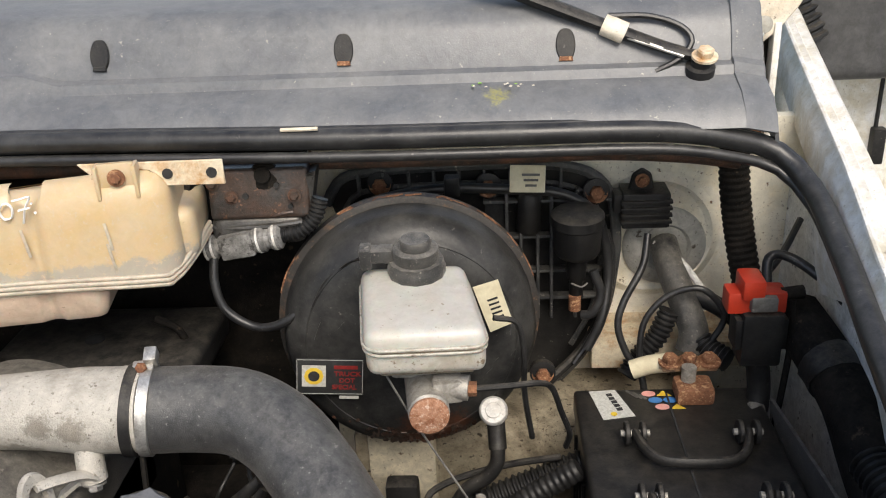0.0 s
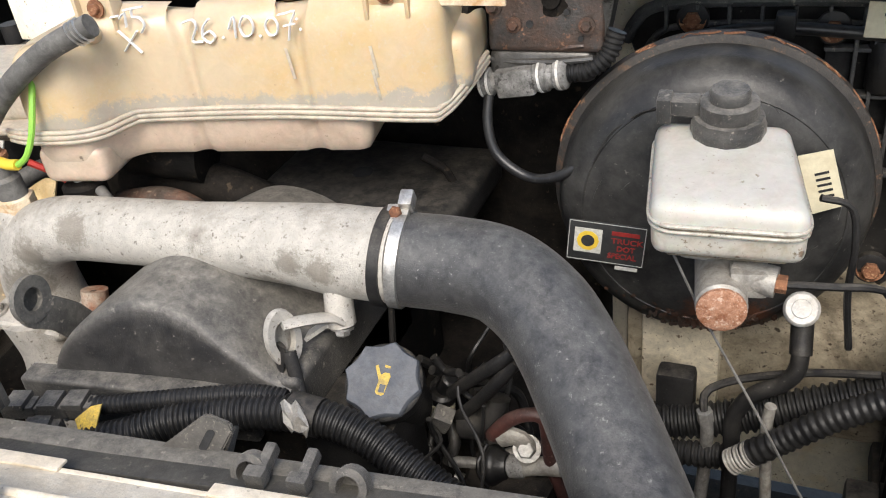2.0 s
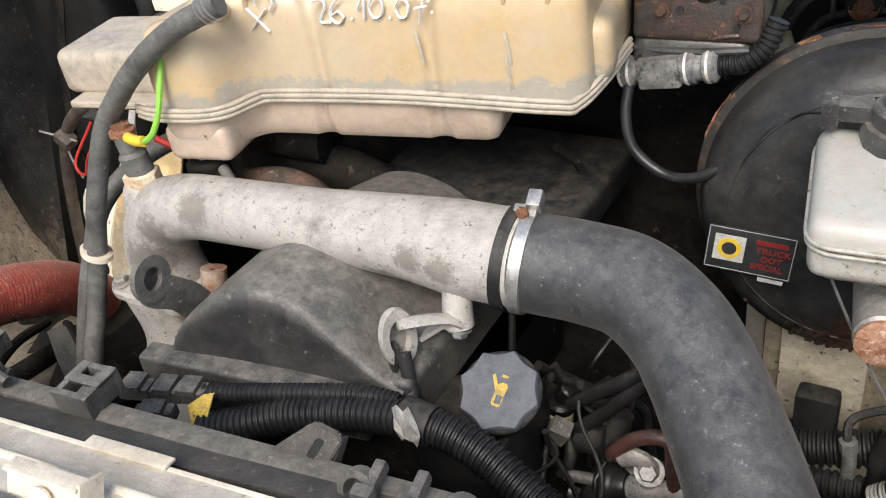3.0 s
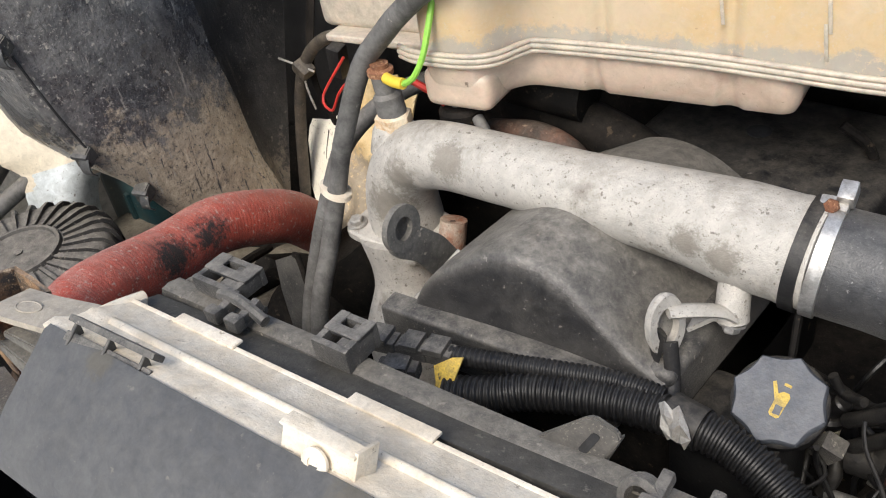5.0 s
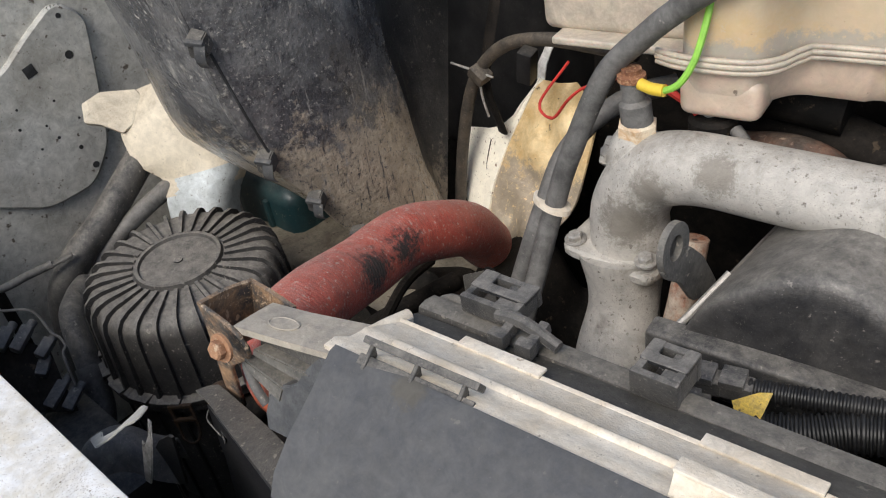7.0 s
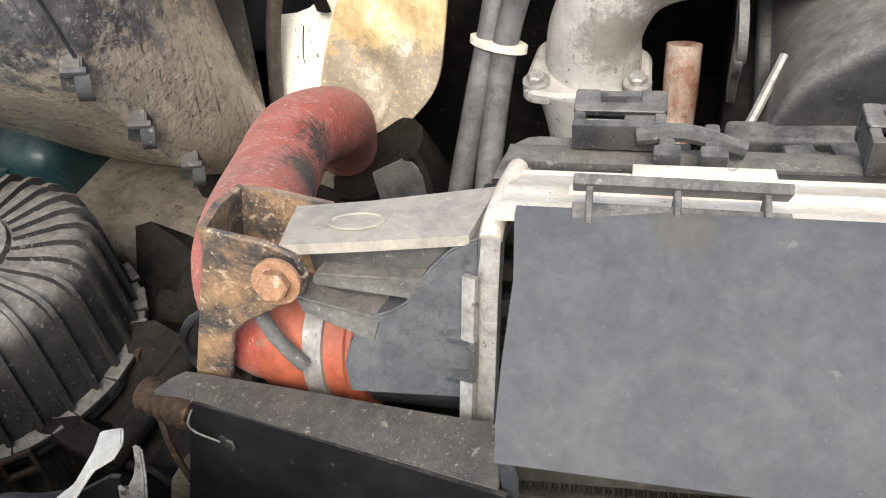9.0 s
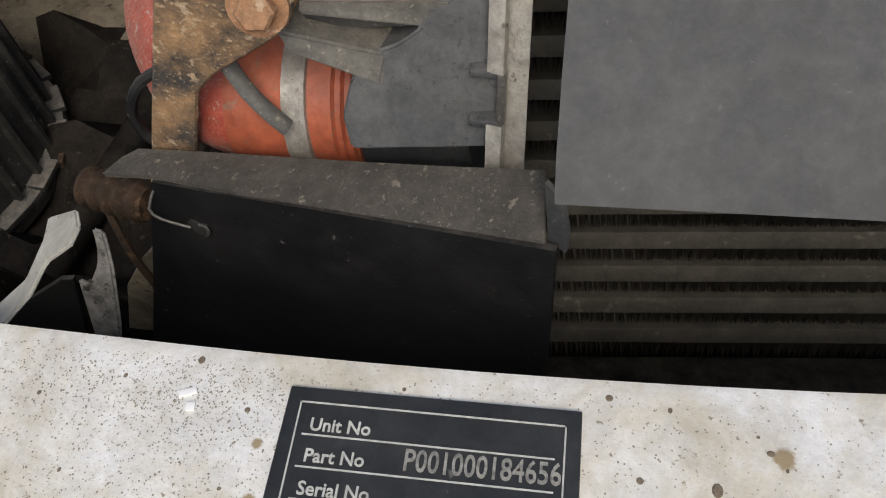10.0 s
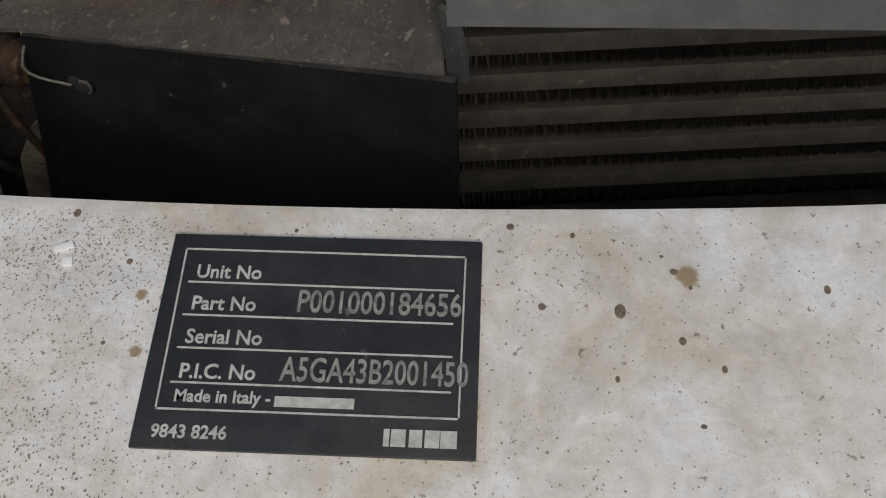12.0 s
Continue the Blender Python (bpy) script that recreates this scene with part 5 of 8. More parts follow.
pipe_w = thing("wing_hose", (-1.45, 0.5, 0.5), "dusty black hose along the inner wing", "hose")
part("tube", tube([(-1.56, 0.69, 0.84), (-1.530, 0.62, 0.81), (-1.510, 0.55, 0.775), (-1.503, 0.50, 0.745), (-1.50, 0.443, 0.715), (-1.50, 0.40, 0.66), (-1.50, 0.38, 0.5)], 0.023, 14), M_dustblack, pipe_w)
part("pale_union", tube([(-1.47, 0.66, 0.775), (-1.475, 0.602, 0.760), (-1.482, 0.555, 0.744), (-1.487, 0.513, 0.725), (-1.492, 0.47, 0.69), (-1.495, 0.45, 0.60)], 0.014, 12), M_greyhose, pipe_w, "soiled pale union")

# ---- scorched heat shield and turbo ----
foil = thing("heat_shield", (-1.0, 0.9, 0.6), "scorched cream-gold heat shield foil over the turbo", "heat shield")
edges = [[q for q, f in spline(line, 0.004)] for line in (
    [(-1.02, 0.951, 0.886), (-1.028, 0.946, 0.873), (-1.050, 0.931, 0.836), (-1.079, 0.921, 0.809), (-1.1, 0.921, 0.804), (-1.130, 0.920, 0.795), (-1.132, 0.907, 0.765), (-1.126, 0.894, 0.739), (-1.116, 0.889, 0.731), (-1.115, 0.879, 0.710), (-1.085, 0.860, 0.680), (-1.025, 0.846, 0.665)],
    [(-1.012, 0.950, 0.884), (-1.022, 0.944, 0.872), (-1.038, 0.924, 0.828), (-1.051, 0.907, 0.789), (-1.061, 0.879, 0.730), (-1.051, 0.857, 0.686), (-1.012, 0.842, 0.665)],
    [(-0.905, 0.939, 0.889), (-0.908, 0.926, 0.862), (-0.910, 0.898, 0.803), (-0.916, 0.876, 0.755), (-0.942, 0.862, 0.719), (-0.985, 0.848, 0.680)])]
random.seed(12)
for q in edges[0][3:-20]:
    q += Vector((random.uniform(-0.0025, 0.0025), 0, random.uniform(-0.002, 0.002)))


def between(a, b, cols, crease):
    """Rows of points from one edge line to another, crumpled a little."""
    rows = []
    for k in span(0, 1, 22):
        p, q = a[int(k * (len(a) - 1))], b[int(k * (len(b) - 1))]
        row = []
        for s in span(0, 1, cols):
            v = p.lerp(q, s)
            v.y += crease * math.sin(math.pi * s) * (math.sin(9 * k + 5 * s) + 0.6 * math.sin(21 * k - 11 * s + 1) + 0.5 * max(0.0, math.sin(17 * s + 4 * k)) ** 3 * (0.4 + s)) - 0.012 * max(0, s - 0.6) * k
            row.append(v)
        rows.append(row)
    return rows


part("foil", sheet(between(edges[1], edges[2], 26, 0.0075), 0.003), M_foil, foil)
part("side_facet", sheet(between(edges[0], edges[1], 6, 0.0015), 0.003), M_cream, foil, "pale side of the heat shield")
part("pressed_seam", tube([edges[1][int(k * (len(edges[1]) - 1))] for k in (0, 0.25, 0.5, 0.75, 0.9)], 0.0025, 6), M_foil, foil)
bolt(foil, (-1.068, 0.868, 0.700), (0.1, -1, 0.4), 0.008, M_dark, True)
part("crack", tube([(-1.084, 0.910, 0.795), (-1.085, 0.900, 0.772), (-1.083, 0.893, 0.757), (-1.074, 0.889, 0.748)], 0.0009, 6), M_oldrust, foil)
part("torn_tag", sheet([[(-1.010, 0.958, 0.930), (-0.996, 0.958, 0.934)], [(-1.022, 0.954, 0.905), (-1.008, 0.954, 0.905)], [(-1.022, 0.950, 0.884), (-1.010, 0.950, 0.884)]], 0.002), M_whitemetal, foil)
turbo = thing("turbocharger", (-0.9, 0.85, 0.5), "dark rusty turbocharger housing", "turbo")
part("housing", tube([(-0.97, 0.80, 0.70), (-0.92, 0.82, 0.60), (-0.85, 0.86, 0.58), (-0.78, 0.86, 0.64)], 0.06, 18), M_dark, turbo)
manifold = thing("exhaust_manifold", (-0.6, 0.88, 0.8), "rusty brown exhaust manifold runners", "manifold")
part("log", tube([(-0.72, 0.89, 0.93), (-0.62, 0.87, 0.95), (-0.54, 0.86, 0.94), (-0.50, 0.88, 0.90)], 0.026, 14), M_dark, manifold)
part("runner", tube([(-0.66, 0.80, 0.955), (-0.60, 0.80, 0.965), (-0.56, 0.80, 0.95), (-0.545, 0.80, 0.90)], 0.016, 12), M_rustdark, manifold, "rust-brown pipe")
part("collar", tube([(-0.68, 0.87, 0.985), (-0.63, 0.855, 0.995), (-0.58, 0.86, 0.99)], 0.03, 14), M_dark, manifold)

# ---- coolant crossover pipe, thermostat housing, rubber hose ----
pipe = thing("coolant_pipe", (-0.5, 0.72, 0.75), "dusty pale cast aluminium coolant pipe with mottled stains", "pipe")
AX = [(-0.727, 0.722, 0.872), (-0.724, 0.72, 0.915), (-0.70, 0.718, 0.957), (-0.655, 0.718, 0.976), (-0.58, 0.72, 0.981), (-0.48, 0.724, 0.984), (-0.40, 0.73, 0.983), (-0.35, 0.732, 0.981), (-0.30, 0.735, 0.979)]
part("pipe_body", tube(AX, lambda f: 0.040 - 0.008 * min(1, f * 2.4) if f < 0.6 else 0.032 + 0.009 * min(1, (f - 0.6) * 4), 28, 0.006), M_cast, pipe)
part("top_boss", lathe([(0.028, 0), (0.022, 0.02), (0.018, 0.026), (0, 0.026)], Matrix.Translation((-0.718, 0.722, 0.968)), 20), M_cast, pipe)
part("flange", slab(rounded([(-0.053, -0.034), (0.052, -0.034), (0.047, 0.04), (-0.047, 0.04)], 0.014), 0.014, Matrix.Translation((-0.727, 0.708, 0.877)) @ pose(0, 0, 0, 8, 4, 2), 0.003), M_cast, pipe)
bolt(pipe, (-0.768, 0.687, 0.876), (0, -0.15, 1), 0.0075, M_alu)
bolt(pipe, (-0.687, 0.688, 0.880), (0, -0.15, 1), 0.0075, M_alu)
part("ear", rbox((0.05, 0.012, 0.03), pose(-0.748, 0.750, 0.946, -40, 10, 15), 0.005), M_cast, pipe)
bolt(pipe, (-0.762, 0.742, 0.95), (-0.2, -0.7, 0.6), 0.007, M_alu)
part("lower_housing", tube([(-0.727, 0.71, 0.866), (-0.722, 0.70, 0.81), (-0.715, 0.68, 0.76), (-0.70, 0.67, 0.70)], lambda f: 0.046 - 0.01 * math.sin(math.pi * min(1, f * 1.5)), 22), M_cast, pipe)
part("side_pipe", tube([(-0.655, 0.72, 0.90), (-0.655, 0.70, 0.84), (-0.66, 0.68, 0.77), (-0.66, 0.67, 0.70)], 0.014, 12), M_rustpipe, pipe, "rust-streaked side pipe")
part("bracket_stub", tube([(-0.352, 0.712, 0.962), (-0.35, 0.703, 0.94), (-0.348, 0.699, 0.925)], 0.013, 16), M_cast, pipe)
part("strap_plate", sheet([[(-0.338, 0.698, 0.927), (-0.342, 0.712, 0.927)], [(-0.358, 0.688, 0.931), (-0.36, 0.70, 0.931)], [(-0.372, 0.672, 0.925), (-0.374, 0.685, 0.925)]], 0.004), M_cast, pipe)
bolt(pipe, (-0.347, 0.697, 0.924), (0.05, -0.35, -0.9), 0.007, M_steel)
part("lifting_eye", lathe([(0.012, -0.0025), (0.0195, -0.0025), (0.0205, 0), (0.0195, 0.0025), (0.012, 0.0025), (0.012, -0.0025)],
     Matrix.Translation((-0.380, 0.655, 0.938)) @ frame_of((0.93, -0.35, 0.1)) @ Matrix.Diagonal((0.85, 1.4, 1.4, 1)), 28), M_cast, pipe, "pale cast lifting eye")
part("eye_web", tube([(-0.378, 0.655, 0.952), (-0.370, 0.664, 0.950), (-0.360, 0.676, 0.946), (-0.350, 0.688, 0.940), (-0.344, 0.694, 0.932)], 0.0075, 10, flat=0.5), M_cast, pipe)
part("stained_rim", tube([(-0.321, 0.7335, 0.980), (-0.315, 0.734, 0.9797), (-0.309, 0.7343, 0.9795)], 0.0415, 28, 0.003), M_cast, pipe)

eye = thing("engine_lifting_eye", (-0.62, 0.62, 0.9), "grimy steel lifting eye plate beside the pipe", "lifting eye")
em = Matrix.Translation((-0.617, 0.62, 0.966)) @ frame_of((1.0, 0.06, 0.05))
ring = lathe([(0.011, -0.003), (0.022, -0.003), (0.022, 0.003), (0.011, 0.003), (0.011, -0.003)], em, 28)
part("ring", ring, M_tankrib, eye)
part("plate", slab(rounded([(0.600, 0.955), (0.607, 0.942), (0.628, 0.925), (0.650, 0.890), (0.690, 0.885), (0.665, 0.93), (0.642, 0.955), (0.634, 0.952)], 0.006), 0.006,
     Matrix.Translation((-0.614, 0, 0)) @ Matrix(((0, 0, 1, 0), (1, 0, 0, 0), (0, 1, 0, 0), (0, 0, 0, 1))), 0.001), M_tankrib, eye)
part("rod_stay", tube([(-0.585, 0.655, 0.93), (-0.60, 0.62, 0.905), (-0.612, 0.59, 0.885), (-0.60, 0.578, 0.875), (-0.575, 0.575, 0.872)], 0.0035, 8), M_alu, eye)

sensor = thing("temperature_sensor", (-0.715, 0.722, 0.98), "oily grey temperature sensor with a rusty terminal", "sensor")
part("hex", lathe([(0.019, 0), (0.019, 0.012), (0.016, 0.014), (0.016, 0.014)], Matrix.Translation((-0.716, 0.722, 0.992)), 6), M_rustcream, sensor, "rusty hexagon")
part("barrel", lathe([(0, 0), (0.0145, 0), (0.0145, 0.02), (0.011, 0.024), (0.011, 0.046), (0.0, 0.046)], Matrix.Translation((-0.716, 0.722, 1.004)) @ pose(0, 0, 0, 0, -6, 0), 20), M_greyhose, sensor)
part("terminal", lathe([(0, 0), (0.013, 0), (0.013, 0.005), (0.009, 0.007), (0.009, 0.011), (0, 0.011)], Matrix.Translation((-0.721, 0.722, 1.046)), 14), M_rust, sensor)
wires = thing("sensor_wires", (-0.7, 0.73, 1.0), "green, red and yellow-sleeved wires on the sensor", "wires")
part("yellow_sleeve", tube([(-0.708, 0.716, 1.047), (-0.695, 0.714, 1.046), (-0.683, 0.714, 1.047)], 0.0055, 10), M_yellow, wires)
part("green_wire", tube([(-0.683, 0.714, 1.047), (-0.67, 0.715, 1.055), (-0.66, 0.722, 1.075), (-0.657, 0.735, 1.105), (-0.66, 0.75, 1.13)], 0.0031, 8), M_green, wires)
part("red_wire", tube([(-0.727, 0.722, 1.048), (-0.772, 0.725, 1.027), (-0.795, 0.725, 1.008), (-0.821, 0.730, 0.979), (-0.844, 0.740, 0.986), (-0.819, 0.760, 1.028)], 0.0016, 6), M_redwire, wires)
part("red_wire", tube([(-0.70, 0.74, 1.035), (-0.685, 0.75, 1.02), (-0.675, 0.755, 1.008)], 0.0035, 6), M_redwire, wires)
switch = thing("glow_plug_switch", (-0.665, 0.76, 0.98), "oily dark sensor body with a stud", "sensor")
part("body", lathe([(0, 0), (0.022, 0), (0.022, 0.026), (0.018, 0.03), (0, 0.03)], Matrix.Translation((-0.665, 0.765, 0.975)), 20), M_dark, switch)
part("stud", lathe([(0, 0), (0.006, 0), (0.006, 0.012), (0, 0.012)], Matrix.Translation((-0.667, 0.763, 1.004)), 10), M_steel, switch)
part("small_pipe", tube([(-0.64, 0.76, 0.998), (-0.625, 0.752, 0.99), (-0.61, 0.745, 0.975)], 0.006, 10), M_greyhose, switch)

hose = thing("radiator_hose", (-0.15, 0.68, 0.7), "thick grey-black rubber radiator hose with dusty bloom", "hose")
HP = [(-0.322, 0.734, 0.980), (-0.29, 0.738, 0.976), (-0.249, 0.74, 0.975), (-0.208, 0.735, 0.973), (-0.169, 0.715, 0.962), (-0.14, 0.688, 0.945), (-0.118, 0.66, 0.931), (-0.095, 0.628, 0.917), (-0.07, 0.59, 0.90), (-0.03, 0.53, 0.87), (0.01, 0.47, 0.82)]
part("hose_body", tube(HP, 0.041, 30, 0.006), M_rubber, hose)
band(hose, [(-0.307, 0.7355, 0.978), (-0.289, 0.738, 0.976)], 0.0415, 0.011, M_steel, "clamp_band", )
part("hose_lip", tube([(-0.316, 0.7345, 0.979), (-0.311, 0.735, 0.9785), (-0.305, 0.7355, 0.978)], 0.0442, 32, 0.003), M_black, hose)
part("clamp_housing", merge(rbox((0.02, 0.012, 0.008), pose(-0.299, 0.745, 1.019, 20, 0, 8), 0.002), rbox((0.012, 0.016, 0.014), pose(-0.293, 0.752, 1.026, 25, 0, 8), 0.002)), M_steel, hose)
bolt(hose, (-0.298, 0.741, 1.021), (-0.1, -0.8, 0.45), 0.0055, M_rust, False, "clamp_screw")

# ---- valve cover and oil cap ----
cover = thing("valve_cover", (-0.48, 0.68, 0.6), "dusty black domed plastic cover on the engine", "engine cover")


ARCH = [(q.x, q.y) for q, f in spline([(x, z, 0) for x, z in ((-0.598, 0.890), (-0.592, 0.912), (-0.583, 0.931), (-0.567, 0.948), (-0.5416, 0.9655), (-0.510, 0.981), (-0.482, 0.9815), (-0.45, 0.967), (-0.42, 0.941), (-0.392, 0.918), (-0.366, 0.905))], 0.0055)]
rows = []
for dy, g in [(0, 0.0), (0.002, 0.30), (0.004, 0.62), (0.0055, 0.80), (0.0075, 0.90), (0.0105, 0.955), (0.015, 0.985), (0.022, 1.0), (0.04, 1.003), (0.07, 1.0), (0.11, 0.985), (0.16, 0.94), (0.21, 0.86), (0.25, 0.76)]:
    rows.append([(x, 0.588 + dy + 0.15 * (x + 0.59) + 0.010 * (1 - abs(2 * i / (len(ARCH) - 1) - 1) ** 2), 0.888 + (z - 0.888) * g) for i, (x, z) in enumerate(ARCH)])
part("dome", sheet(rows, 0.004), M_coverdust, cover, angle=50)
part("base_flange", rbox((0.225, 0.024, 0.05), Matrix.Translation((-0.508, 0.604, 0.882)) @ pose(0, 0, 0, 0, 2, 8.6), 0.005, 3), M_dustblack, cover, "raised front rail of the cover")
part("side_skirt", box((-0.60, 0.63, 0.80), (-0.36, 0.86, 0.912), 0.01, 3), M_dustblack, cover)
part("base", box((-0.62, 0.62, 0.55), (-0.36, 0.93, 0.885), 0.02, 3), M_dark, cover)
top_cover = thing("timing_cover", (-0.45, 0.9, 0.8), "matt black flat plastic cover under the tank", "cover")
part("plate", box((-0.562, 0.85, 0.89), (-0.31, 1.04, 0.93), 0.012, 3), M_black, top_cover)
part("hole", lathe([(0, 0), (0.012, 0), (0.012, 0.001), (0, 0.001)], Matrix.Translation((-0.45, 0.955, 0.93)), 20), M_ink, top_cover)
cap = thing("oil_cap", (-0.287, 0.65, 0.88), "grey fluted plastic oil filler cap with a yellow symbol", "cap")
capm = Matrix.Translation((-0.288, 0.650, 0.915)) @ frame_of((0.10, -0.52, 0.85), (0, 1, 0))
bm = bmesh.new()
rings = []
for r0, amp, h in ((0.030, 0.0, -0.022), (0.0315, 0.0015, -0.012), (0.0335, 0.0030, -0.004), (0.0328, 0.0036, 0.0), (0.0318, 0.0038, 0.0012)):
    rings.append([bm.verts.new((0, 0, 0)) for _ in range(64)])
    for k, v in enumerate(rings[-1]):
        a = 2 * math.pi * k / 64
        r = r0 * (1.03 - 36 * amp * abs(math.sin(4 * a)))
        v.co = (r * math.cos(a), r * math.sin(a), h)
for a, b in zip(rings, rings[1:]):
    for k in range(64):
        bm.faces.new((a[k], a[(k + 1) % 64], b[(k + 1) % 64], b[k]))
bm.faces.new(rings[-1]), bm.faces.new(rings[0])
bmesh.ops.transform(bm, matrix=capm, verts=bm.verts)
part("top", bm, M_capgrey, cap)
part("skirt", lathe([(0.026, -0.026), (0.0315, -0.024), (0.0335, -0.016), (0.0335, -0.006), (0.031, -0.0035), (0.026, -0.003)], capm, 48), M_black, cap, "black skirt under the grey top")
sym = capm @ Matrix.Translation((0.0, 0, 0.0018)) @ pose(0, 0, 0, 0, 0, 0)
part("oil_symbol", slab([(-0.0088, 0.0095), (-0.0068, 0.0112), (-0.0062, 0.0102), (-0.0018, 0.0035), (0.0008, 0.0062), (0.0048, 0.0066), (0.0066, 0.0040), (0.0058, -0.0118), (0.0040, -0.0132), (-0.0006, -0.0128), (-0.0020, -0.0112), (-0.0022, -0.0015)], 0.0004, sym, 0), M_dullyellow, cap)
part("oil_symbol", slab([(-0.001, 0.0125), (0.004, 0.0125), (0.004, 0.0105), (-0.001, 0.0105)], 0.0004, sym, 0), M_dullyellow, cap)
part("symbol_gap", slab([(0.0, -0.004), (0.005, -0.004), (0.0055, -0.0105), (0.0005, -0.011)], 0.0004, sym @ Matrix.Translation((0, 0, 0.0002)), 0), M_capgrey, cap)
part("neck", rod((-0.29, 0.662, 0.896), (-0.30, 0.70, 0.84), 0.026, seg=20), M_black, cap)

# ---- expansion tank ----
tank = thing("expansion_tank", (-0.5, 0.85, 1.0), "yellowed translucent plastic coolant expansion tank with handwriting", "tank")
TM = Matrix.Translation((-0.5, 0.815, 0)) @ pose(0, 0, 0, 0, 0, 10.2)


def lobe(x0, x1, z0, z1, front, back, bev):
    c = Vector(((x0 + x1) / 2, (front + back) / 2, (z0 + z1) / 2))
    return rbox((x1 - x0, back - front, z1 - z0), TM @ Matrix.Translation(c), bev, 5)


front_line = [(-0.20, -0.02), (-0.19, -0.045), (-0.13, -0.045), (-0.112, -0.012), (-0.10, 0.0), (-0.04, 0.0), (-0.031, 0.008), (-0.022, 0.0), (0.068, 0.0), (0.078, 0.008), (0.088, 0.0), (0.19, 0.0), (0.217, 0.012)]
shell_line = rounded(front_line + [(0.217, 0.15), (-0.20, 0.15)], 0.016)


def crown(x, h):
    """The tank's top dips between its bays and towards the left one."""
    dip = 0.010 * math.exp(-((x + 0.031) / 0.014) ** 2) + 0.010 * math.exp(-((x - 0.078) / 0.014) ** 2)
    low = 0.022 / (1 + math.exp((x + 0.118) / 0.008))
    return h - (dip + low) * max(0.0, (h - 1.066)) / 0.106


up = loft(shell_line, [(1.062, 0.0), (1.10, 0.0005), (1.14, 0.002), (1.150, 0.0035), (1.160, 0.008), (1.166, 0.014), (1.170, 0.021), (1.172, 0.03)], crown)
for v in up.verts:
    v.co.z -= 0.42 * max(0.0, v.co.y - 0.025) * max(0.0, (v.co.z - 1.066) / 0.106)
bmesh.ops.transform(up, matrix=TM, verts=up.verts)
part("upper_shell", merge(up, lobe(0.17, 0.2315, 1.062, 1.122, 0.030, 0.15, 0.020)), M_tank, tank)
low_line = rounded([(-0.198, -0.02), (-0.188, -0.045), (-0.132, -0.045), (-0.118, -0.012), (-0.105, 0.002), (-0.05, 0.002), (-0.042, 0.009), (-0.034, 0.002), (0.068, 0.002), (0.077, 0.009), (0.086, 0.002), (0.124, 0.002), (0.137, 0.012), (0.137, 0.13), (-0.198, 0.13)], 0.013)
dn = loft(low_line, [(1.066, 0.0), (1.045, 0.001), (1.034, 0.003), (1.026, 0.005), (1.021, 0.0075), (1.019, 0.009)], lambda x, h: h)
bmesh.ops.transform(dn, matrix=TM, verts=dn.verts)
part("lower_shell", merge(dn, lobe(-0.1965, -0.124, 1.011, 1.05, -0.0425, 0.12, 0.013)), M_tanklow, tank, "pinkish stained lower half")
seam = [(-0.215, -0.047), (-0.19, -0.055), (-0.14, -0.054), (-0.115, -0.042), (-0.10, -0.016), (-0.08, -0.008), (0.05, -0.007), (0.185, -0.007), (0.206, 0.002), (0.224, 0.034), (0.236, 0.09)]
for dz, r in ((0.0052, 0.0026), (0.0004, 0.0032), (-0.0046, 0.0026)):
    part("seam_bead", tube([tuple(TM @ Vector((x, y + 0.0055, 1.066 + dz - 0.05 * max(0.0, min(x, 0.2) - 0.06) + 0.55 * max(0.0, x - 0.206)))) for x, y in seam], r, 10, 0.006), M_tankseam, tank, "welded seam bead")
part("left_arm", merge(lobe(-0.36, -0.19, 1.05, 1.10, 0.02, 0.13, 0.014), lobe(-0.34, -0.19, 1.045, 1.053, 0.0, 0.13, 0.003)), M_tankseam, tank)
part("hose_barb", rod((-0.581, 0.752, 1.169), (-0.614, 0.79, 1.150), 0.0095, seg=16), M_tank, tank)
for x, hw in ((0.168, 0.0185), (-0.112, 0.018)):
    p = TM @ Vector((x, 0.02, 1.165))
    part("mounting_ear", merge(rbox((2 * hw, 0.006, 0.034), TM @ Matrix.Translation((x, 0.012, 1.168)), 0.004), rbox((0.004, 0.02, 0.034), TM @ Matrix.Translation((x - hw, 0.012, 1.166)), 0.0015),
         rbox((0.004, 0.02, 0.034), TM @ Matrix.Translation((x + hw, 0.012, 1.166)), 0.0015)), M_tank, tank)
    bolt(tank, TM @ Vector((x, 0.008, 1.170)), (0.1, -1, 0.15), 0.0058, M_rust, True, "bolt", "rusty bolt")
for p in ((0.0715, 1.113), (0.151, 1.112), (0.150, 1.09)):
    part("drip_stain", rbox((0.003, 0.0006, 0.03), TM @ pose(p[0], -0.0004, p[1], 0, -6, 0), 0.0002), M_tankseam, tank)


def pen(*pts):
    out = [tuple(TM @ Vector((x, -0.0003, z))) for x, z in pts]
    stroke(tank, out, 0.0023, M_whiteink)


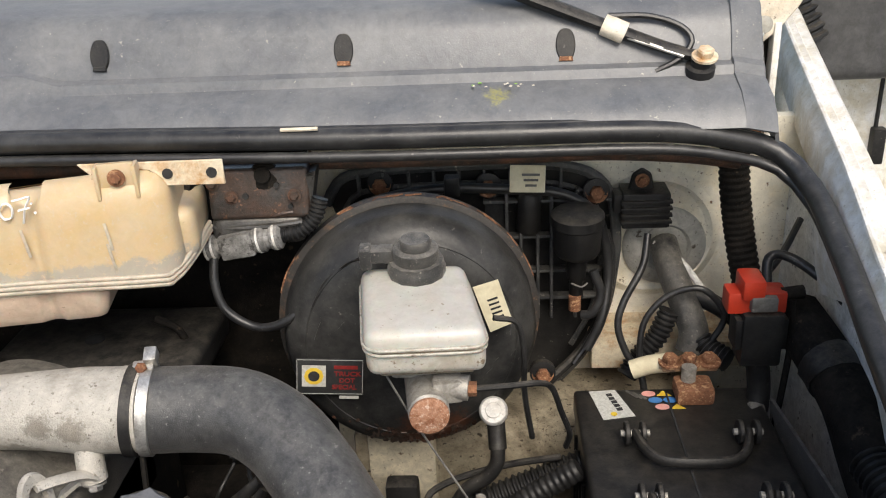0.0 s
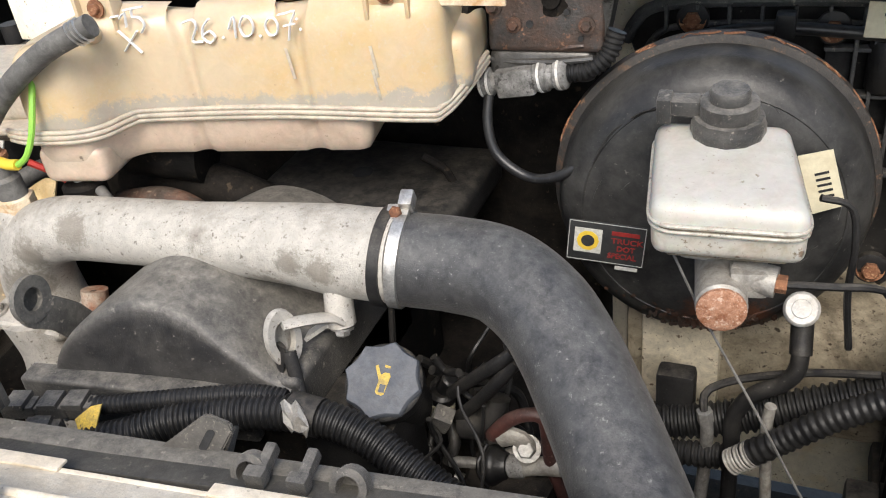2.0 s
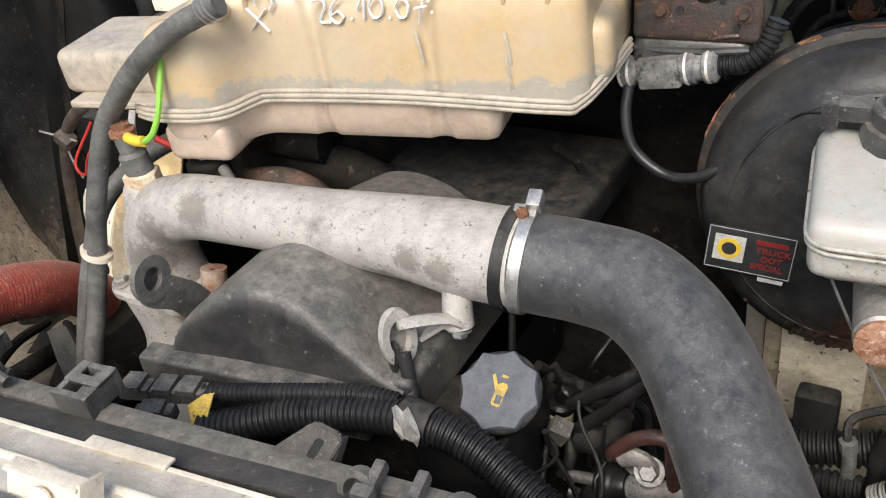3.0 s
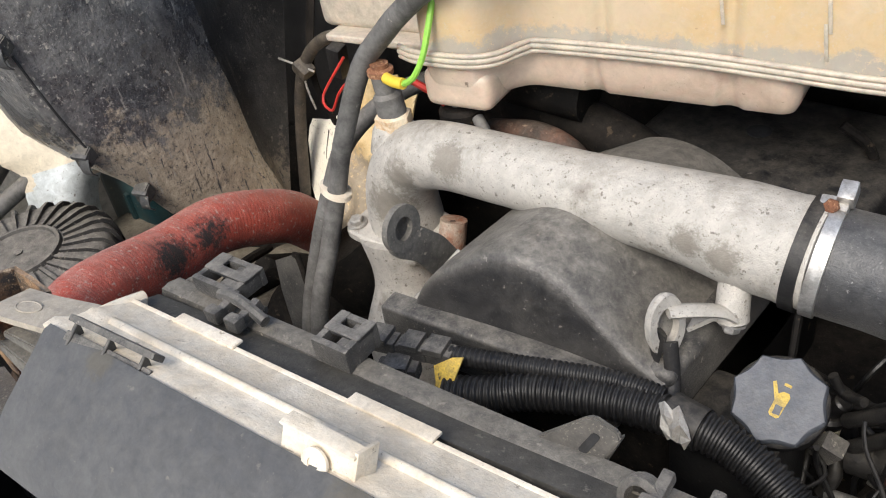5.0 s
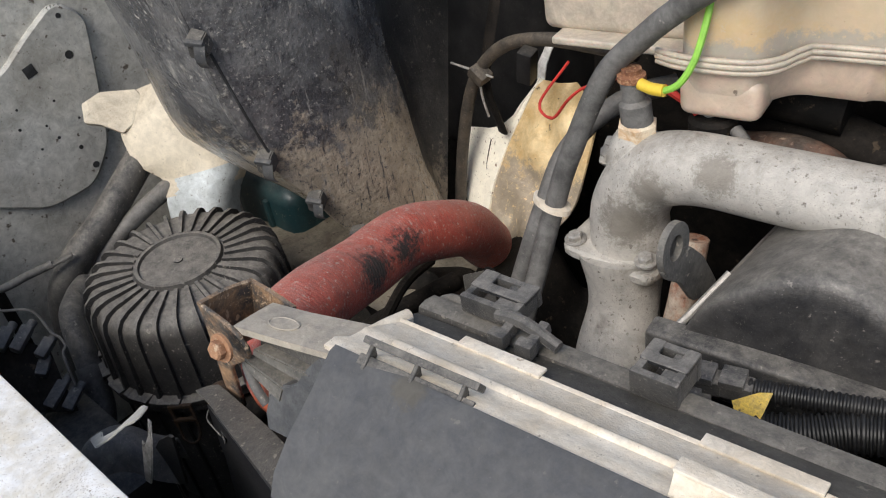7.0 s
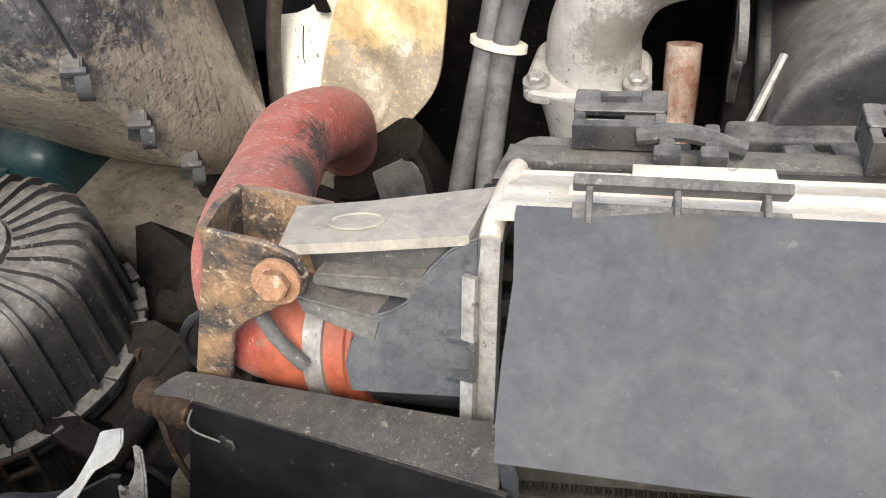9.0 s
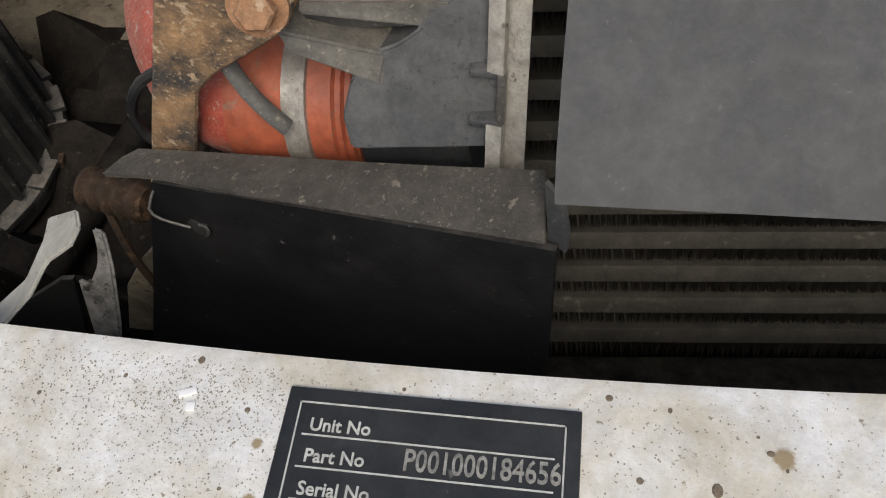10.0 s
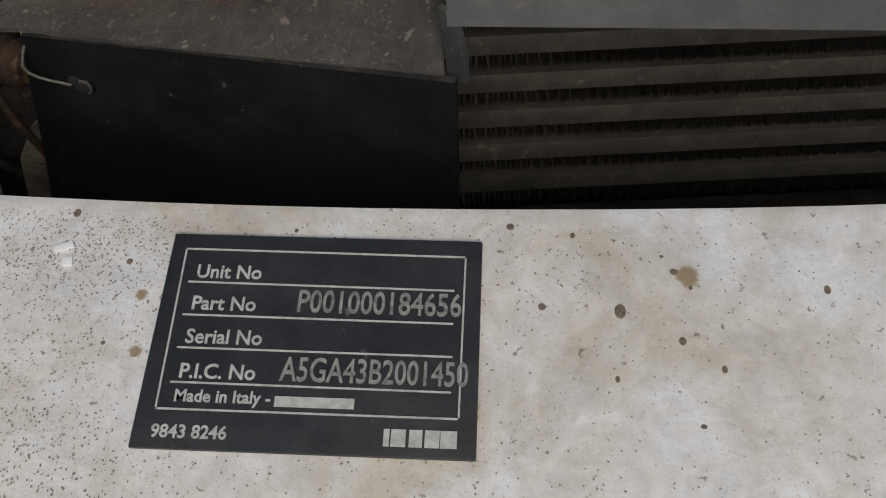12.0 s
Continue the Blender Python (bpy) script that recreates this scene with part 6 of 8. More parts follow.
for glyph in ([(58, 192), (72, 190)], [(73, 194), (84, 186), (81, 207)], [(84, 182), (100, 180), (118, 178)], [(98, 182), (96, 192), (108, 194), (113, 205), (104, 217)], [(64, 212), (80, 230), (95, 248)], [(97, 214), (81, 229), (66, 244)],
              [(178, 205), (196, 201), (200, 211), (188, 233), (206, 235)], [(224, 201), (211, 213), (207, 229), (218, 237), (228, 228), (221, 219), (210, 224)], [(240, 228), (242, 231)], [(253, 217), (265, 200), (262, 231)],
              [(281, 200), (272, 214), (277, 229), (290, 226), (295, 211), (289, 200), (281, 200)], [(302, 228), (304, 231)], [(322, 204), (314, 215), (319, 229), (331, 227), (335, 213), (330, 204), (322, 204)],
              [(338, 200), (352, 198), (366, 196), (355, 215), (348, 238)], [(344, 217), (354, 215), (363, 214)], [(366, 206), (368, 208)], [(369, 221), (371, 224)]):
    pen(*[(-0.0145 + (u - 195) * 0.000585, 1.1494 - (v - 215) * 0.00062) for u, v in glyph])

beam = thing("tank_support_rail", (-0.45, 0.875, 1.15), "flaking cream painted steel strip with rust", "rail")
part("strip", slab([(-0.385, 1.177), (-0.236, 1.178), (-0.236, 1.152), (-0.36, 1.152)], 0.003, Matrix.Translation((0, 0.876, 0)) @ Matrix(((1, 0, 0, 0), (0, 0, -1, 0), (0, 1, 0, 0), (0, 0, 0, 1))), 0.0006), M_rustcream, beam)
for x in (-0.293, -0.248):
    part("hole", rod((x, 0.8758, 1.165), (x, 0.8745, 1.165), 0.0055, seg=12), M_ink, beam)
part("bracket_plate", box((-0.83, 0.90, 1.098), (-0.735, 0.904, 1.165), 0.001), M_cream, beam, "cream painted plate behind the tank")
part("left_strip", slab([(-0.640, 1.184), (-0.566, 1.182), (-0.570, 1.158), (-0.60, 1.156), (-0.622, 1.160)], 0.003, Matrix.Translation((0, 0.876, 0)) @ Matrix(((1, 0, 0, 0), (0, 0, -1, 0), (0, 1, 0, 0), (0, 0, 0, 1))), 0.0006), M_rustcream, beam)

# ---- wiper motor ----
motor = thing("wiper_motor", (-0.24, 1.0, 1.0), "rusty brown and grey wiper motor with a plug", "motor")
part("gearbox", rbox((0.112, 0.046, 0.058), Matrix.Translation((-0.2285, 0.981, 1.106)) @ pose(0, 0, 0, -8, 1, 4), 0.006, 3), M_gearcase, motor)
part("lower_case", rbox((0.106, 0.050, 0.036), Matrix.Translation((-0.2335, 0.979, 1.064)) @ pose(0, 0, 0, -8, 1, 4), 0.014, 4), M_casegrey, motor, "dull grey gear housing")
part("rolled_lip", tube([(-0.287, 0.957, 1.0715), (-0.26, 0.955, 1.0705), (-0.22, 0.955, 1.0715), (-0.181, 0.957, 1.0750)], 0.0036, 8), M_casegrey, motor)
part("side_arm", prism([(-0.176, 0.965, 1.128), (-0.162, 0.965, 1.132), (-0.172, 0.965, 1.085), (-0.180, 0.965, 1.082)], (0, 0.03, 0)), M_casegrey, motor)
for x, z in ((-0.257, 1.107), (-0.186, 1.1075), (-0.276, 1.124)):
    bolt(motor, (x, 0.9555, z), (0, -1, 0.16), 0.0052, M_rustdark)
for x, z, r in ((-0.2415, 1.1074, 0.0036), (-0.1925, 1.094, 0.0028), (-0.205, 1.1195, 0.003)):
    part("hole", rod((x, 0.9585, z), (x, 0.9552, z + 0.0005), r, seg=12), M_ink, motor)
for a, b in (((-0.283, 1.089), (-0.262, 1.086)), ((-0.212, 1.083), (-0.19, 1.087))):
    part("pressed_ridge", tube([(a[0], 0.9578, a[1]), ((a[0] + b[0]) / 2, 0.9568, (a[1] + b[1]) / 2 + 0.001), (b[0], 0.9578, b[1])], 0.0022, 6, 0.004), M_gearcase, motor)
part("motor_can", rod((-0.296, 0.975, 1.095), (-0.372, 0.98, 1.09), 0.036, seg=26, bev=0.006), M_dark, motor)
part("can_rim", lathe([(0.036, 0), (0.041, 0.001), (0.041, 0.007), (0.036, 0.008)], Matrix.Translation((-0.298, 0.975, 1.095)) @ frame_of((-1, 0, 0)), 26), M_dark, motor)
part("top_lug", lathe([(0, 0), (0.016, 0), (0.016, 0.012), (0.009, 0.014), (0.009, 0.02), (0, 0.02)], Matrix.Translation((-0.22, 0.975, 1.125)) @ pose(0, 0, 0, 70, 0, 0), 16), M_dark, motor)
plug = thing("cable_plug", (-0.25, 0.955, 1.04), "grey plastic cable plug with a corrugated tail", "plug")
C0, C1 = Vector((-0.297, 0.955, 1.046)), Vector((-0.205, 0.955, 1.06))
cd = (C1 - C0).normalized()
pm = Matrix.Translation(C0) @ frame_of(cd)
part("plug_body", merge(lathe([(0.009, 0), (0.0140, 0.002), (0.0140, 0.014), (0.011, 0.016), (0.011, 0.022)], pm, 16), rbox((0.030, 0.028, 0.040), pm @ Matrix.Translation((0, 0, 0.041)), 0.004), lathe([(0.0145, 0.060), (0.0155, 0.064), (0.0155, 0.072), (0.0125, 0.074), (0.0125, 0.079), (0.015, 0.081), (0.015, 0.090), (0.011, 0.093)], pm, 16)), M_palegrey, plug)
for h, r in ((0.004, 0.0146), (0.012, 0.0146), (0.066, 0.0161), (0.085, 0.0156)):
    part("pale_band", lathe([(r - 0.002, h - 0.0016), (r, h - 0.0012), (r, h + 0.0012), (r - 0.002, h + 0.0016)], pm, 18), M_whitemetal, plug, "scuffed pale ring")
for u, v, w in ((0.0155, 0.033, 0.006), (0.0155, 0.045, 0.004), (0.0155, 0.053, 0.005)):
    part("key_rib", rbox((0.002, 0.02, w), pm @ Matrix.Translation((u, 0, v)), 0.0006), M_whitemetal, plug)
part("latch", rbox((0.012, 0.006, 0.026), pm @ Matrix.Translation((0.013, -0.002, 0.046)), 0.0015), M_alu, plug)
part("corrugated_tail", tube([(-0.205, 0.955, 1.06), (-0.186, 0.956, 1.064), (-0.168, 0.96, 1.078), (-0.16, 0.965, 1.10)], 0.0095, 14, pitch=0.005), M_loom, plug)
part("boot", tube([(-0.336, 0.97, 1.072), (-0.315, 0.962, 1.055), (-0.298, 0.955, 1.047)], 0.0085, 12, pitch=0.006), M_loom, plug)
part("cable", tube([(-0.286, 0.95, 1.04), (-0.286, 0.938, 1.01), (-0.276, 0.93, 0.98), (-0.244, 0.925, 0.96), (-0.21, 0.92, 0.966), (-0.175, 0.925, 0.99)], 0.0052, 10), M_seal, plug)

# ---- brake servo, master cylinder and reservoir ----
servo = thing("brake_servo", (-0.06, 1.0, 0.75), "large round black enamelled brake servo with rusty rim", "brake servo")
BA = Vector((0.11, -0.99, 0.06)).normalized()
BC = Vector((-0.064, 0.925, 0.938))
sm = Matrix.Translation(BC) @ frame_of(BA)
R = 0.147
part("front_shell", lathe([(0, 0.016), (0.05, 0.015), (0.10, 0.010), (R - 0.022, 0.004), (R - 0.006, -0.008), (R, -0.024), (R + 0.002, -0.052), (R + 0.004, -0.056)], sm, 96), M_boost, servo)
part("crimped_rim", lathe([(R + 0.003, -0.050), (R + 0.009, -0.053), (R + 0.010, -0.066), (R + 0.004, -0.070)], sm, 96), M_rim, servo, "rust-eaten crimped rim")
random.seed(31)
for k in range(16):
    a = radians(random.uniform(15, 165))
    p = [sm @ Vector(((R + 0.0095) * math.cos(a + q), (R + 0.0095) * math.sin(a + q), -0.054 - random.uniform(0, 0.008))) for q in (0, 0.04, 0.08, 0.12)]
    part("lifted_paint", tube(p, random.uniform(0.0010, 0.0022), 6, 0.004, flat=0.5), M_rust, servo, "rust-lifted paint edge")
random.seed(32)
for k in range(22):
    r, a, w = random.uniform(0.05, R - 0.03), radians(random.uniform(-40, 200)), random.uniform(0.05, 0.22)
    p = [sm @ Vector(((r + 0.004 * q) * math.cos(a + w * q), (r + 0.004 * q) * math.sin(a + w * q), 0.0155 - 0.0055 * max(0.0, (r - 0.05) / 0.05) ** 1.05 if r < 0.10 else 0.0105 - 0.26 * (r - 0.10))) for q in (0, 0.5, 1)]
    part("scratch", tube(p, 0.0005, 4, 0.006, flat=0.3), M_greyplastic, servo, "pale scuff in the enamel")
part("rear_shell", lathe([(R + 0.004, -0.066), (R - 0.02, -0.10), (0.06, -0.13), (0.06, -0.22)], sm, 64), M_boost, servo)
part("face_bead", lathe([(R - 0.030, 0.004), (R - 0.027, 0.0062), (R - 0.024, 0.004)], sm, 96), M_boost, servo)
flakes = bmesh.new()
random.seed(11)
for k in range(340):
    a = radians(random.gauss(-88, 15))
    r = R - 0.012 - abs(random.gauss(0, 0.026))
    size = random.uniform(0.0008, 0.0035) * (1.0 if r > R - 0.045 else 0.6)
    hgt = -0.0015 if r > R - 0.014 else 0.0045 + (R - 0.022 - r) * 0.085
    c = Vector((r * math.cos(a), r * math.sin(a), hgt + 0.0012))
    ring = [flakes.verts.new(sm @ (c + Vector((size * random.uniform(0.5, 1.2) * math.cos(q), size * random.uniform(0.5, 1.2) * math.sin(q), 0)))) for q in [2 * math.pi * i / 7 for i in range(7)]]
    flakes.faces.new(ring)
bmesh.ops.solidify(flakes, geom=flakes.faces[:], thickness=0.0006)
tagged(part("rust_scale", flakes, M_rustdark, servo), kind="stuff")

cyl = thing("master_cylinder", (-0.04, 0.85, 0.9), "grey cast brake master cylinder with a rust-pitted end", "master cylinder")
E0, E1 = Vector((-0.056, 0.915, 0.946)), Vector((-0.034, 0.757, 0.952))
part("barrel", rod(E0, E1, 0.0205, seg=28, bev=0.004), M_alu, cyl)
part("end_plug", lathe([(0, 0), (0.0195, 0), (0.0195, 0.003), (0.016, 0.0045), (0, 0.004)], Matrix.Translation(E1) @ frame_of(E1 - E0), 28), M_pinkrust, cyl, "pink-brown rust-pitted end face")
part("side_port", merge(rod((-0.03, 0.79, 0.965), (0.004, 0.786, 0.963), 0.013, seg=16), rbox((0.03, 0.03, 0.024), pose(-0.018, 0.79, 0.963, 0, 0, 8), 0.004)), M_alu, cyl)
part("pipe_nut", lathe([(0, 0), (0.0075, 0), (0.0075, 0.009), (0, 0.009)], Matrix.Translation((0.003, 0.786, 0.962)) @ frame_of((1, 0, -0.02)), 6), M_rust, cyl)
part("neck_block", box((-0.075, 0.80, 0.965), (-0.012, 0.87, 1.005), 0.006), M_alu, cyl)
part("brake_pipe", tube([(0.01, 0.786, 0.962), (0.045, 0.79, 0.962), (0.075, 0.80, 0.958), (0.088, 0.81, 0.945), (0.098, 0.82, 0.91), (0.108, 0.83, 0.875), (0.105, 0.84, 0.85)], 0.0033, 8), M_black, cyl)
part("brake_pipe", tube([(0.03, 0.87, 0.995), (0.055, 0.875, 0.985), (0.062, 0.87, 0.95), (0.062, 0.87, 0.90), (0.07, 0.87, 0.84)], 0.0033, 8), M_black, cyl)

resv = thing("fluid_reservoir", (-0.04, 0.84, 1.0), "white plastic brake fluid reservoir with a black cap", "reservoir")
VX = Vector((1.0, 0.05, 0.0)).normalized()
VY = Vector((-0.05, 0.997, 0.078))
VY = (VY - VX * VX.dot(VY)).normalized()
VZ = VX.cross(VY)
VM = Matrix((VX, VY, VZ)).transposed().to_4x4()
VM.translation = Vector((-0.033, 0.757, 1.043))


def tapered(size, centre, bev):
    """A rounded box that narrows and leans to the side towards its back."""
    bm = rbox(size, Matrix.Translation(centre), bev, 5)
    for v in bm.verts:
        t = v.co.y / 0.128
        v.co.x = v.co.x * (1.0 - 0.06 * t) - 0.0146 * t
    bmesh.ops.transform(bm, matrix=VM, verts=bm.verts)
    return bm


def rim_plate(w, d, h, top, r):
    """A thin plate with well rounded corners, narrowed like the shells."""
    bm = slab(rounded([(-w / 2, 0.064 - d / 2), (w / 2, 0.064 - d / 2), (w / 2, 0.064 + d / 2), (-w / 2, 0.064 + d / 2)], r, 6), h, Matrix.Translation((0, 0, top)), h * 0.3)
    for v in bm.verts:
        t = v.co.y / 0.128
        v.co.x = v.co.x * (1.0 - 0.06 * t) - 0.0146 * t
    bmesh.ops.transform(bm, matrix=VM, verts=bm.verts)
    return bm


part("upper_shell", tapered((0.118, 0.132, 0.036), (0, 0.065, -0.018), 0.0165), M_resv, resv)
part("lower_shell", tapered((0.115, 0.128, 0.036), (0, 0.064, -0.032), 0.013), M_resvlow, resv, "brown-stained lower shell")
part("welded_lip", rim_plate(0.1225, 0.1365, 0.0034, -0.0155, 0.022), M_resvlip, resv, "grime-lined welded lip")
part("welded_lip", rim_plate(0.1215, 0.1355, 0.0030, -0.0212, 0.022), M_resvlip, resv)
part("grime_line", rim_plate(0.1195, 0.1335, 0.0026, -0.0187, 0.022), M_dirtycream, resv)
part("bottom_stain", tapered((0.092, 0.10, 0.012), (0, 0.06, -0.050), 0.004), M_dirtycream, resv)
km = VM @ Matrix.Translation((-0.009, 0.113, -0.002)) @ Matrix.Diagonal((1, 1, 0.88, 1))
part("cap", merge(lathe([(0.0, 0), (0.029, 0), (0.0302, 0.002), (0.0302, 0.012), (0.0285, 0.015), (0.0285, 0.020), (0.0, 0.020)], km, 12), lathe([(0.0225, 0.018), (0.0235, 0.021), (0.0235, 0.034), (0.021, 0.036), (0.0165, 0.036), (0.0165, 0.044), (0.0145, 0.047), (0, 0.047)], km, 32)), M_dustblack, resv, "dusty black screw cap")
part("float_plug", merge(rbox((0.026, 0.018, 0.016), km @ Matrix.Translation((-0.036, 0.004, 0.026)), 0.003), rbox((0.012, 0.02, 0.026), km @ Matrix.Translation((-0.052, 0.004, 0.023)), 0.002), rbox((0.02, 0.012, 0.01), km @ Matrix.Translation((-0.022, 0.002, 0.026)), 0.002)), M_dustblack, resv)
part("wire", tube([tuple(km @ Vector((-0.058, 0.004, 0.020))), (-0.13, 0.915, 1.04), (-0.155, 0.915, 1.02), (-0.172, 0.91, 0.99)], 0.0012, 6), M_black, resv)

tag = thing("paper_label", (0.05, 0.93, 0.96), "cream paper label stuck to the brake servo", "label")
L0, L1, L2, L3 = [Vector(p) for p in ((0.008, 0.921, 1.006), (0.036, 0.921, 1.015), (0.052, 0.919, 0.962), (0.026, 0.919, 0.950))]
part("paper", sheet([[L0, L1], [L0.lerp(L3, 0.5) + Vector((0, -0.001, 0)), L1.lerp(L2, 0.5) + Vector((0, -0.001, 0))], [L3, L2]], 0.001), M_paper, tag)
for k, t in enumerate((0.35, 0.45, 0.55, 0.65, 0.75)):
    p = L0.lerp(L3, t) * 0.45 + L1.lerp(L2, t) * 0.55
    part("printed_bar", rbox((0.012, 0.0006, 0.0022), Matrix.Translation(p + Vector((0, -0.0022, 0))) @ pose(0, 0, 0, 0, -20, 0), 0), M_ink, tag)

sticker = thing("servo_sticker", (-0.15, 0.92, 0.9), "black rectangular sticker with a yellow gear symbol and red bars", "sticker")
S0 = Vector((-0.1575, 0.8965, 0.9085))
st = Matrix.Translation(S0) @ frame_of(BA) @ pose(0, 0, 0, 0, 0, -6)
part("sheet", rbox((0.076, 0.046, 0.0006), st, 0.0002), M_plate, sticker)
part("white_square", rbox((0.027, 0.027, 0.0004), st @ Matrix.Translation((-0.018, 0.001, 0.0005)), 0), M_print, sticker)
part("yellow_gear", lathe([(0, 0), (0.011, 0), (0.011, 0.0004), (0, 0.0004)], st @ Matrix.Translation((-0.018, 0.001, 0.0007)), 10), M_yellow, sticker)
part("dark_ring", lathe([(0.004, 0), (0.0065, 0), (0.0065, 0.0003), (0.004, 0.0003)], st @ Matrix.Translation((-0.018, 0.001, 0.0011)), 20), M_ink, sticker)
part("red_bar", rbox((0.027, 0.0045, 0.0003), st @ Matrix.Translation((0.018, 0.0125, 0.0006)), 0), M_dimred, sticker)
for k, word in enumerate(("TRUCK", "DOT", "SPECIAL")):
    letters(word, 0.0082, st @ Matrix.Translation((0.018 - (0.0135, 0.0075, 0.0155)[k], 0.0015 - 0.0085 * k, 0.0006)), M_dimred, sticker, "red_text", 0.0001, (1.15, 1.0, 0.95)[k], 0.0002)
part("white_bar", rbox((0.022, 0.004, 0.0003), st @ Matrix.Translation((0.022, -0.026, 0.0003)), 0), M_print, sticker)
part("border", merge(rbox((0.074, 0.0006, 0.0003), st @ Matrix.Translation((0, 0.0215, 0.0005)), 0), rbox((0.074, 0.0006, 0.0003), st @ Matrix.Translation((0, -0.0215, 0.0005)), 0),
     rbox((0.0006, 0.043, 0.0003), st @ Matrix.Translation((0.037, 0, 0.0005)), 0), rbox((0.0006, 0.043, 0.0003), st @ Matrix.Translation((-0.037, 0, 0.0005)), 0)), M_print, sticker)

clutch = thing("clutch_hose", (0.03, 0.88, 0.8), "black clutch hose with a round white end cap", "hose")
part("white_cap", lathe([(0, 0), (0.0155, 0), (0.0165, 0.002), (0.0165, 0.012), (0.014, 0.015), (0.009, 0.015), (0.0085, 0.017), (0, 0.017)], Matrix.Translation((0.027, 0.893, 0.860)) @ frame_of((0.0, -0.75, 0.65)), 28), M_whitemetal, clutch, "off-white round plastic cap")
part("sleeve", tube([(0.029, 0.893, 0.857), (0.030, 0.884, 0.838), (0.031, 0.874, 0.822)], 0.0105, 14), M_black, clutch)
part("hose_body", tube([(0.031, 0.874, 0.824), (0.029, 0.868, 0.806), (0.0168, 0.866, 0.788), (-0.0062, 0.866, 0.771), (-0.0235, 0.866, 0.736), (-0.023, 0.866, 0.69), (-0.022, 0.866, 0.60)], 0.0085, 12), M_black, clutch)

# ---- black ribbed pedal bracket on the bulkhead ----
ped = thing("pedal_bracket", (0.05, 1.14, 0.8), "black ribbed plastic pedal bracket bolted to the bulkhead", "bracket")
PY = 1.128
UP = Matrix(((1, 0, 0, 0), (0, 0, -1, 0), (0, 1, 0, 0), (0, 0, 0, 1)))
outline = [(-0.185, 1.03), (-0.168, 1.06), (-0.13, 1.073), (0.0, 1.078), (0.10, 1.076), (0.155, 1.064), (0.183, 1.035), (0.192, 0.99), (0.192, 0.94), (0.18, 0.86), (0.15, 0.795), (0.10, 0.735), (0.05, 0.72), (-0.10, 0.78)]
part("plate", slab(outline, 0.012, Matrix.Translation((0, PY + 0.012, 0)) @ UP, 0.002), M_black, ped)
rim = [(x, PY - 0.004, z) for x, z in outline[:12]]
part("rim", tube(rim, 0.007, 8, 0.012), M_greyplastic, ped)
part("inner_rim", tube([(x * 0.9 + 0.001, PY - 0.002, (z - 0.9) * 0.86 + 0.9) for x, z in outline[:11]], 0.004, 8, 0.012), M_greyplastic, ped)
for x in span(-0.14, 0.12, 9):
    part("rib", box((x - 0.0018, PY - 0.014, 1.045), (x + 0.0018, PY, 1.074), 0.0008), M_greyplastic, ped)
for x in (0.05, 0.068, 0.09, 0.108, 0.14):
    part("rib", box((x - 0.002, PY - 0.018, 0.86), (x + 0.002, PY, 1.045), 0.0008), M_greyplastic, ped)
for z in (1.03, 0.98, 0.93, 0.89):
    part("rib", box((0.02, PY - 0.016, z - 0.002), (0.185, PY, z + 0.002), 0.0008), M_greyplastic, ped)
part("window", box((0.022, PY - 0.002, 0.985), (0.048, PY + 0.0, 1.028), 0.002), M_ink, ped)
part("window", box((0.112, PY - 0.002, 0.995), (0.165, PY + 0.0, 1.028), 0.002), M_ink, ped)
part("post", lathe([(0.014, 0), (0.017, 0.004), (0.017, 0.05), (0.014, 0.056)], Matrix.Translation((0.079, PY - 0.008, 0.985)), 20), M_black, ped)
for p, mt in (((-0.112, PY - 0.012, 1.058), M_rust), ((0.027, PY - 0.014, 1.052), M_rust), ((0.165, PY - 0.014, 1.040), M_rust), ((0.092, PY - 0.085, 0.815), M_rust)):
    part("boss", lathe([(0.013, 0), (0.017, 0.001), (0.017, 0.01), (0.013, 0.011)], Matrix.Translation((p[0], p[1] + 0.008, p[2])) @ frame_of((0, -1, 0.1)), 20), M_black, ped)
    bolt(ped, p, (0, -1, 0.15), 0.0095, mt, True, "bolt", "rusty hexagon bolt")
part("lower_arm", tube([(0.19, PY - 0.006, 0.93), (0.178, PY - 0.01, 0.87), (0.15, PY - 0.03, 0.82), (0.10, PY - 0.075, 0.795)], 0.007, 8), M_black, ped)
part("edge_pipe", tube([(0.172, PY - 0.03, 1.0), (0.186, PY - 0.03, 0.96), (0.182, PY - 0.035, 0.90), (0.165, PY - 0.04, 0.85), (0.135, PY - 0.055, 0.81)], 0.004, 8), M_seal, ped)
cup = thing("vacuum_cup", (0.135, 1.07, 0.92), "black plastic cup filter with a hose nipple", "filter")
part("cup_body", lathe([(0, 0.052), (0.028, 0.052), (0.033, 0.048), (0.033, 0.036), (0.031, 0.034), (0.029, 0.0), (0.026, -0.006), (0.014, -0.012), (0.012, -0.04), (0.009, -0.044), (0.009, -0.07), (0, -0.07)], Matrix.Translation((0.136, 1.062, 0.985)) @ pose(0, 0, 0, 4, 0, 0), 32), M_black, cup)
part("red_tip", lathe([(0, 0), (0.008, 0), (0.008, 0.02), (0, 0.02)], Matrix.Translation((0.134, 1.06, 0.90)), 12), M_rust, cup)
part("hose", tube([(0.155, 1.05, 0.96), (0.165, 1.045, 0.93), (0.155, 1.04, 0.905), (0.142, 1.045, 0.90)], 0.006, 10), M_seal, cup)
part("bleed_ring", tube([(0.128, 1.045, 0.945), (0.140, 1.04, 0.942), (0.148, 1.045, 0.945)], 0.0012, 6), M_greyhose, cup)
vac = thing("vacuum_pipe", (0.0, 1.1, 1.03), "black vacuum hose running along the bracket", "hose")
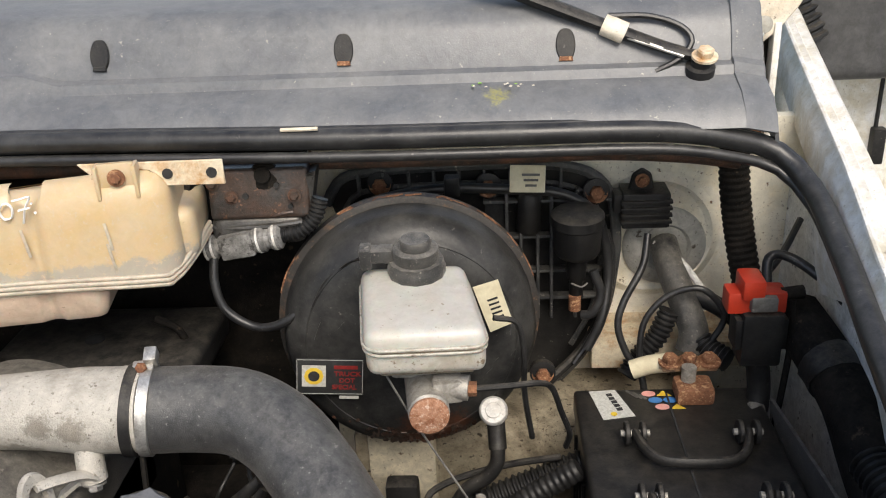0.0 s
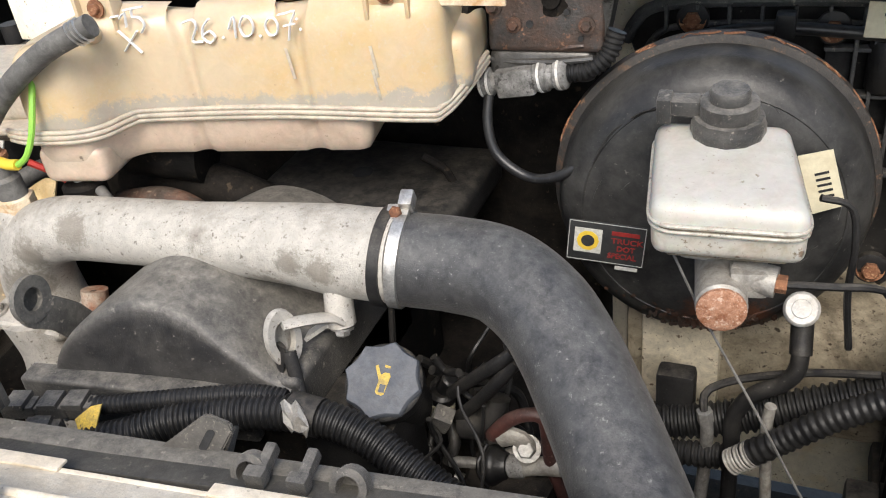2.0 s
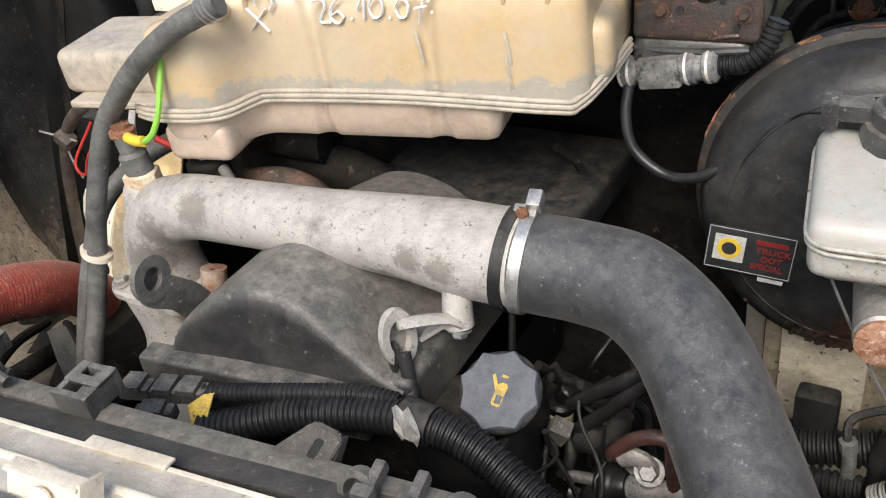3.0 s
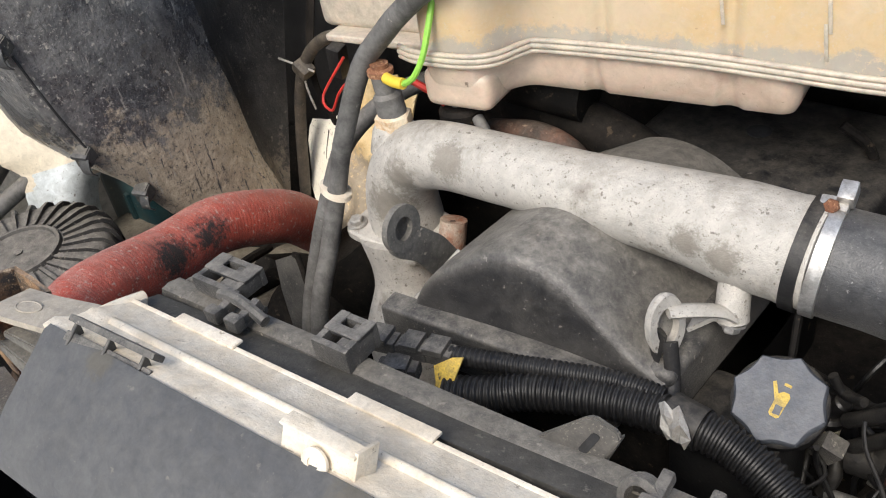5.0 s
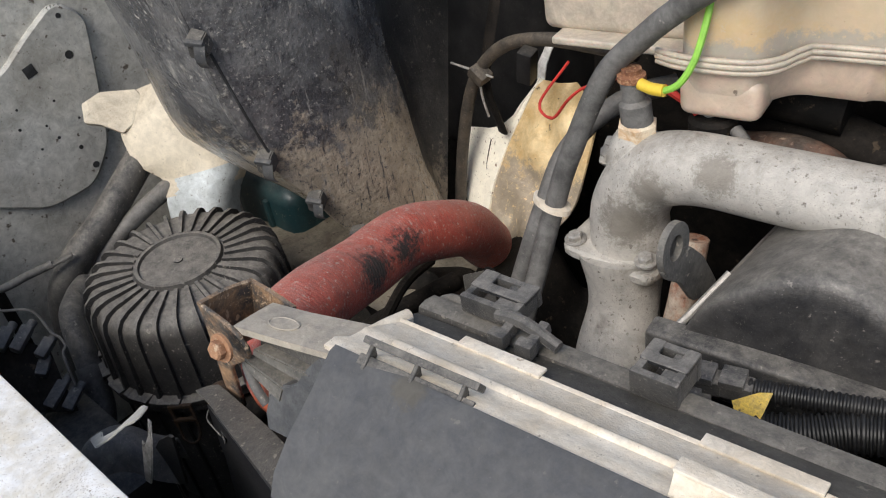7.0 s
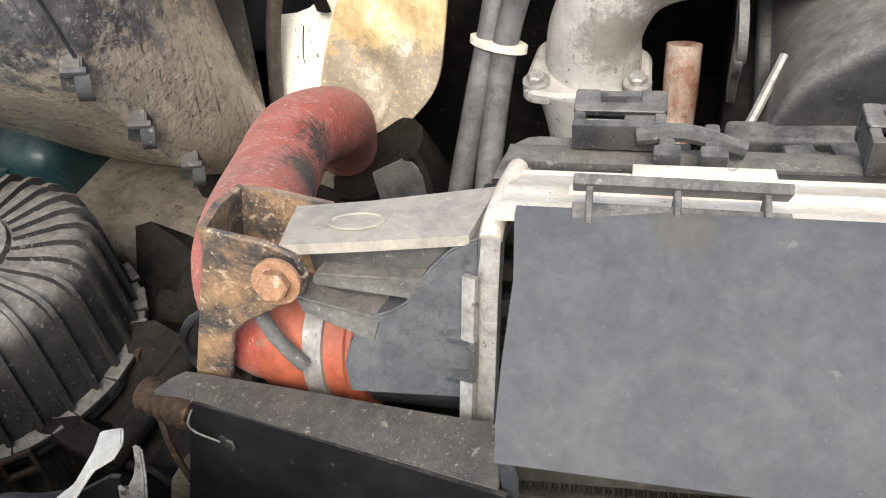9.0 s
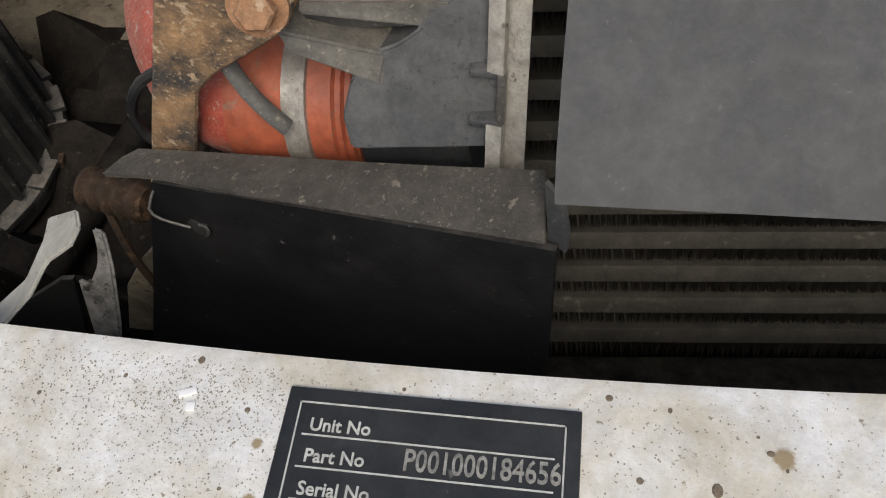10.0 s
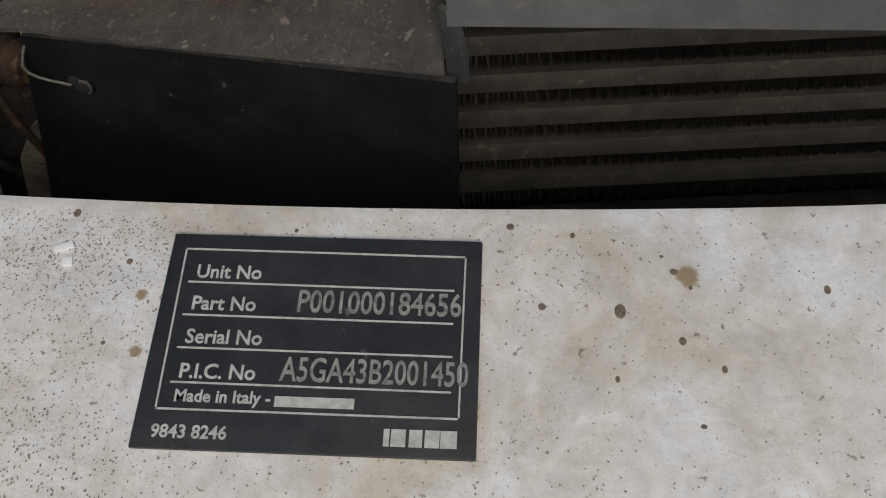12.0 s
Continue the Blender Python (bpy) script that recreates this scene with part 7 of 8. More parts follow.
part("hose_body", tube([(-0.185, 1.06, 1.00), (-0.15, 1.08, 1.035), (-0.10, 1.09, 1.05), (-0.03, 1.095, 1.058), (0.06, 1.095, 1.054), (0.12, 1.095, 1.046), (0.16, 1.095, 1.02), (0.175, 1.095, 0.98), (0.18, 1.09, 0.93), (0.17, 1.07, 0.88), (0.15, 1.06, 0.84)], 0.0065, 12), M_seal, vac)
part("saddle", rbox((0.02, 0.02, 0.026), pose(-0.018, 1.095, 1.062, 0, 0, 0), 0.004), M_black, vac)
part("flag_label", rbox((0.044, 0.002, 0.034), pose(0.076, 1.080, 1.073, -12, 3, 2), 0.001), M_paper, vac, "yellowed paper flag label")
for k in range(3):
    part("printed_bar", rbox((0.022 - 0.004 * k, 0.0006, 0.003), pose(0.080, 1.0775, 1.079 - 0.007 * k, -12, 3, 2), 0), M_greyhose, vac)
relay = thing("relay_box", (0.225, 1.12, 0.99), "black finned plastic relay box on a bolted ear", "relay")
part("body", box((0.196, 1.095, 0.995), (0.256, 1.14, 1.042), 0.003), M_black, relay)
for z in (1.003, 1.012, 1.021, 1.030):
    part("fin", box((0.194, 1.090, z), (0.258, 1.10, z + 0.004), 0.001), M_black, relay)
part("ear", slab([(0.205, 1.04), (0.238, 1.04), (0.234, 1.062), (0.222, 1.07), (0.21, 1.062)], 0.006, Matrix.Translation((0, 1.115, 0)) @ UP, 0.002), M_black, relay)
bolt(relay, (0.221, 1.108, 1.056), (0, -1, 0.1), 0.006, M_rust)
part("side_lug", box((0.185, 1.10, 1.015), (0.198, 1.13, 1.04), 0.003), M_black, relay)

# ---- grommet and battery cables ----
gro = thing("bulkhead_grommet", (0.26, 1.15, 0.93), "round grey bulkhead grommet disc", "grommet")
part("disc", lathe([(0.0, 0.006), (0.03, 0.006), (0.034, 0.012), (0.05, 0.01), (0.056, 0.004), (0.056, 0)], Matrix.Translation((0.262, 1.155, 0.945)) @ frame_of((0, -1, 0)), 40), M_inner, gro)
part("pressed_ring", lathe([(0.070, -0.002), (0.080, 0.006), (0.094, -0.002)], Matrix.Translation((0.245, 1.155, 0.96)) @ frame_of((0, -1, 0)), 48), M_cream, gro)
loomr = thing("bulkhead_loom", (0.26, 1.1, 0.85), "taped black wiring loom coming through the bulkhead", "wiring")
part("trunk", tube([(0.258, 1.14, 0.955), (0.262, 1.10, 0.935), (0.275, 1.07, 0.90), (0.285, 1.05, 0.87), (0.28, 1.04, 0.845)], 0.019, 14), M_dustblack, loomr)
part("branch", tube([(0.28, 1.08, 0.91), (0.31, 1.07, 0.90), (0.34, 1.06, 0.88), (0.36, 1.05, 0.85)], 0.012, 12), M_black, loomr)
part("corrugated_branch", tube([(0.255, 1.06, 0.895), (0.24, 1.055, 0.86), (0.215, 1.05, 0.83), (0.20, 1.04, 0.81)], 0.014, 14, pitch=0.007), M_loom, loomr)
part("corrugated_branch", tube([(0.285, 1.05, 0.87), (0.30, 1.03, 0.855), (0.32, 1.01, 0.85)], 0.016, 14, pitch=0.007), M_loom, loomr)
part("pale_cable", tube([(0.245, 1.13, 0.96), (0.275, 1.10, 0.945), (0.30, 1.08, 0.915), (0.325, 1.06, 0.895)], 0.0045, 8), M_whitemetal, loomr, "white cable")
c1 = thing("black_cable", (0.2, 1.05, 0.85), "thin black cables looping down to the battery", "cable")
part("loop", tube([(0.228, 1.09, 0.99), (0.22, 1.07, 0.955), (0.195, 1.05, 0.915), (0.187, 1.04, 0.885), (0.198, 1.03, 0.85), (0.215, 1.02, 0.825), (0.22, 1.01, 0.80)], 0.0048, 10), M_seal, c1)
part("loop", tube([(0.30, 1.03, 0.86), (0.318, 1.035, 0.90), (0.29, 1.04, 0.935), (0.25, 1.045, 0.925), (0.222, 1.04, 0.895), (0.214, 1.03, 0.86), (0.216, 1.02, 0.82)], 0.0042, 10), M_seal, c1)
vl = thing("corner_loom", (0.34, 1.08, 0.9), "thick corrugated black loom hanging in the corner", "wiring")
part("conduit", tube([(0.325, 1.09, 1.13), (0.328, 1.08, 1.06), (0.338, 1.07, 0.99), (0.348, 1.05, 0.93), (0.35, 1.02, 0.90)], 0.019, 16, pitch=0.008, depth=0.08), M_dark, vl)
part("cable", tube([(0.355, 1.0, 0.95), (0.36, 1.02, 0.985), (0.385, 1.02, 0.985), (0.42, 0.99, 0.965), (0.44, 0.96, 0.945)], 0.006, 10), M_seal, vl)
part("cable", tube([(0.36, 1.03, 0.955), (0.39, 1.06, 0.975), (0.42, 1.10, 1.0)], 0.0045, 8), M_seal, vl)

# ---- battery ----
bat = thing("battery", (0.24, 0.8, 0.62), "black car battery with carrying handles and warning labels", "battery")
part("case", box((0.128, 0.585, 0.61), (0.345, 0.978, 0.80), 0.006, 3), M_battery, bat)
part("lid", box((0.126, 0.58, 0.797), (0.348, 0.982, 0.83), 0.007, 3), M_battery, bat)
for k in range(8):
    y = 0.94 - 0.03 * k
    part("side_rib", box((0.124, y - 0.002, 0.64), (0.129, y + 0.002, 0.79), 0.0008), M_battery, bat)
part("lid_seam", box((0.236, 0.60, 0.8302), (0.2385, 0.97, 0.8312), 0), M_ink, bat)


def battery_handle(y, drop):
    for x in (0.184, 0.308):
        for dx in (-0.009, 0.009):
            part("hinge_lug", lathe([(0, 0), (0.0125, 0), (0.0135, 0.001), (0.0135, 0.0045), (0.0125, 0.0055), (0, 0.0055)], Matrix.Translation((x + dx - 0.0028, y, 0.846)) @ frame_of((1, 0, 0)), 20), M_black, bat)
        part("hinge_pin", rod((x - 0.016, y, 0.846), (x + 0.016, y, 0.846), 0.004, seg=10), M_alu, bat)
    part("grip", tube([(0.184, y, 0.846), (0.19, y - drop * 0.5, 0.845), (0.205, y - drop * 0.92, 0.843), (0.245, y - drop * 1.05, 0.843), (0.285, y - drop * 0.95, 0.843), (0.302, y - drop * 0.5, 0.845), (0.308, y, 0.846)], 0.0052, 10, flat=1.3), M_black, bat, "grey-edged folding handle")


battery_handle(0.868, 0.048)
battery_handle(0.762, 0.05)
part("white_label", slab([(0.1445, 0.9747), (0.1766, 0.9774), (0.1936, 0.9221), (0.1552, 0.9152)], 0.0006, Matrix.Translation((0, 0, 0.8308)), 0), M_print, bat, "white label with a yellow mark")
part("label_bars", merge(*[rbox((0.007, 0.006, 0.0003), pose(0.168 + 0.0022 * k, 0.966 - 0.0075 * k, 0.8312, 0, 0, 12), 0) for k in range(5)]), M_ink, bat)
part("yellow_mark", lathe([(0, 0), (0.004, 0), (0.004, 0.0003), (0, 0.0003)], Matrix.Translation((0.169, 0.926, 0.8312)), 16), M_yellow, bat)
part("grey_text_bars", merge(*[rbox((0.004, 0.02 - 0.004 * k, 0.0003), pose(0.196 + 0.006 * k, 0.968 - 0.003 * k, 0.8306, 0, 0, 38), 0) for k in range(3)]), M_greyhose, bat)
for k, (x, y, mt) in enumerate(((0.216, 0.968, M_pink), (0.234, 0.968, M_yellow), (0.222, 0.954, M_blue), (0.240, 0.954, M_blue), (0.228, 0.940, M_pink), (0.246, 0.940, M_yellow))):
    if mt is M_yellow:
        part("warning_triangle", slab([(x - 0.009, y - 0.005), (x + 0.009, y - 0.005), (x, y + 0.006)], 0.0004, Matrix.Translation((0, 0, 0.8309)), 0), mt, bat)
    else:
        part("warning_disc", lathe([(0, 0), (0.0085, 0), (0.0085, 0.0004), (0, 0.0004)], Matrix.Translation((x, y, 0.8305)) @ Matrix.Diagonal((1, 0.7, 1, 1)), 20), mt, bat)
part("side_label", slab([(0.62, 0.62), (0.66, 0.62), (0.70, 0.73), (0.695, 0.75)], 0.0006, Matrix.Translation((0.1235, 0, 0.05)) @ Matrix(((0, 0, -1, 0), (1, 0, 0, 0), (0, 1, 0, 0), (0, 0, 0, 1))), 0), M_print, bat)
term = thing("battery_terminal", (0.265, 0.97, 0.83), "corroded brown battery terminal with three nuts", "terminal")
part("clamp", box((0.245, 0.94, 0.83), (0.29, 0.978, 0.852), 0.006), M_rust, term, "orange corroded clamp")
part("bar", box((0.232, 0.975, 0.856), (0.30, 0.995, 0.866), 0.003), M_rustblack, term)
for x in (0.243, 0.266, 0.29):
    bolt(term, (x, 0.984, 0.864), (0, -0.1, 1), 0.0095, M_rust, True, "nut")
part("post", rod((0.262, 0.965, 0.85), (0.262, 0.965, 0.87), 0.009, seg=14), M_alu, term)
lug = thing("wrapped_cable_end", (0.22, 1.0, 0.83), "dirty white taped cable end beside the battery", "cable end")
part("wrap", tube([(0.20, 1.0, 0.845), (0.22, 0.998, 0.853), (0.245, 0.992, 0.86)], 0.012, 12), M_paper, lug)
fuse = thing("fuse_connector", (0.33, 0.97, 0.8), "red and black fuse connector standing beside the battery", "connector")
part("red_cover", merge(box((0.298, 0.955, 0.945), (0.365, 0.985, 0.972), 0.004), box((0.312, 0.948, 0.965), (0.338, 0.988, 0.99), 0.005)), M_red, fuse, "bright red plastic cover")
part("grey_latch", box((0.322, 0.945, 0.952), (0.352, 0.957, 0.97), 0.003), M_greyhose, fuse)
part("black_body", merge(box((0.315, 0.945, 0.88), (0.362, 0.985, 0.948), 0.005), box((0.308, 0.95, 0.90), (0.368, 0.98, 0.94), 0.003)), M_black, fuse)
part("down_cable", tube([(0.34, 0.965, 0.885), (0.345, 0.96, 0.84), (0.34, 0.95, 0.80), (0.33, 0.94, 0.70)], 0.014, 12), M_black, fuse)
part("cable_tag", rbox((0.02, 0.012, 0.034), pose(0.335, 0.945, 0.815, 20, 12, 10), 0.003), M_alu, fuse, "grey printed cable tag")
part("stay", tube([(0.375, 0.97, 0.97), (0.376, 0.96, 0.92), (0.37, 0.95, 0.86), (0.36, 0.94, 0.78)], 0.004, 8), M_dark, fuse)
part("stay_head", rod((0.36, 0.965, 0.965), (0.385, 0.965, 0.968), 0.008, seg=12), M_dark, fuse)
btray = thing("battery_tray", (0.37, 0.8, 0.65), "black battery tray with a dirt-streaked metal side", "tray")
part("side_plate", sheet([[(0.362, 0.955, 0.83), (0.375, 0.80, 0.83), (0.385, 0.60, 0.83)], [(0.37, 0.95, 0.74), (0.38, 0.80, 0.70), (0.39, 0.60, 0.66)]], 0.004), M_dustblack, btray)
part("base", box((0.12, 0.56, 0.58), (0.42, 1.0, 0.612), 0.006), M_black, btray)
duct2 = thing("side_hose", (0.42, 0.8, 0.75), "dark taped hoses beside the battery tray", "hose")
part("taped_hose", tube([(0.39, 1.0, 0.92), (0.405, 0.94, 0.90), (0.415, 0.87, 0.88), (0.415, 0.80, 0.85), (0.415, 0.72, 0.82)], 0.032, 14), M_dark, duct2)
part("tape_band", tube([(0.405, 0.93, 0.897), (0.409, 0.915, 0.893), (0.411, 0.90, 0.888)], 0.0335, 14, 0.005), M_black, duct2)
part("corrugated_hose", tube([(0.405, 0.78, 0.87), (0.41, 0.72, 0.86), (0.405, 0.64, 0.83), (0.39, 0.56, 0.80)], 0.024, 16, pitch=0.009), M_loom, duct2)

# ---- cowl, rubber seal, wiper ----
cowl = thing("cowl_cover", (-0.4, 1.05, 1.1), "dusty grey plastic cowl cover below the windscreen", "cowl")
CP = [(0.955, 1.168), (0.965, 1.185), (0.985, 1.200), (1.02, 1.212), (1.0245, 1.2225), (1.035, 1.2265), (1.05, 1.262), (1.064, 1.284), (1.082, 1.292), (1.14, 1.296), (1.2, 1.30)]
rows = []
for x in span(-1.5, 0.30, 46):
    k = max(0.0, min(1.0, (-0.46 - x) / 0.05))
    k = k * k * (3 - 2 * k)
    drop = 0.014 * k
    slope = -0.012 * max(0.0, x + 0.5)
    rows.append([(x, y, z + (drop if 3 <= i <= 5 else 0) + slope * (i / 10)) for i, (y, z) in enumerate(CP)])
part("moulding", sheet(rows, 0.004), M_cowl, cowl)
part("end_cheek", sheet([[(0.30, y, z) for y, z in CP], [(0.335, y + 0.004, z - 0.008) for y, z in CP], [(0.345, y + 0.01, z - 0.06) for y, z in CP]], 0.004), M_cowl, cowl)
for x, z, mt in ((-0.412, 1.252, M_black), (-0.131, 1.248, M_rust), (0.118, 1.244, M_rust)):
    pts = [(0.011 * math.cos(a), 0.0195 * math.sin(a)) for a in [2 * math.pi * i / 24 for i in range(24)]]
    m = Matrix.Translation((x, 1.042, z)) @ frame_of((0, -0.93, 0.36), (0, 0, 1))
    part("drain_slot", slab([(px, max(-0.018, min(0.018, py))) for px, py in pts], 0.004, m, 0.001), M_black, cowl, "dark drain slot")
    part("slot_foot", slab([(-0.008, -0.018), (0.008, -0.018), (0.007, -0.013), (-0.007, -0.013)], 0.003, m @ Matrix.Translation((0, 0, 0.0015)), 0.0005), mt, cowl)
for k in range(14):
    x = -0.1 + 0.35 * random.random()
    part("moss_fleck", lathe([(0.002, 0), (0, 0.001)], Matrix.Translation((0.03 + random.uniform(-0.05, 0.05), 1.008 + random.uniform(-0.012, 0.01), 1.2105)), 6), M_green if k < 4 else M_beige, cowl)
part("rust_hole", lathe([(0, 0), (0.011, 0), (0.012, 0.001), (0.0, 0.0015)], Matrix.Translation((0.212, 1.032, 1.2135)) @ pose(0, 0, 0, 20, 0, 0), 18), M_rust, cowl)
part("rust_hole", lathe([(0, 0), (0.018, 0), (0.019, 0.001), (0.0, 0.0015)], Matrix.Translation((0.262, 1.02, 1.2065)) @ pose(0, 0, 0, 20, 0, 0), 18), M_rust, cowl)

seal = thing("rubber_seal", (0.0, 0.95, 1.1), "dusty black rubber bonnet seal along cowl and wing", "seal")
SP = [(-1.5, 0.945, 1.174), (-0.9, 0.945, 1.174), (-0.5, 0.947, 1.173), (-0.13, 0.95, 1.165), (0.05, 0.952, 1.163), (0.17, 0.957, 1.161), (0.237, 0.962, 1.156), (0.293, 0.966, 1.145), (0.338, 0.965, 1.13), (0.364, 0.925, 1.103), (0.354, 0.803, 1.085), (0.341, 0.703, 1.07), (0.332, 0.62, 1.055), (0.32, 0.5, 1.03)]
part("bulb", tube([(x, y, z + 0.007) for x, y, z in SP], 0.0115, 14, 0.02), M_seal, seal)
part("lower_lip", tube([(x, y - 0.006, z - 0.011) for x, y, z in SP], 0.006, 12, 0.02), M_seal, seal)
part("back_lip", tube([(x, y + 0.010, z + 0.014) for x, y, z in SP[:9]], 0.005, 10, 0.02), M_seal, seal)
part("dried_scuff", tube([(-0.19, 0.944, 1.186), (-0.17, 0.944, 1.186), (-0.15, 0.9445, 1.186)], 0.0022, 6), M_beige, seal)

wiper = thing("windscreen_wiper", (0.2, 1.05, 1.2), "black wiper arm with a taped hose and corroded nut", "wiper", "windscreen wipers")
part("arm", tube([(0.262, 1.03, 1.228), (0.22, 1.038, 1.240), (0.16, 1.05, 1.262), (0.10, 1.062, 1.285), (0.02, 1.08, 1.315)], lambda f: 0.0105 + 0.005 * f, 10, flat=0.55), M_black, wiper)
part("silver_edge", tube([(0.245, 1.024, 1.23), (0.205, 1.031, 1.244), (0.175, 1.038, 1.254)], 0.0025, 6), M_steel, wiper)
part("tape", tube([(0.183, 1.045, 1.253), (0.172, 1.047, 1.258), (0.160, 1.05, 1.263)], 0.0165, 12, flat=0.75), M_beige, wiper, "grey tape wrap")
part("washer_hose", tube([(0.165, 1.05, 1.272), (0.21, 1.05, 1.27), (0.245, 1.045, 1.258), (0.255, 1.035, 1.243), (0.24, 1.028, 1.226), (0.215, 1.025, 1.214)], 0.0035, 8), M_seal, wiper)
part("pivot", lathe([(0, 0), (0.016, 0), (0.016, 0.01), (0.011, 0.012), (0.011, 0.018), (0, 0.018)], Matrix.Translation((0.263, 1.024, 1.210)) @ pose(0, 0, 0, 20, 0, 0), 18), M_black, wiper)
bolt(wiper, (0.266, 1.018, 1.229), (0, -0.35, 0.93), 0.0095, M_rustcream, True, "nut", "corroded pale nut")
wiper2 = thing("windscreen_wiper", (-0.585, 1.05, 1.2), "black wiper pivot with a clean steel nut", "wiper", "windscreen wipers")
part("arm", tube([(-0.585, 1.03, 1.228), (-0.64, 1.045, 1.25), (-0.72, 1.06, 1.285)], 0.012, 10, flat=0.55), M_black, wiper2)
part("pivot", lathe([(0, 0), (0.016, 0), (0.016, 0.01), (0, 0.012)], Matrix.Translation((-0.585, 1.024, 1.212)) @ pose(0, 0, 0, 20, 0, 0), 18), M_black, wiper2)
bolt(wiper2, (-0.585, 1.02, 1.228), (0, -0.35, 0.93), 0.0095, M_steel, True, "nut")
part("washer_hose", tube([(-0.59, 1.04, 1.25), (-0.64, 1.03, 1.235), (-0.645, 1.022, 1.218), (-0.64, 1.02, 1.212)], 0.0035, 8), M_seal, wiper2)
screen = thing("windscreen", (-0.5, 1.2, 1.3), "pale reflecting windscreen glass above the cowl", "windscreen")
part("glass", sheet([[(x, 1.19, 1.297) for x in (-1.4, -0.5, 0.42)], [(x, 1.85, 1.95) for x in (-1.3, -0.5, 0.32)]], 0.006), M_glass, screen)

# ---- right-hand wing, hinge and mirror ----
wing = thing("front_wing", (0.6, 0.9, 0.3), "bright white painted front wing", "wing")
EDGE = [(0.50, 1.55, 1.215), (0.476, 1.43, 1.20), (0.427, 1.131, 1.165), (0.40, 0.935, 1.135), (0.381, 0.826, 1.12), (0.369, 0.748, 1.105), (0.355, 0.62, 1.08), (0.35, 0.3, 1.0)]
es = [q for q, f in spline(EDGE, 0.05)]
part("top_skin", sheet([[q, q + Vector((0.008, 0, 0.003)), q + Vector((0.011, 0, -0.001)), q + Vector((0.022, 0, 0.001)), q + Vector((0.028, 0, -0.006)), q + Vector((0.034, 0, -0.05)), q + Vector((0.05, 0.01, -0.2)), q + Vector((0.07, 0.02, -0.6))] for q in es], 0.004), M_white, wing)
part("inner_flange", sheet([[q, q + Vector((-0.012, 0, -0.018)), q + Vector((-0.014, 0, -0.06)), q + Vector((0.01, 0, -0.10))] for q in es], 0.004), M_white, wing)
part("gutter_ridge", tube([tuple(q + Vector((-0.004, 0, 0.002))) for q in es[::2]], 0.0035, 8, 0.03), M_white, wing)
hinge = thing("bonnet_hinge", (0.34, 1.1, 1.15), "dirty pale bonnet hinge arm with rust at its foot", "hinge")
part("plate", slab(rounded([(0.318, 1.30), (0.330, 1.225), (0.348, 1.216), (0.372, 1.235), (0.40, 1.27), (0.42, 1.33), (0.35, 1.33)], 0.018), 0.006, Matrix.Translation((0, 1.115, 0)) @ UP, 0.0015), M_beige, hinge, "chalky pale hinge plate")
part("pivot", lathe([(0, 0), (0.010, 0), (0.010, 0.003), (0.004, 0.004), (0, 0.005)], Matrix.Translation((0.352, 1.106, 1.245)) @ frame_of((0, -1, 0.1)), 24), M_inner, hinge)
part("arm", tube([(0.352, 1.108, 1.24), (0.338, 1.105, 1.20), (0.340, 1.10, 1.16), (0.336, 1.10, 1.13)], 0.006, 8, flat=0.6), M_bluewhite, hinge)
# Added dark box: puts the shade behind the hinge arm into colour.
part("shade_box", box((0.325, 1.13, 1.11), (0.372, 1.15, 1.25), 0.004), M_dark, hinge)
part("link", tube([(0.345, 1.095, 1.17), (0.36, 1.095, 1.15), (0.372, 1.095, 1.135)], 0.005, 8), M_whitemetal, hinge)
part("rusty_foot", rbox((0.03, 0.02, 0.022), pose(0.35, 1.105, 1.13, 10, 20, 10), 0.006), M_rust, hinge)
part("post", box((0.367, 1.112, 1.09), (0.376, 1.135, 1.245), 0.003), M_white, hinge)
mirror = thing("door_mirror", (0.68, 1.6, 0.95), "large black plastic door mirror housing", "mirror")
part("housing", box((0.50, 1.45, 1.082), (0.80, 1.575, 1.36), 0.025, 4), M_mirror, mirror)
part("gaiter", tube([(0.49, 1.48, 1.26), (0.505, 1.47, 1.21), (0.53, 1.46, 1.15)], 0.03, 12, pitch=0.014), M_black, mirror)
door = thing("van_door", (0.7, 2.0, 0.3), "white van door beside the mirror", "door")
part("skin", box((0.46, 1.59, 0.35), (1.10, 1.66, 1.30), 0.01), M_white, door)
part("door_gap", box((0.705, 1.583, 0.96), (0.710, 1.592, 1.07), 0.001), M_ink, door)
part("rubber_stop", box((0.700, 1.57, 0.90), (0.722, 1.592, 0.965), 0.003), M_black, door)

# ---- grey hoses from tank to radiator ----
gh = thing("vent_hose", (-0.8, 0.68, 0.6), "pair of weathered grey rubber hoses tied together", "hose")
part("hose_long", tube([(-0.571, 0.7495, 1.1745), (-0.612, 0.738, 1.158), (-0.648, 0.731, 1.137), (-0.680, 0.726, 1.113), (-0.706, 0.724, 1.090), (-0.748, 0.720, 1.045), (-0.777, 0.70, 0.966), (-0.792, 0.69, 0.913), (-0.80, 0.665, 0.846), (-0.803, 0.63, 0.774), (-0.80, 0.60, 0.65)], 0.0105, 14, 0.008), M_greyhose, gh)
part("hose_short", tube([(-0.74, 0.83, 0.99), (-0.77, 0.80, 0.985), (-0.794, 0.76, 0.968), (-0.803, 0.72, 0.945), (-0.809, 0.695, 0.905), (-0.818, 0.67, 0.851), (-0.832, 0.64, 0.764), (-0.84, 0.61, 0.65)], 0.0105, 14, 0.008), M_greyhose, gh)
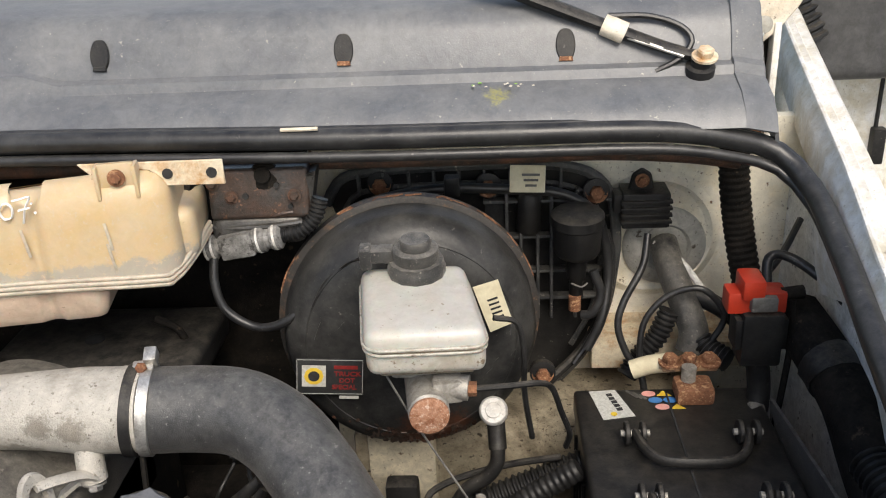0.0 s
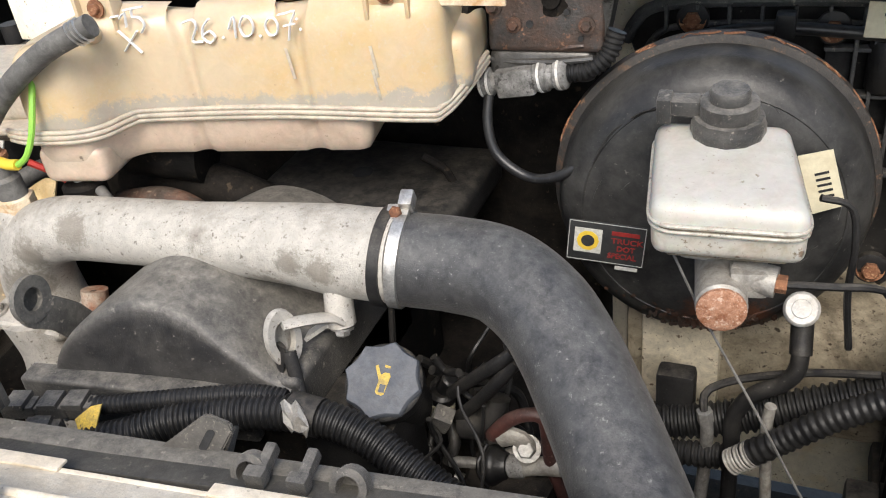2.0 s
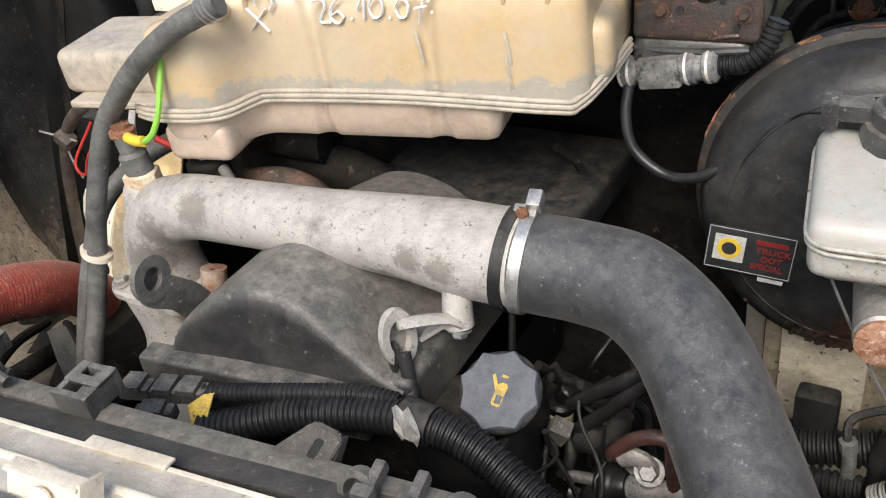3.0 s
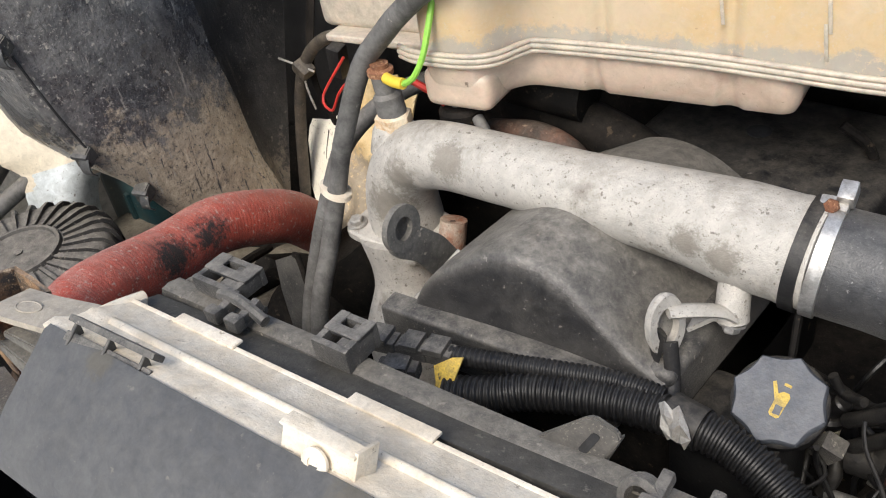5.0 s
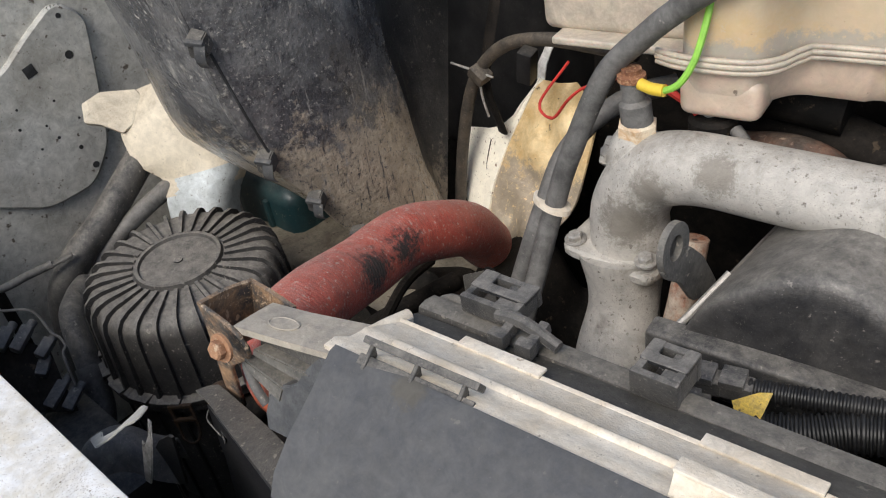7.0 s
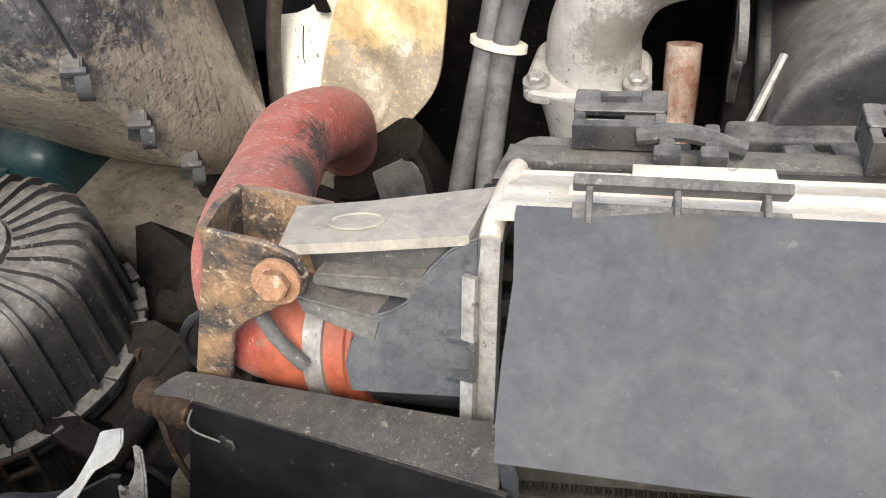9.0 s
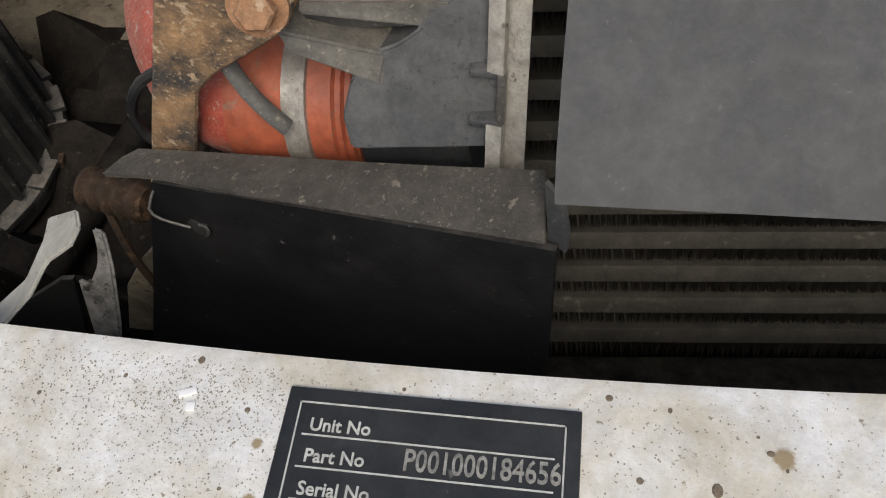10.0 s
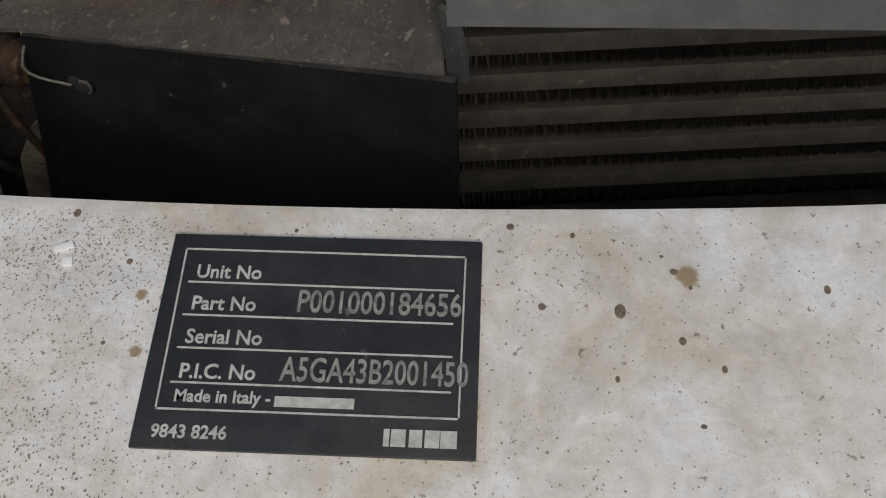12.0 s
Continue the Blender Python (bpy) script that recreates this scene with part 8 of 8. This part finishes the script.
part("cable_tie", lathe([(0.0195, 0), (0.021, 0.0005), (0.021, 0.006), (0.0195, 0.0065)], Matrix.Translation((-0.8, 0.692, 0.903)) @ frame_of((0.1, 0.25, 1)) @ Matrix.Diagonal((1.25, 0.75, 1, 1)), 24), M_beige, gh)
for k in range(3):
    p = Vector((-0.578, 0.7475, 1.1716)) + k * Vector((-0.0042, -0.0012, -0.0018))
    part("spring_clip", lathe([(0.0108, 0), (0.0125, 0.0008), (0.0108, 0.0016)], Matrix.Translation(p) @ frame_of((-0.8, -0.3, -0.5)), 20), M_steel, gh)
fp = thing("fuel_pipe", (-1.05, 0.9, 0.8), "grimy brown pipe looping beside the air box", "pipe")
part("tube", tube([(-0.82, 0.88, 0.985), (-0.899, 0.88, 0.984), (-0.945, 0.88, 0.981), (-1.0, 0.88, 0.967), (-1.045, 0.88, 0.935), (-1.080, 0.88, 0.884), (-1.105, 0.875, 0.80), (-1.115, 0.86, 0.70), (-1.12, 0.84, 0.60)], 0.0085, 12, 0.01), M_brownpipe, fp)
part("tie", tube([(-1.10, 0.87, 0.925), (-1.06, 0.87, 0.922), (-1.03, 0.872, 0.918)], 0.0016, 6), M_alu, fp)
part("tie", tube([(-1.050, 0.868, 0.920), (-1.047, 0.866, 0.89), (-1.040, 0.866, 0.862)], 0.0016, 6), M_alu, fp)
part("clip", rbox((0.026, 0.022, 0.018), pose(-1.052, 0.872, 0.918, 10, 35, 0), 0.004), M_brownpipe, fp)
part("plug", rbox((0.02, 0.02, 0.045), pose(-0.965, 0.865, 0.950, 10, 12, 10), 0.003), M_black, fp)
pump = thing("vacuum_valve", (-0.84, 0.9, 1.03), "black plastic valve behind the tank", "valve")
part("body", merge(lathe([(0, 0), (0.032, 0), (0.034, 0.004), (0.034, 0.03), (0.028, 0.034), (0, 0.034)], Matrix.Translation((-0.845, 0.905, 1.045)), 24), rbox((0.06, 0.03, 0.022), pose(-0.80, 0.90, 1.085, 0, 0, 10), 0.005), rod((-0.845, 0.905, 1.08), (-0.845, 0.905, 1.115), 0.012, seg=14)), M_black, pump)

# ---- wiring looms by the engine cover ----
lm = thing("corrugated_loom", (-0.35, 0.58, 0.85), "thick corrugated black wiring conduit with tape", "wiring")
part("conduit", tube([(-0.505, 0.537, 0.897), (-0.47, 0.553, 0.902), (-0.438, 0.571, 0.907), (-0.381, 0.59, 0.912), (-0.327, 0.598, 0.914), (-0.285, 0.598, 0.905), (-0.244, 0.589, 0.89), (-0.208, 0.579, 0.878), (-0.17, 0.565, 0.86), (-0.12, 0.54, 0.82)], 0.0152, 16, pitch=0.0052, depth=0.12), M_loom, lm)
part("thin_conduit", tube([(-0.535, 0.556, 0.912), (-0.48, 0.572, 0.916), (-0.432, 0.586, 0.920), (-0.385, 0.60, 0.922), (-0.352, 0.605, 0.920)], 0.0085, 14, pitch=0.0045, depth=0.14), M_loom, lm)
part("silver_tape", merge(tube([(-0.344, 0.599, 0.915), (-0.33, 0.598, 0.914), (-0.318, 0.598, 0.913)], 0.0165, 14, 0.004)), M_black, lm, "black tape band")
part("torn_tape", sheet([[(-0.349, 0.592, 0.928), (-0.344, 0.592, 0.933), (-0.337, 0.590, 0.930), (-0.333, 0.592, 0.935), (-0.327, 0.590, 0.928)], [(-0.343, 0.585, 0.9265), (-0.339, 0.583, 0.930), (-0.333, 0.584, 0.9265), (-0.327, 0.582, 0.929), (-0.321, 0.584, 0.925)],
     [(-0.341, 0.580, 0.920), (-0.335, 0.5815, 0.9215), (-0.331, 0.579, 0.9235), (-0.326, 0.581, 0.9195), (-0.317, 0.579, 0.9215)], [(-0.334, 0.578, 0.912), (-0.331, 0.5775, 0.916), (-0.327, 0.579, 0.913), (-0.323, 0.577, 0.9165), (-0.321, 0.578, 0.910)]], 0.0008), M_alu, lm, "torn crinkled foil tape", False)
part("yellow_tape", sheet([[(-0.522, 0.545, 0.912), (-0.505, 0.551, 0.925), (-0.497, 0.555, 0.926)], [(-0.515, 0.538, 0.905), (-0.508, 0.54, 0.91), (-0.498, 0.545, 0.915)], [(-0.515, 0.534, 0.896), (-0.506, 0.532, 0.895), (-0.5, 0.537, 0.902)]], 0.0015), M_dullyellow, lm, "crumpled yellow tape")
part("strap", tube([(-0.372, 0.648, 0.93), (-0.362, 0.635, 0.90), (-0.35, 0.61, 0.89)], 0.006, 8, flat=0.4), M_black, lm)
part("strap", tube([(-0.38, 0.65, 0.935), (-0.385, 0.64, 0.90), (-0.38, 0.62, 0.88)], 0.008, 8, flat=0.3), M_black, lm)
cn = thing("loom_connector", (-0.56, 0.54, 0.9), "dusty black cable connectors on the shroud", "connector")
for k, (x, y, z, sx, rot) in enumerate(((-0.575, 0.54, 0.917, 0.03, 15), (-0.548, 0.549, 0.915, 0.028, 15), (-0.552, 0.532, 0.903, 0.035, 25), (-0.528, 0.556, 0.914, 0.03, 15))):
    part("plug", merge(rbox((sx, 0.016, 0.013), pose(x, y, z, 0, 0, rot), 0.002), rbox((sx * 0.6, 0.02, 0.006), pose(x, y, z + 0.008, 0, 0, rot), 0.001)), M_dustblack, cn)
part("tail", tube([(-0.57, 0.53, 0.9), (-0.555, 0.52, 0.893), (-0.54, 0.52, 0.885)], 0.006, 8, pitch=0.004), M_loom, cn)

# ---- dark mechanical clutter between engine and servo ----
block = thing("engine_block", (-0.3, 0.8, 0.31), "grimy dark engine block and brackets", "engine")
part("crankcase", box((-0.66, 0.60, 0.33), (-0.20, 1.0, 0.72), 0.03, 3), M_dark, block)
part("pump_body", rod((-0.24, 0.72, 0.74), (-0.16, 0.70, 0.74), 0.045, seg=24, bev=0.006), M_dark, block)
part("bracket", box((-0.36, 0.62, 0.78), (-0.28, 0.70, 0.87), 0.008), M_black, block)
inj = thing("fuel_line_set", (-0.25, 0.75, 0.75), "dark fuel lines and small brown connector", "fuel lines")
for k, dx in enumerate((0, 0.012, 0.026, 0.05)):
    part("line", tube([(-0.30 + dx, 0.74, 0.86 - 0.01 * k), (-0.27 + dx, 0.78, 0.80), (-0.25 + dx, 0.76, 0.74), (-0.23 + 1.5 * dx, 0.73, 0.66)], 0.005, 8), M_black, inj)
part("brown_plug", rbox((0.03, 0.02, 0.018), pose(-0.312, 0.795, 0.737, 10, 5, 8), 0.003), M_paper, inj, "cream connector")
part("plug_body", lathe([(0, 0), (0.018, 0), (0.018, 0.03), (0.012, 0.034), (0, 0.034)], Matrix.Translation((-0.305, 0.80, 0.745)), 16), M_black, inj)
part("pinkish_hose", tube([(-0.19, 0.74, 0.78), (-0.175, 0.72, 0.76), (-0.17, 0.70, 0.72), (-0.15, 0.69, 0.65)], 0.009, 10), M_oldred, inj)
part("steel_link", rod((-0.26, 0.70, 0.755), (-0.235, 0.70, 0.752), 0.006, seg=10), M_steel, inj)
part("cast_lever", tube([(-0.215, 0.71, 0.78), (-0.195, 0.715, 0.785), (-0.185, 0.71, 0.765), (-0.20, 0.70, 0.745)], 0.010, 10), M_alu, inj)
part("dip_tube", tube([(-0.305, 0.72, 0.96), (-0.30, 0.70, 0.92), (-0.295, 0.68, 0.88)], 0.003, 6), M_dark, inj)
lr = thing("lower_loom", (0.0, 0.87, 0.7), "corrugated black looms and steel brake lines low in the bay", "wiring")
part("conduit", tube([(-0.14, 0.87, 0.695), (-0.06, 0.88, 0.71), (0.0, 0.89, 0.725), (0.07, 0.90, 0.75), (0.14, 0.91, 0.775)], 0.019, 16, pitch=0.008), M_loom, lr)
part("conduit", tube([(-0.16, 0.86, 0.66), (-0.10, 0.86, 0.675), (-0.03, 0.855, 0.69)], 0.014, 14, pitch=0.007), M_loom, lr)
part("conduit", tube([(-0.0121, 0.83, 0.718), (0.0153, 0.83, 0.743), (0.0649, 0.835, 0.785), (0.12, 0.84, 0.82)], 0.0135, 14, pitch=0.0075, depth=0.1), M_loom, lr)
part("silver_sleeve", tube([(-0.020, 0.829, 0.7105), (-0.010, 0.829, 0.7200), (-0.001, 0.829, 0.7285)], 0.0138, 14, pitch=0.004, depth=0.1), M_alu, lr, "silver foil sleeve")
part("brake_line", tube([(0.105, 0.90, 0.79), (0.04, 0.905, 0.775), (-0.02, 0.89, 0.767), (-0.05, 0.88, 0.755), (-0.0535, 0.866, 0.750), (-0.0515, 0.861, 0.742)], 0.0042, 8), M_black, lr)
part("steel_fitting", tube([(-0.051, 0.86, 0.742), (-0.048, 0.86, 0.720), (-0.0476, 0.86, 0.676), (-0.0515, 0.86, 0.60)], 0.0068, 10), M_steel, lr)
part("fitting_nut", rod((-0.0515, 0.86, 0.744), (-0.0495, 0.86, 0.730), 0.0085, seg=6), M_steel, lr)
part("steel_line", tube([(0.0102, 0.845, 0.778), (0.0084, 0.845, 0.749), (0.0114, 0.845, 0.704), (0.017, 0.845, 0.62)], 0.0058, 10), M_alu, lr)
part("clamp_block", box((-0.105, 0.885, 0.685), (-0.065, 0.91, 0.76), 0.006), M_black, lr)
part("thin_rod", tube([(-0.085, 0.80, 0.985), (-0.05, 0.775, 0.93), (0.0, 0.745, 0.86), (0.041, 0.72, 0.80), (0.08, 0.70, 0.75)], 0.0012, 6), M_greyhose, lr)
part("end_plug", box((0.085, 0.80, 0.64), (0.115, 0.85, 0.70), 0.005), M_black, lr)
eg = thing("heater_pipe", (-0.3, 1.0, 0.9), "dark heater pipe behind the engine", "pipe")
part("tube", tube([(-0.37, 0.95, 0.96), (-0.345, 0.955, 0.94), (-0.335, 0.955, 0.90), (-0.34, 0.95, 0.86)], 0.005, 8), M_dark, eg)
part("rusty_lever", tube([(-0.40, 0.86, 0.925), (-0.375, 0.85, 0.93), (-0.355, 0.84, 0.915), (-0.345, 0.835, 0.905)], 0.006, 8, flat=0.5), M_rustdark, eg)

link = thing("throttle_linkage", (-0.2, 0.7, 0.7), "oily steel linkage and levers beside the engine", "linkage")
part("steel_rod", tube([(-0.262, 0.700, 0.776), (-0.243, 0.700, 0.780), (-0.226, 0.700, 0.782)], 0.0055, 12), M_steel, link, "bright steel rod")
part("rubber_boot", tube([(-0.232, 0.700, 0.782), (-0.221, 0.700, 0.783), (-0.213, 0.700, 0.784), (-0.204, 0.700, 0.786)], lambda f: 0.012 + 0.008 * math.sin(math.pi * min(1, f * 1.1)), 16, 0.004), M_battery, link, "black rubber boot")
part("collar", rod((-0.204, 0.700, 0.786), (-0.188, 0.700, 0.790), 0.011, seg=16, bev=0.002), M_palegrey, link)
part("arm", tube([(-0.191, 0.700, 0.789), (-0.173, 0.700, 0.795), (-0.154, 0.700, 0.799)], 0.009, 12), M_alu, link)
part("lever", tube([(-0.210, 0.700, 0.820), (-0.197, 0.700, 0.826), (-0.187, 0.700, 0.820), (-0.185, 0.700, 0.800), (-0.191, 0.700, 0.780), (-0.198, 0.700, 0.756), (-0.212, 0.700, 0.743)], 0.0065, 10, flat=1.5), M_alu, link, "dirty cast lever")
bolt(link, (-0.185, 0.700, 0.814), (0.1, -0.8, 0.6), 0.0085, M_steel)
part("red_hose", tube([(-0.218, 0.700, 0.821), (-0.201, 0.700, 0.843), (-0.183, 0.700, 0.855), (-0.168, 0.700, 0.855), (-0.165, 0.700, 0.831), (-0.163, 0.700, 0.797), (-0.153, 0.700, 0.760)], 0.0065, 10), M_oldred, link, "faded red-brown hose")
injector = thing("injector_plug", (-0.283, 0.740, 0.803), "black plug with a cream band behind the oil cap", "plug")
part("cream_band", rod((-0.284, 0.740, 0.793), (-0.282, 0.740, 0.813), 0.0125, seg=16, bev=0.001), M_paper, injector)
part("plug_top", merge(rod((-0.282, 0.740, 0.813), (-0.280, 0.740, 0.826), 0.0135, seg=16, bev=0.003), rod((-0.280, 0.740, 0.826), (-0.270, 0.740, 0.843), 0.008, seg=12, bev=0.002)), M_battery, injector)
part("plug_foot", rod((-0.287, 0.740, 0.768), (-0.284, 0.740, 0.792), 0.0115, seg=16), M_battery, injector)
part("side_lug", rbox((0.03, 0.006, 0.008), Matrix.Translation((-0.263, 0.735, 0.796)) @ pose(0, 0, 0, 0, 12, 0), 0.002), M_battery, injector)
harness = thing("engine_harness", (-0.25, 0.72, 0.8), "tangle of thin black wires behind the oil cap", "wiring")
random.seed(23)
for k in range(9):
    x, y, z = random.uniform(-0.31, -0.2), random.uniform(0.68, 0.80), random.uniform(0.80, 0.90)
    pts = [(x, y, z)]
    for j in range(5):
        x, y, z = x + random.uniform(-0.03, 0.045), y + random.uniform(-0.03, 0.02), z - random.uniform(0.005, 0.05)
        pts.append((x, y, z))
    part("wire", tube(pts, random.choice((0.0018, 0.0025, 0.0035)), 7, 0.008), M_battery, harness)
for x, y, z in ((-0.265, 0.70, 0.83), (-0.225, 0.72, 0.80)):
    part("connector", rbox((0.018, 0.016, 0.026), pose(x, y, z, 20, 25, 10), 0.002), M_dustblack, harness)
for pts, r in (([(-0.279, 0.730, 0.876), (-0.269, 0.730, 0.861), (-0.251, 0.720, 0.871)], 0.004), ([(-0.261, 0.720, 0.845), (-0.236, 0.710, 0.874), (-0.207, 0.700, 0.906), (-0.190, 0.700, 0.922)], 0.006), ([(-0.259, 0.720, 0.814), (-0.230, 0.710, 0.852), (-0.206, 0.700, 0.888), (-0.187, 0.700, 0.914)], 0.006),
               ([(-0.267, 0.720, 0.804), (-0.260, 0.710, 0.791), (-0.266, 0.700, 0.773)], 0.006), ([(-0.285, 0.720, 0.802), (-0.282, 0.700, 0.786), (-0.278, 0.680, 0.771)], 0.0035), ([(-0.254, 0.720, 0.808), (-0.228, 0.720, 0.816), (-0.222, 0.730, 0.840)], 0.014)):
    part("cable", tube(pts, r, 10), M_black, harness)
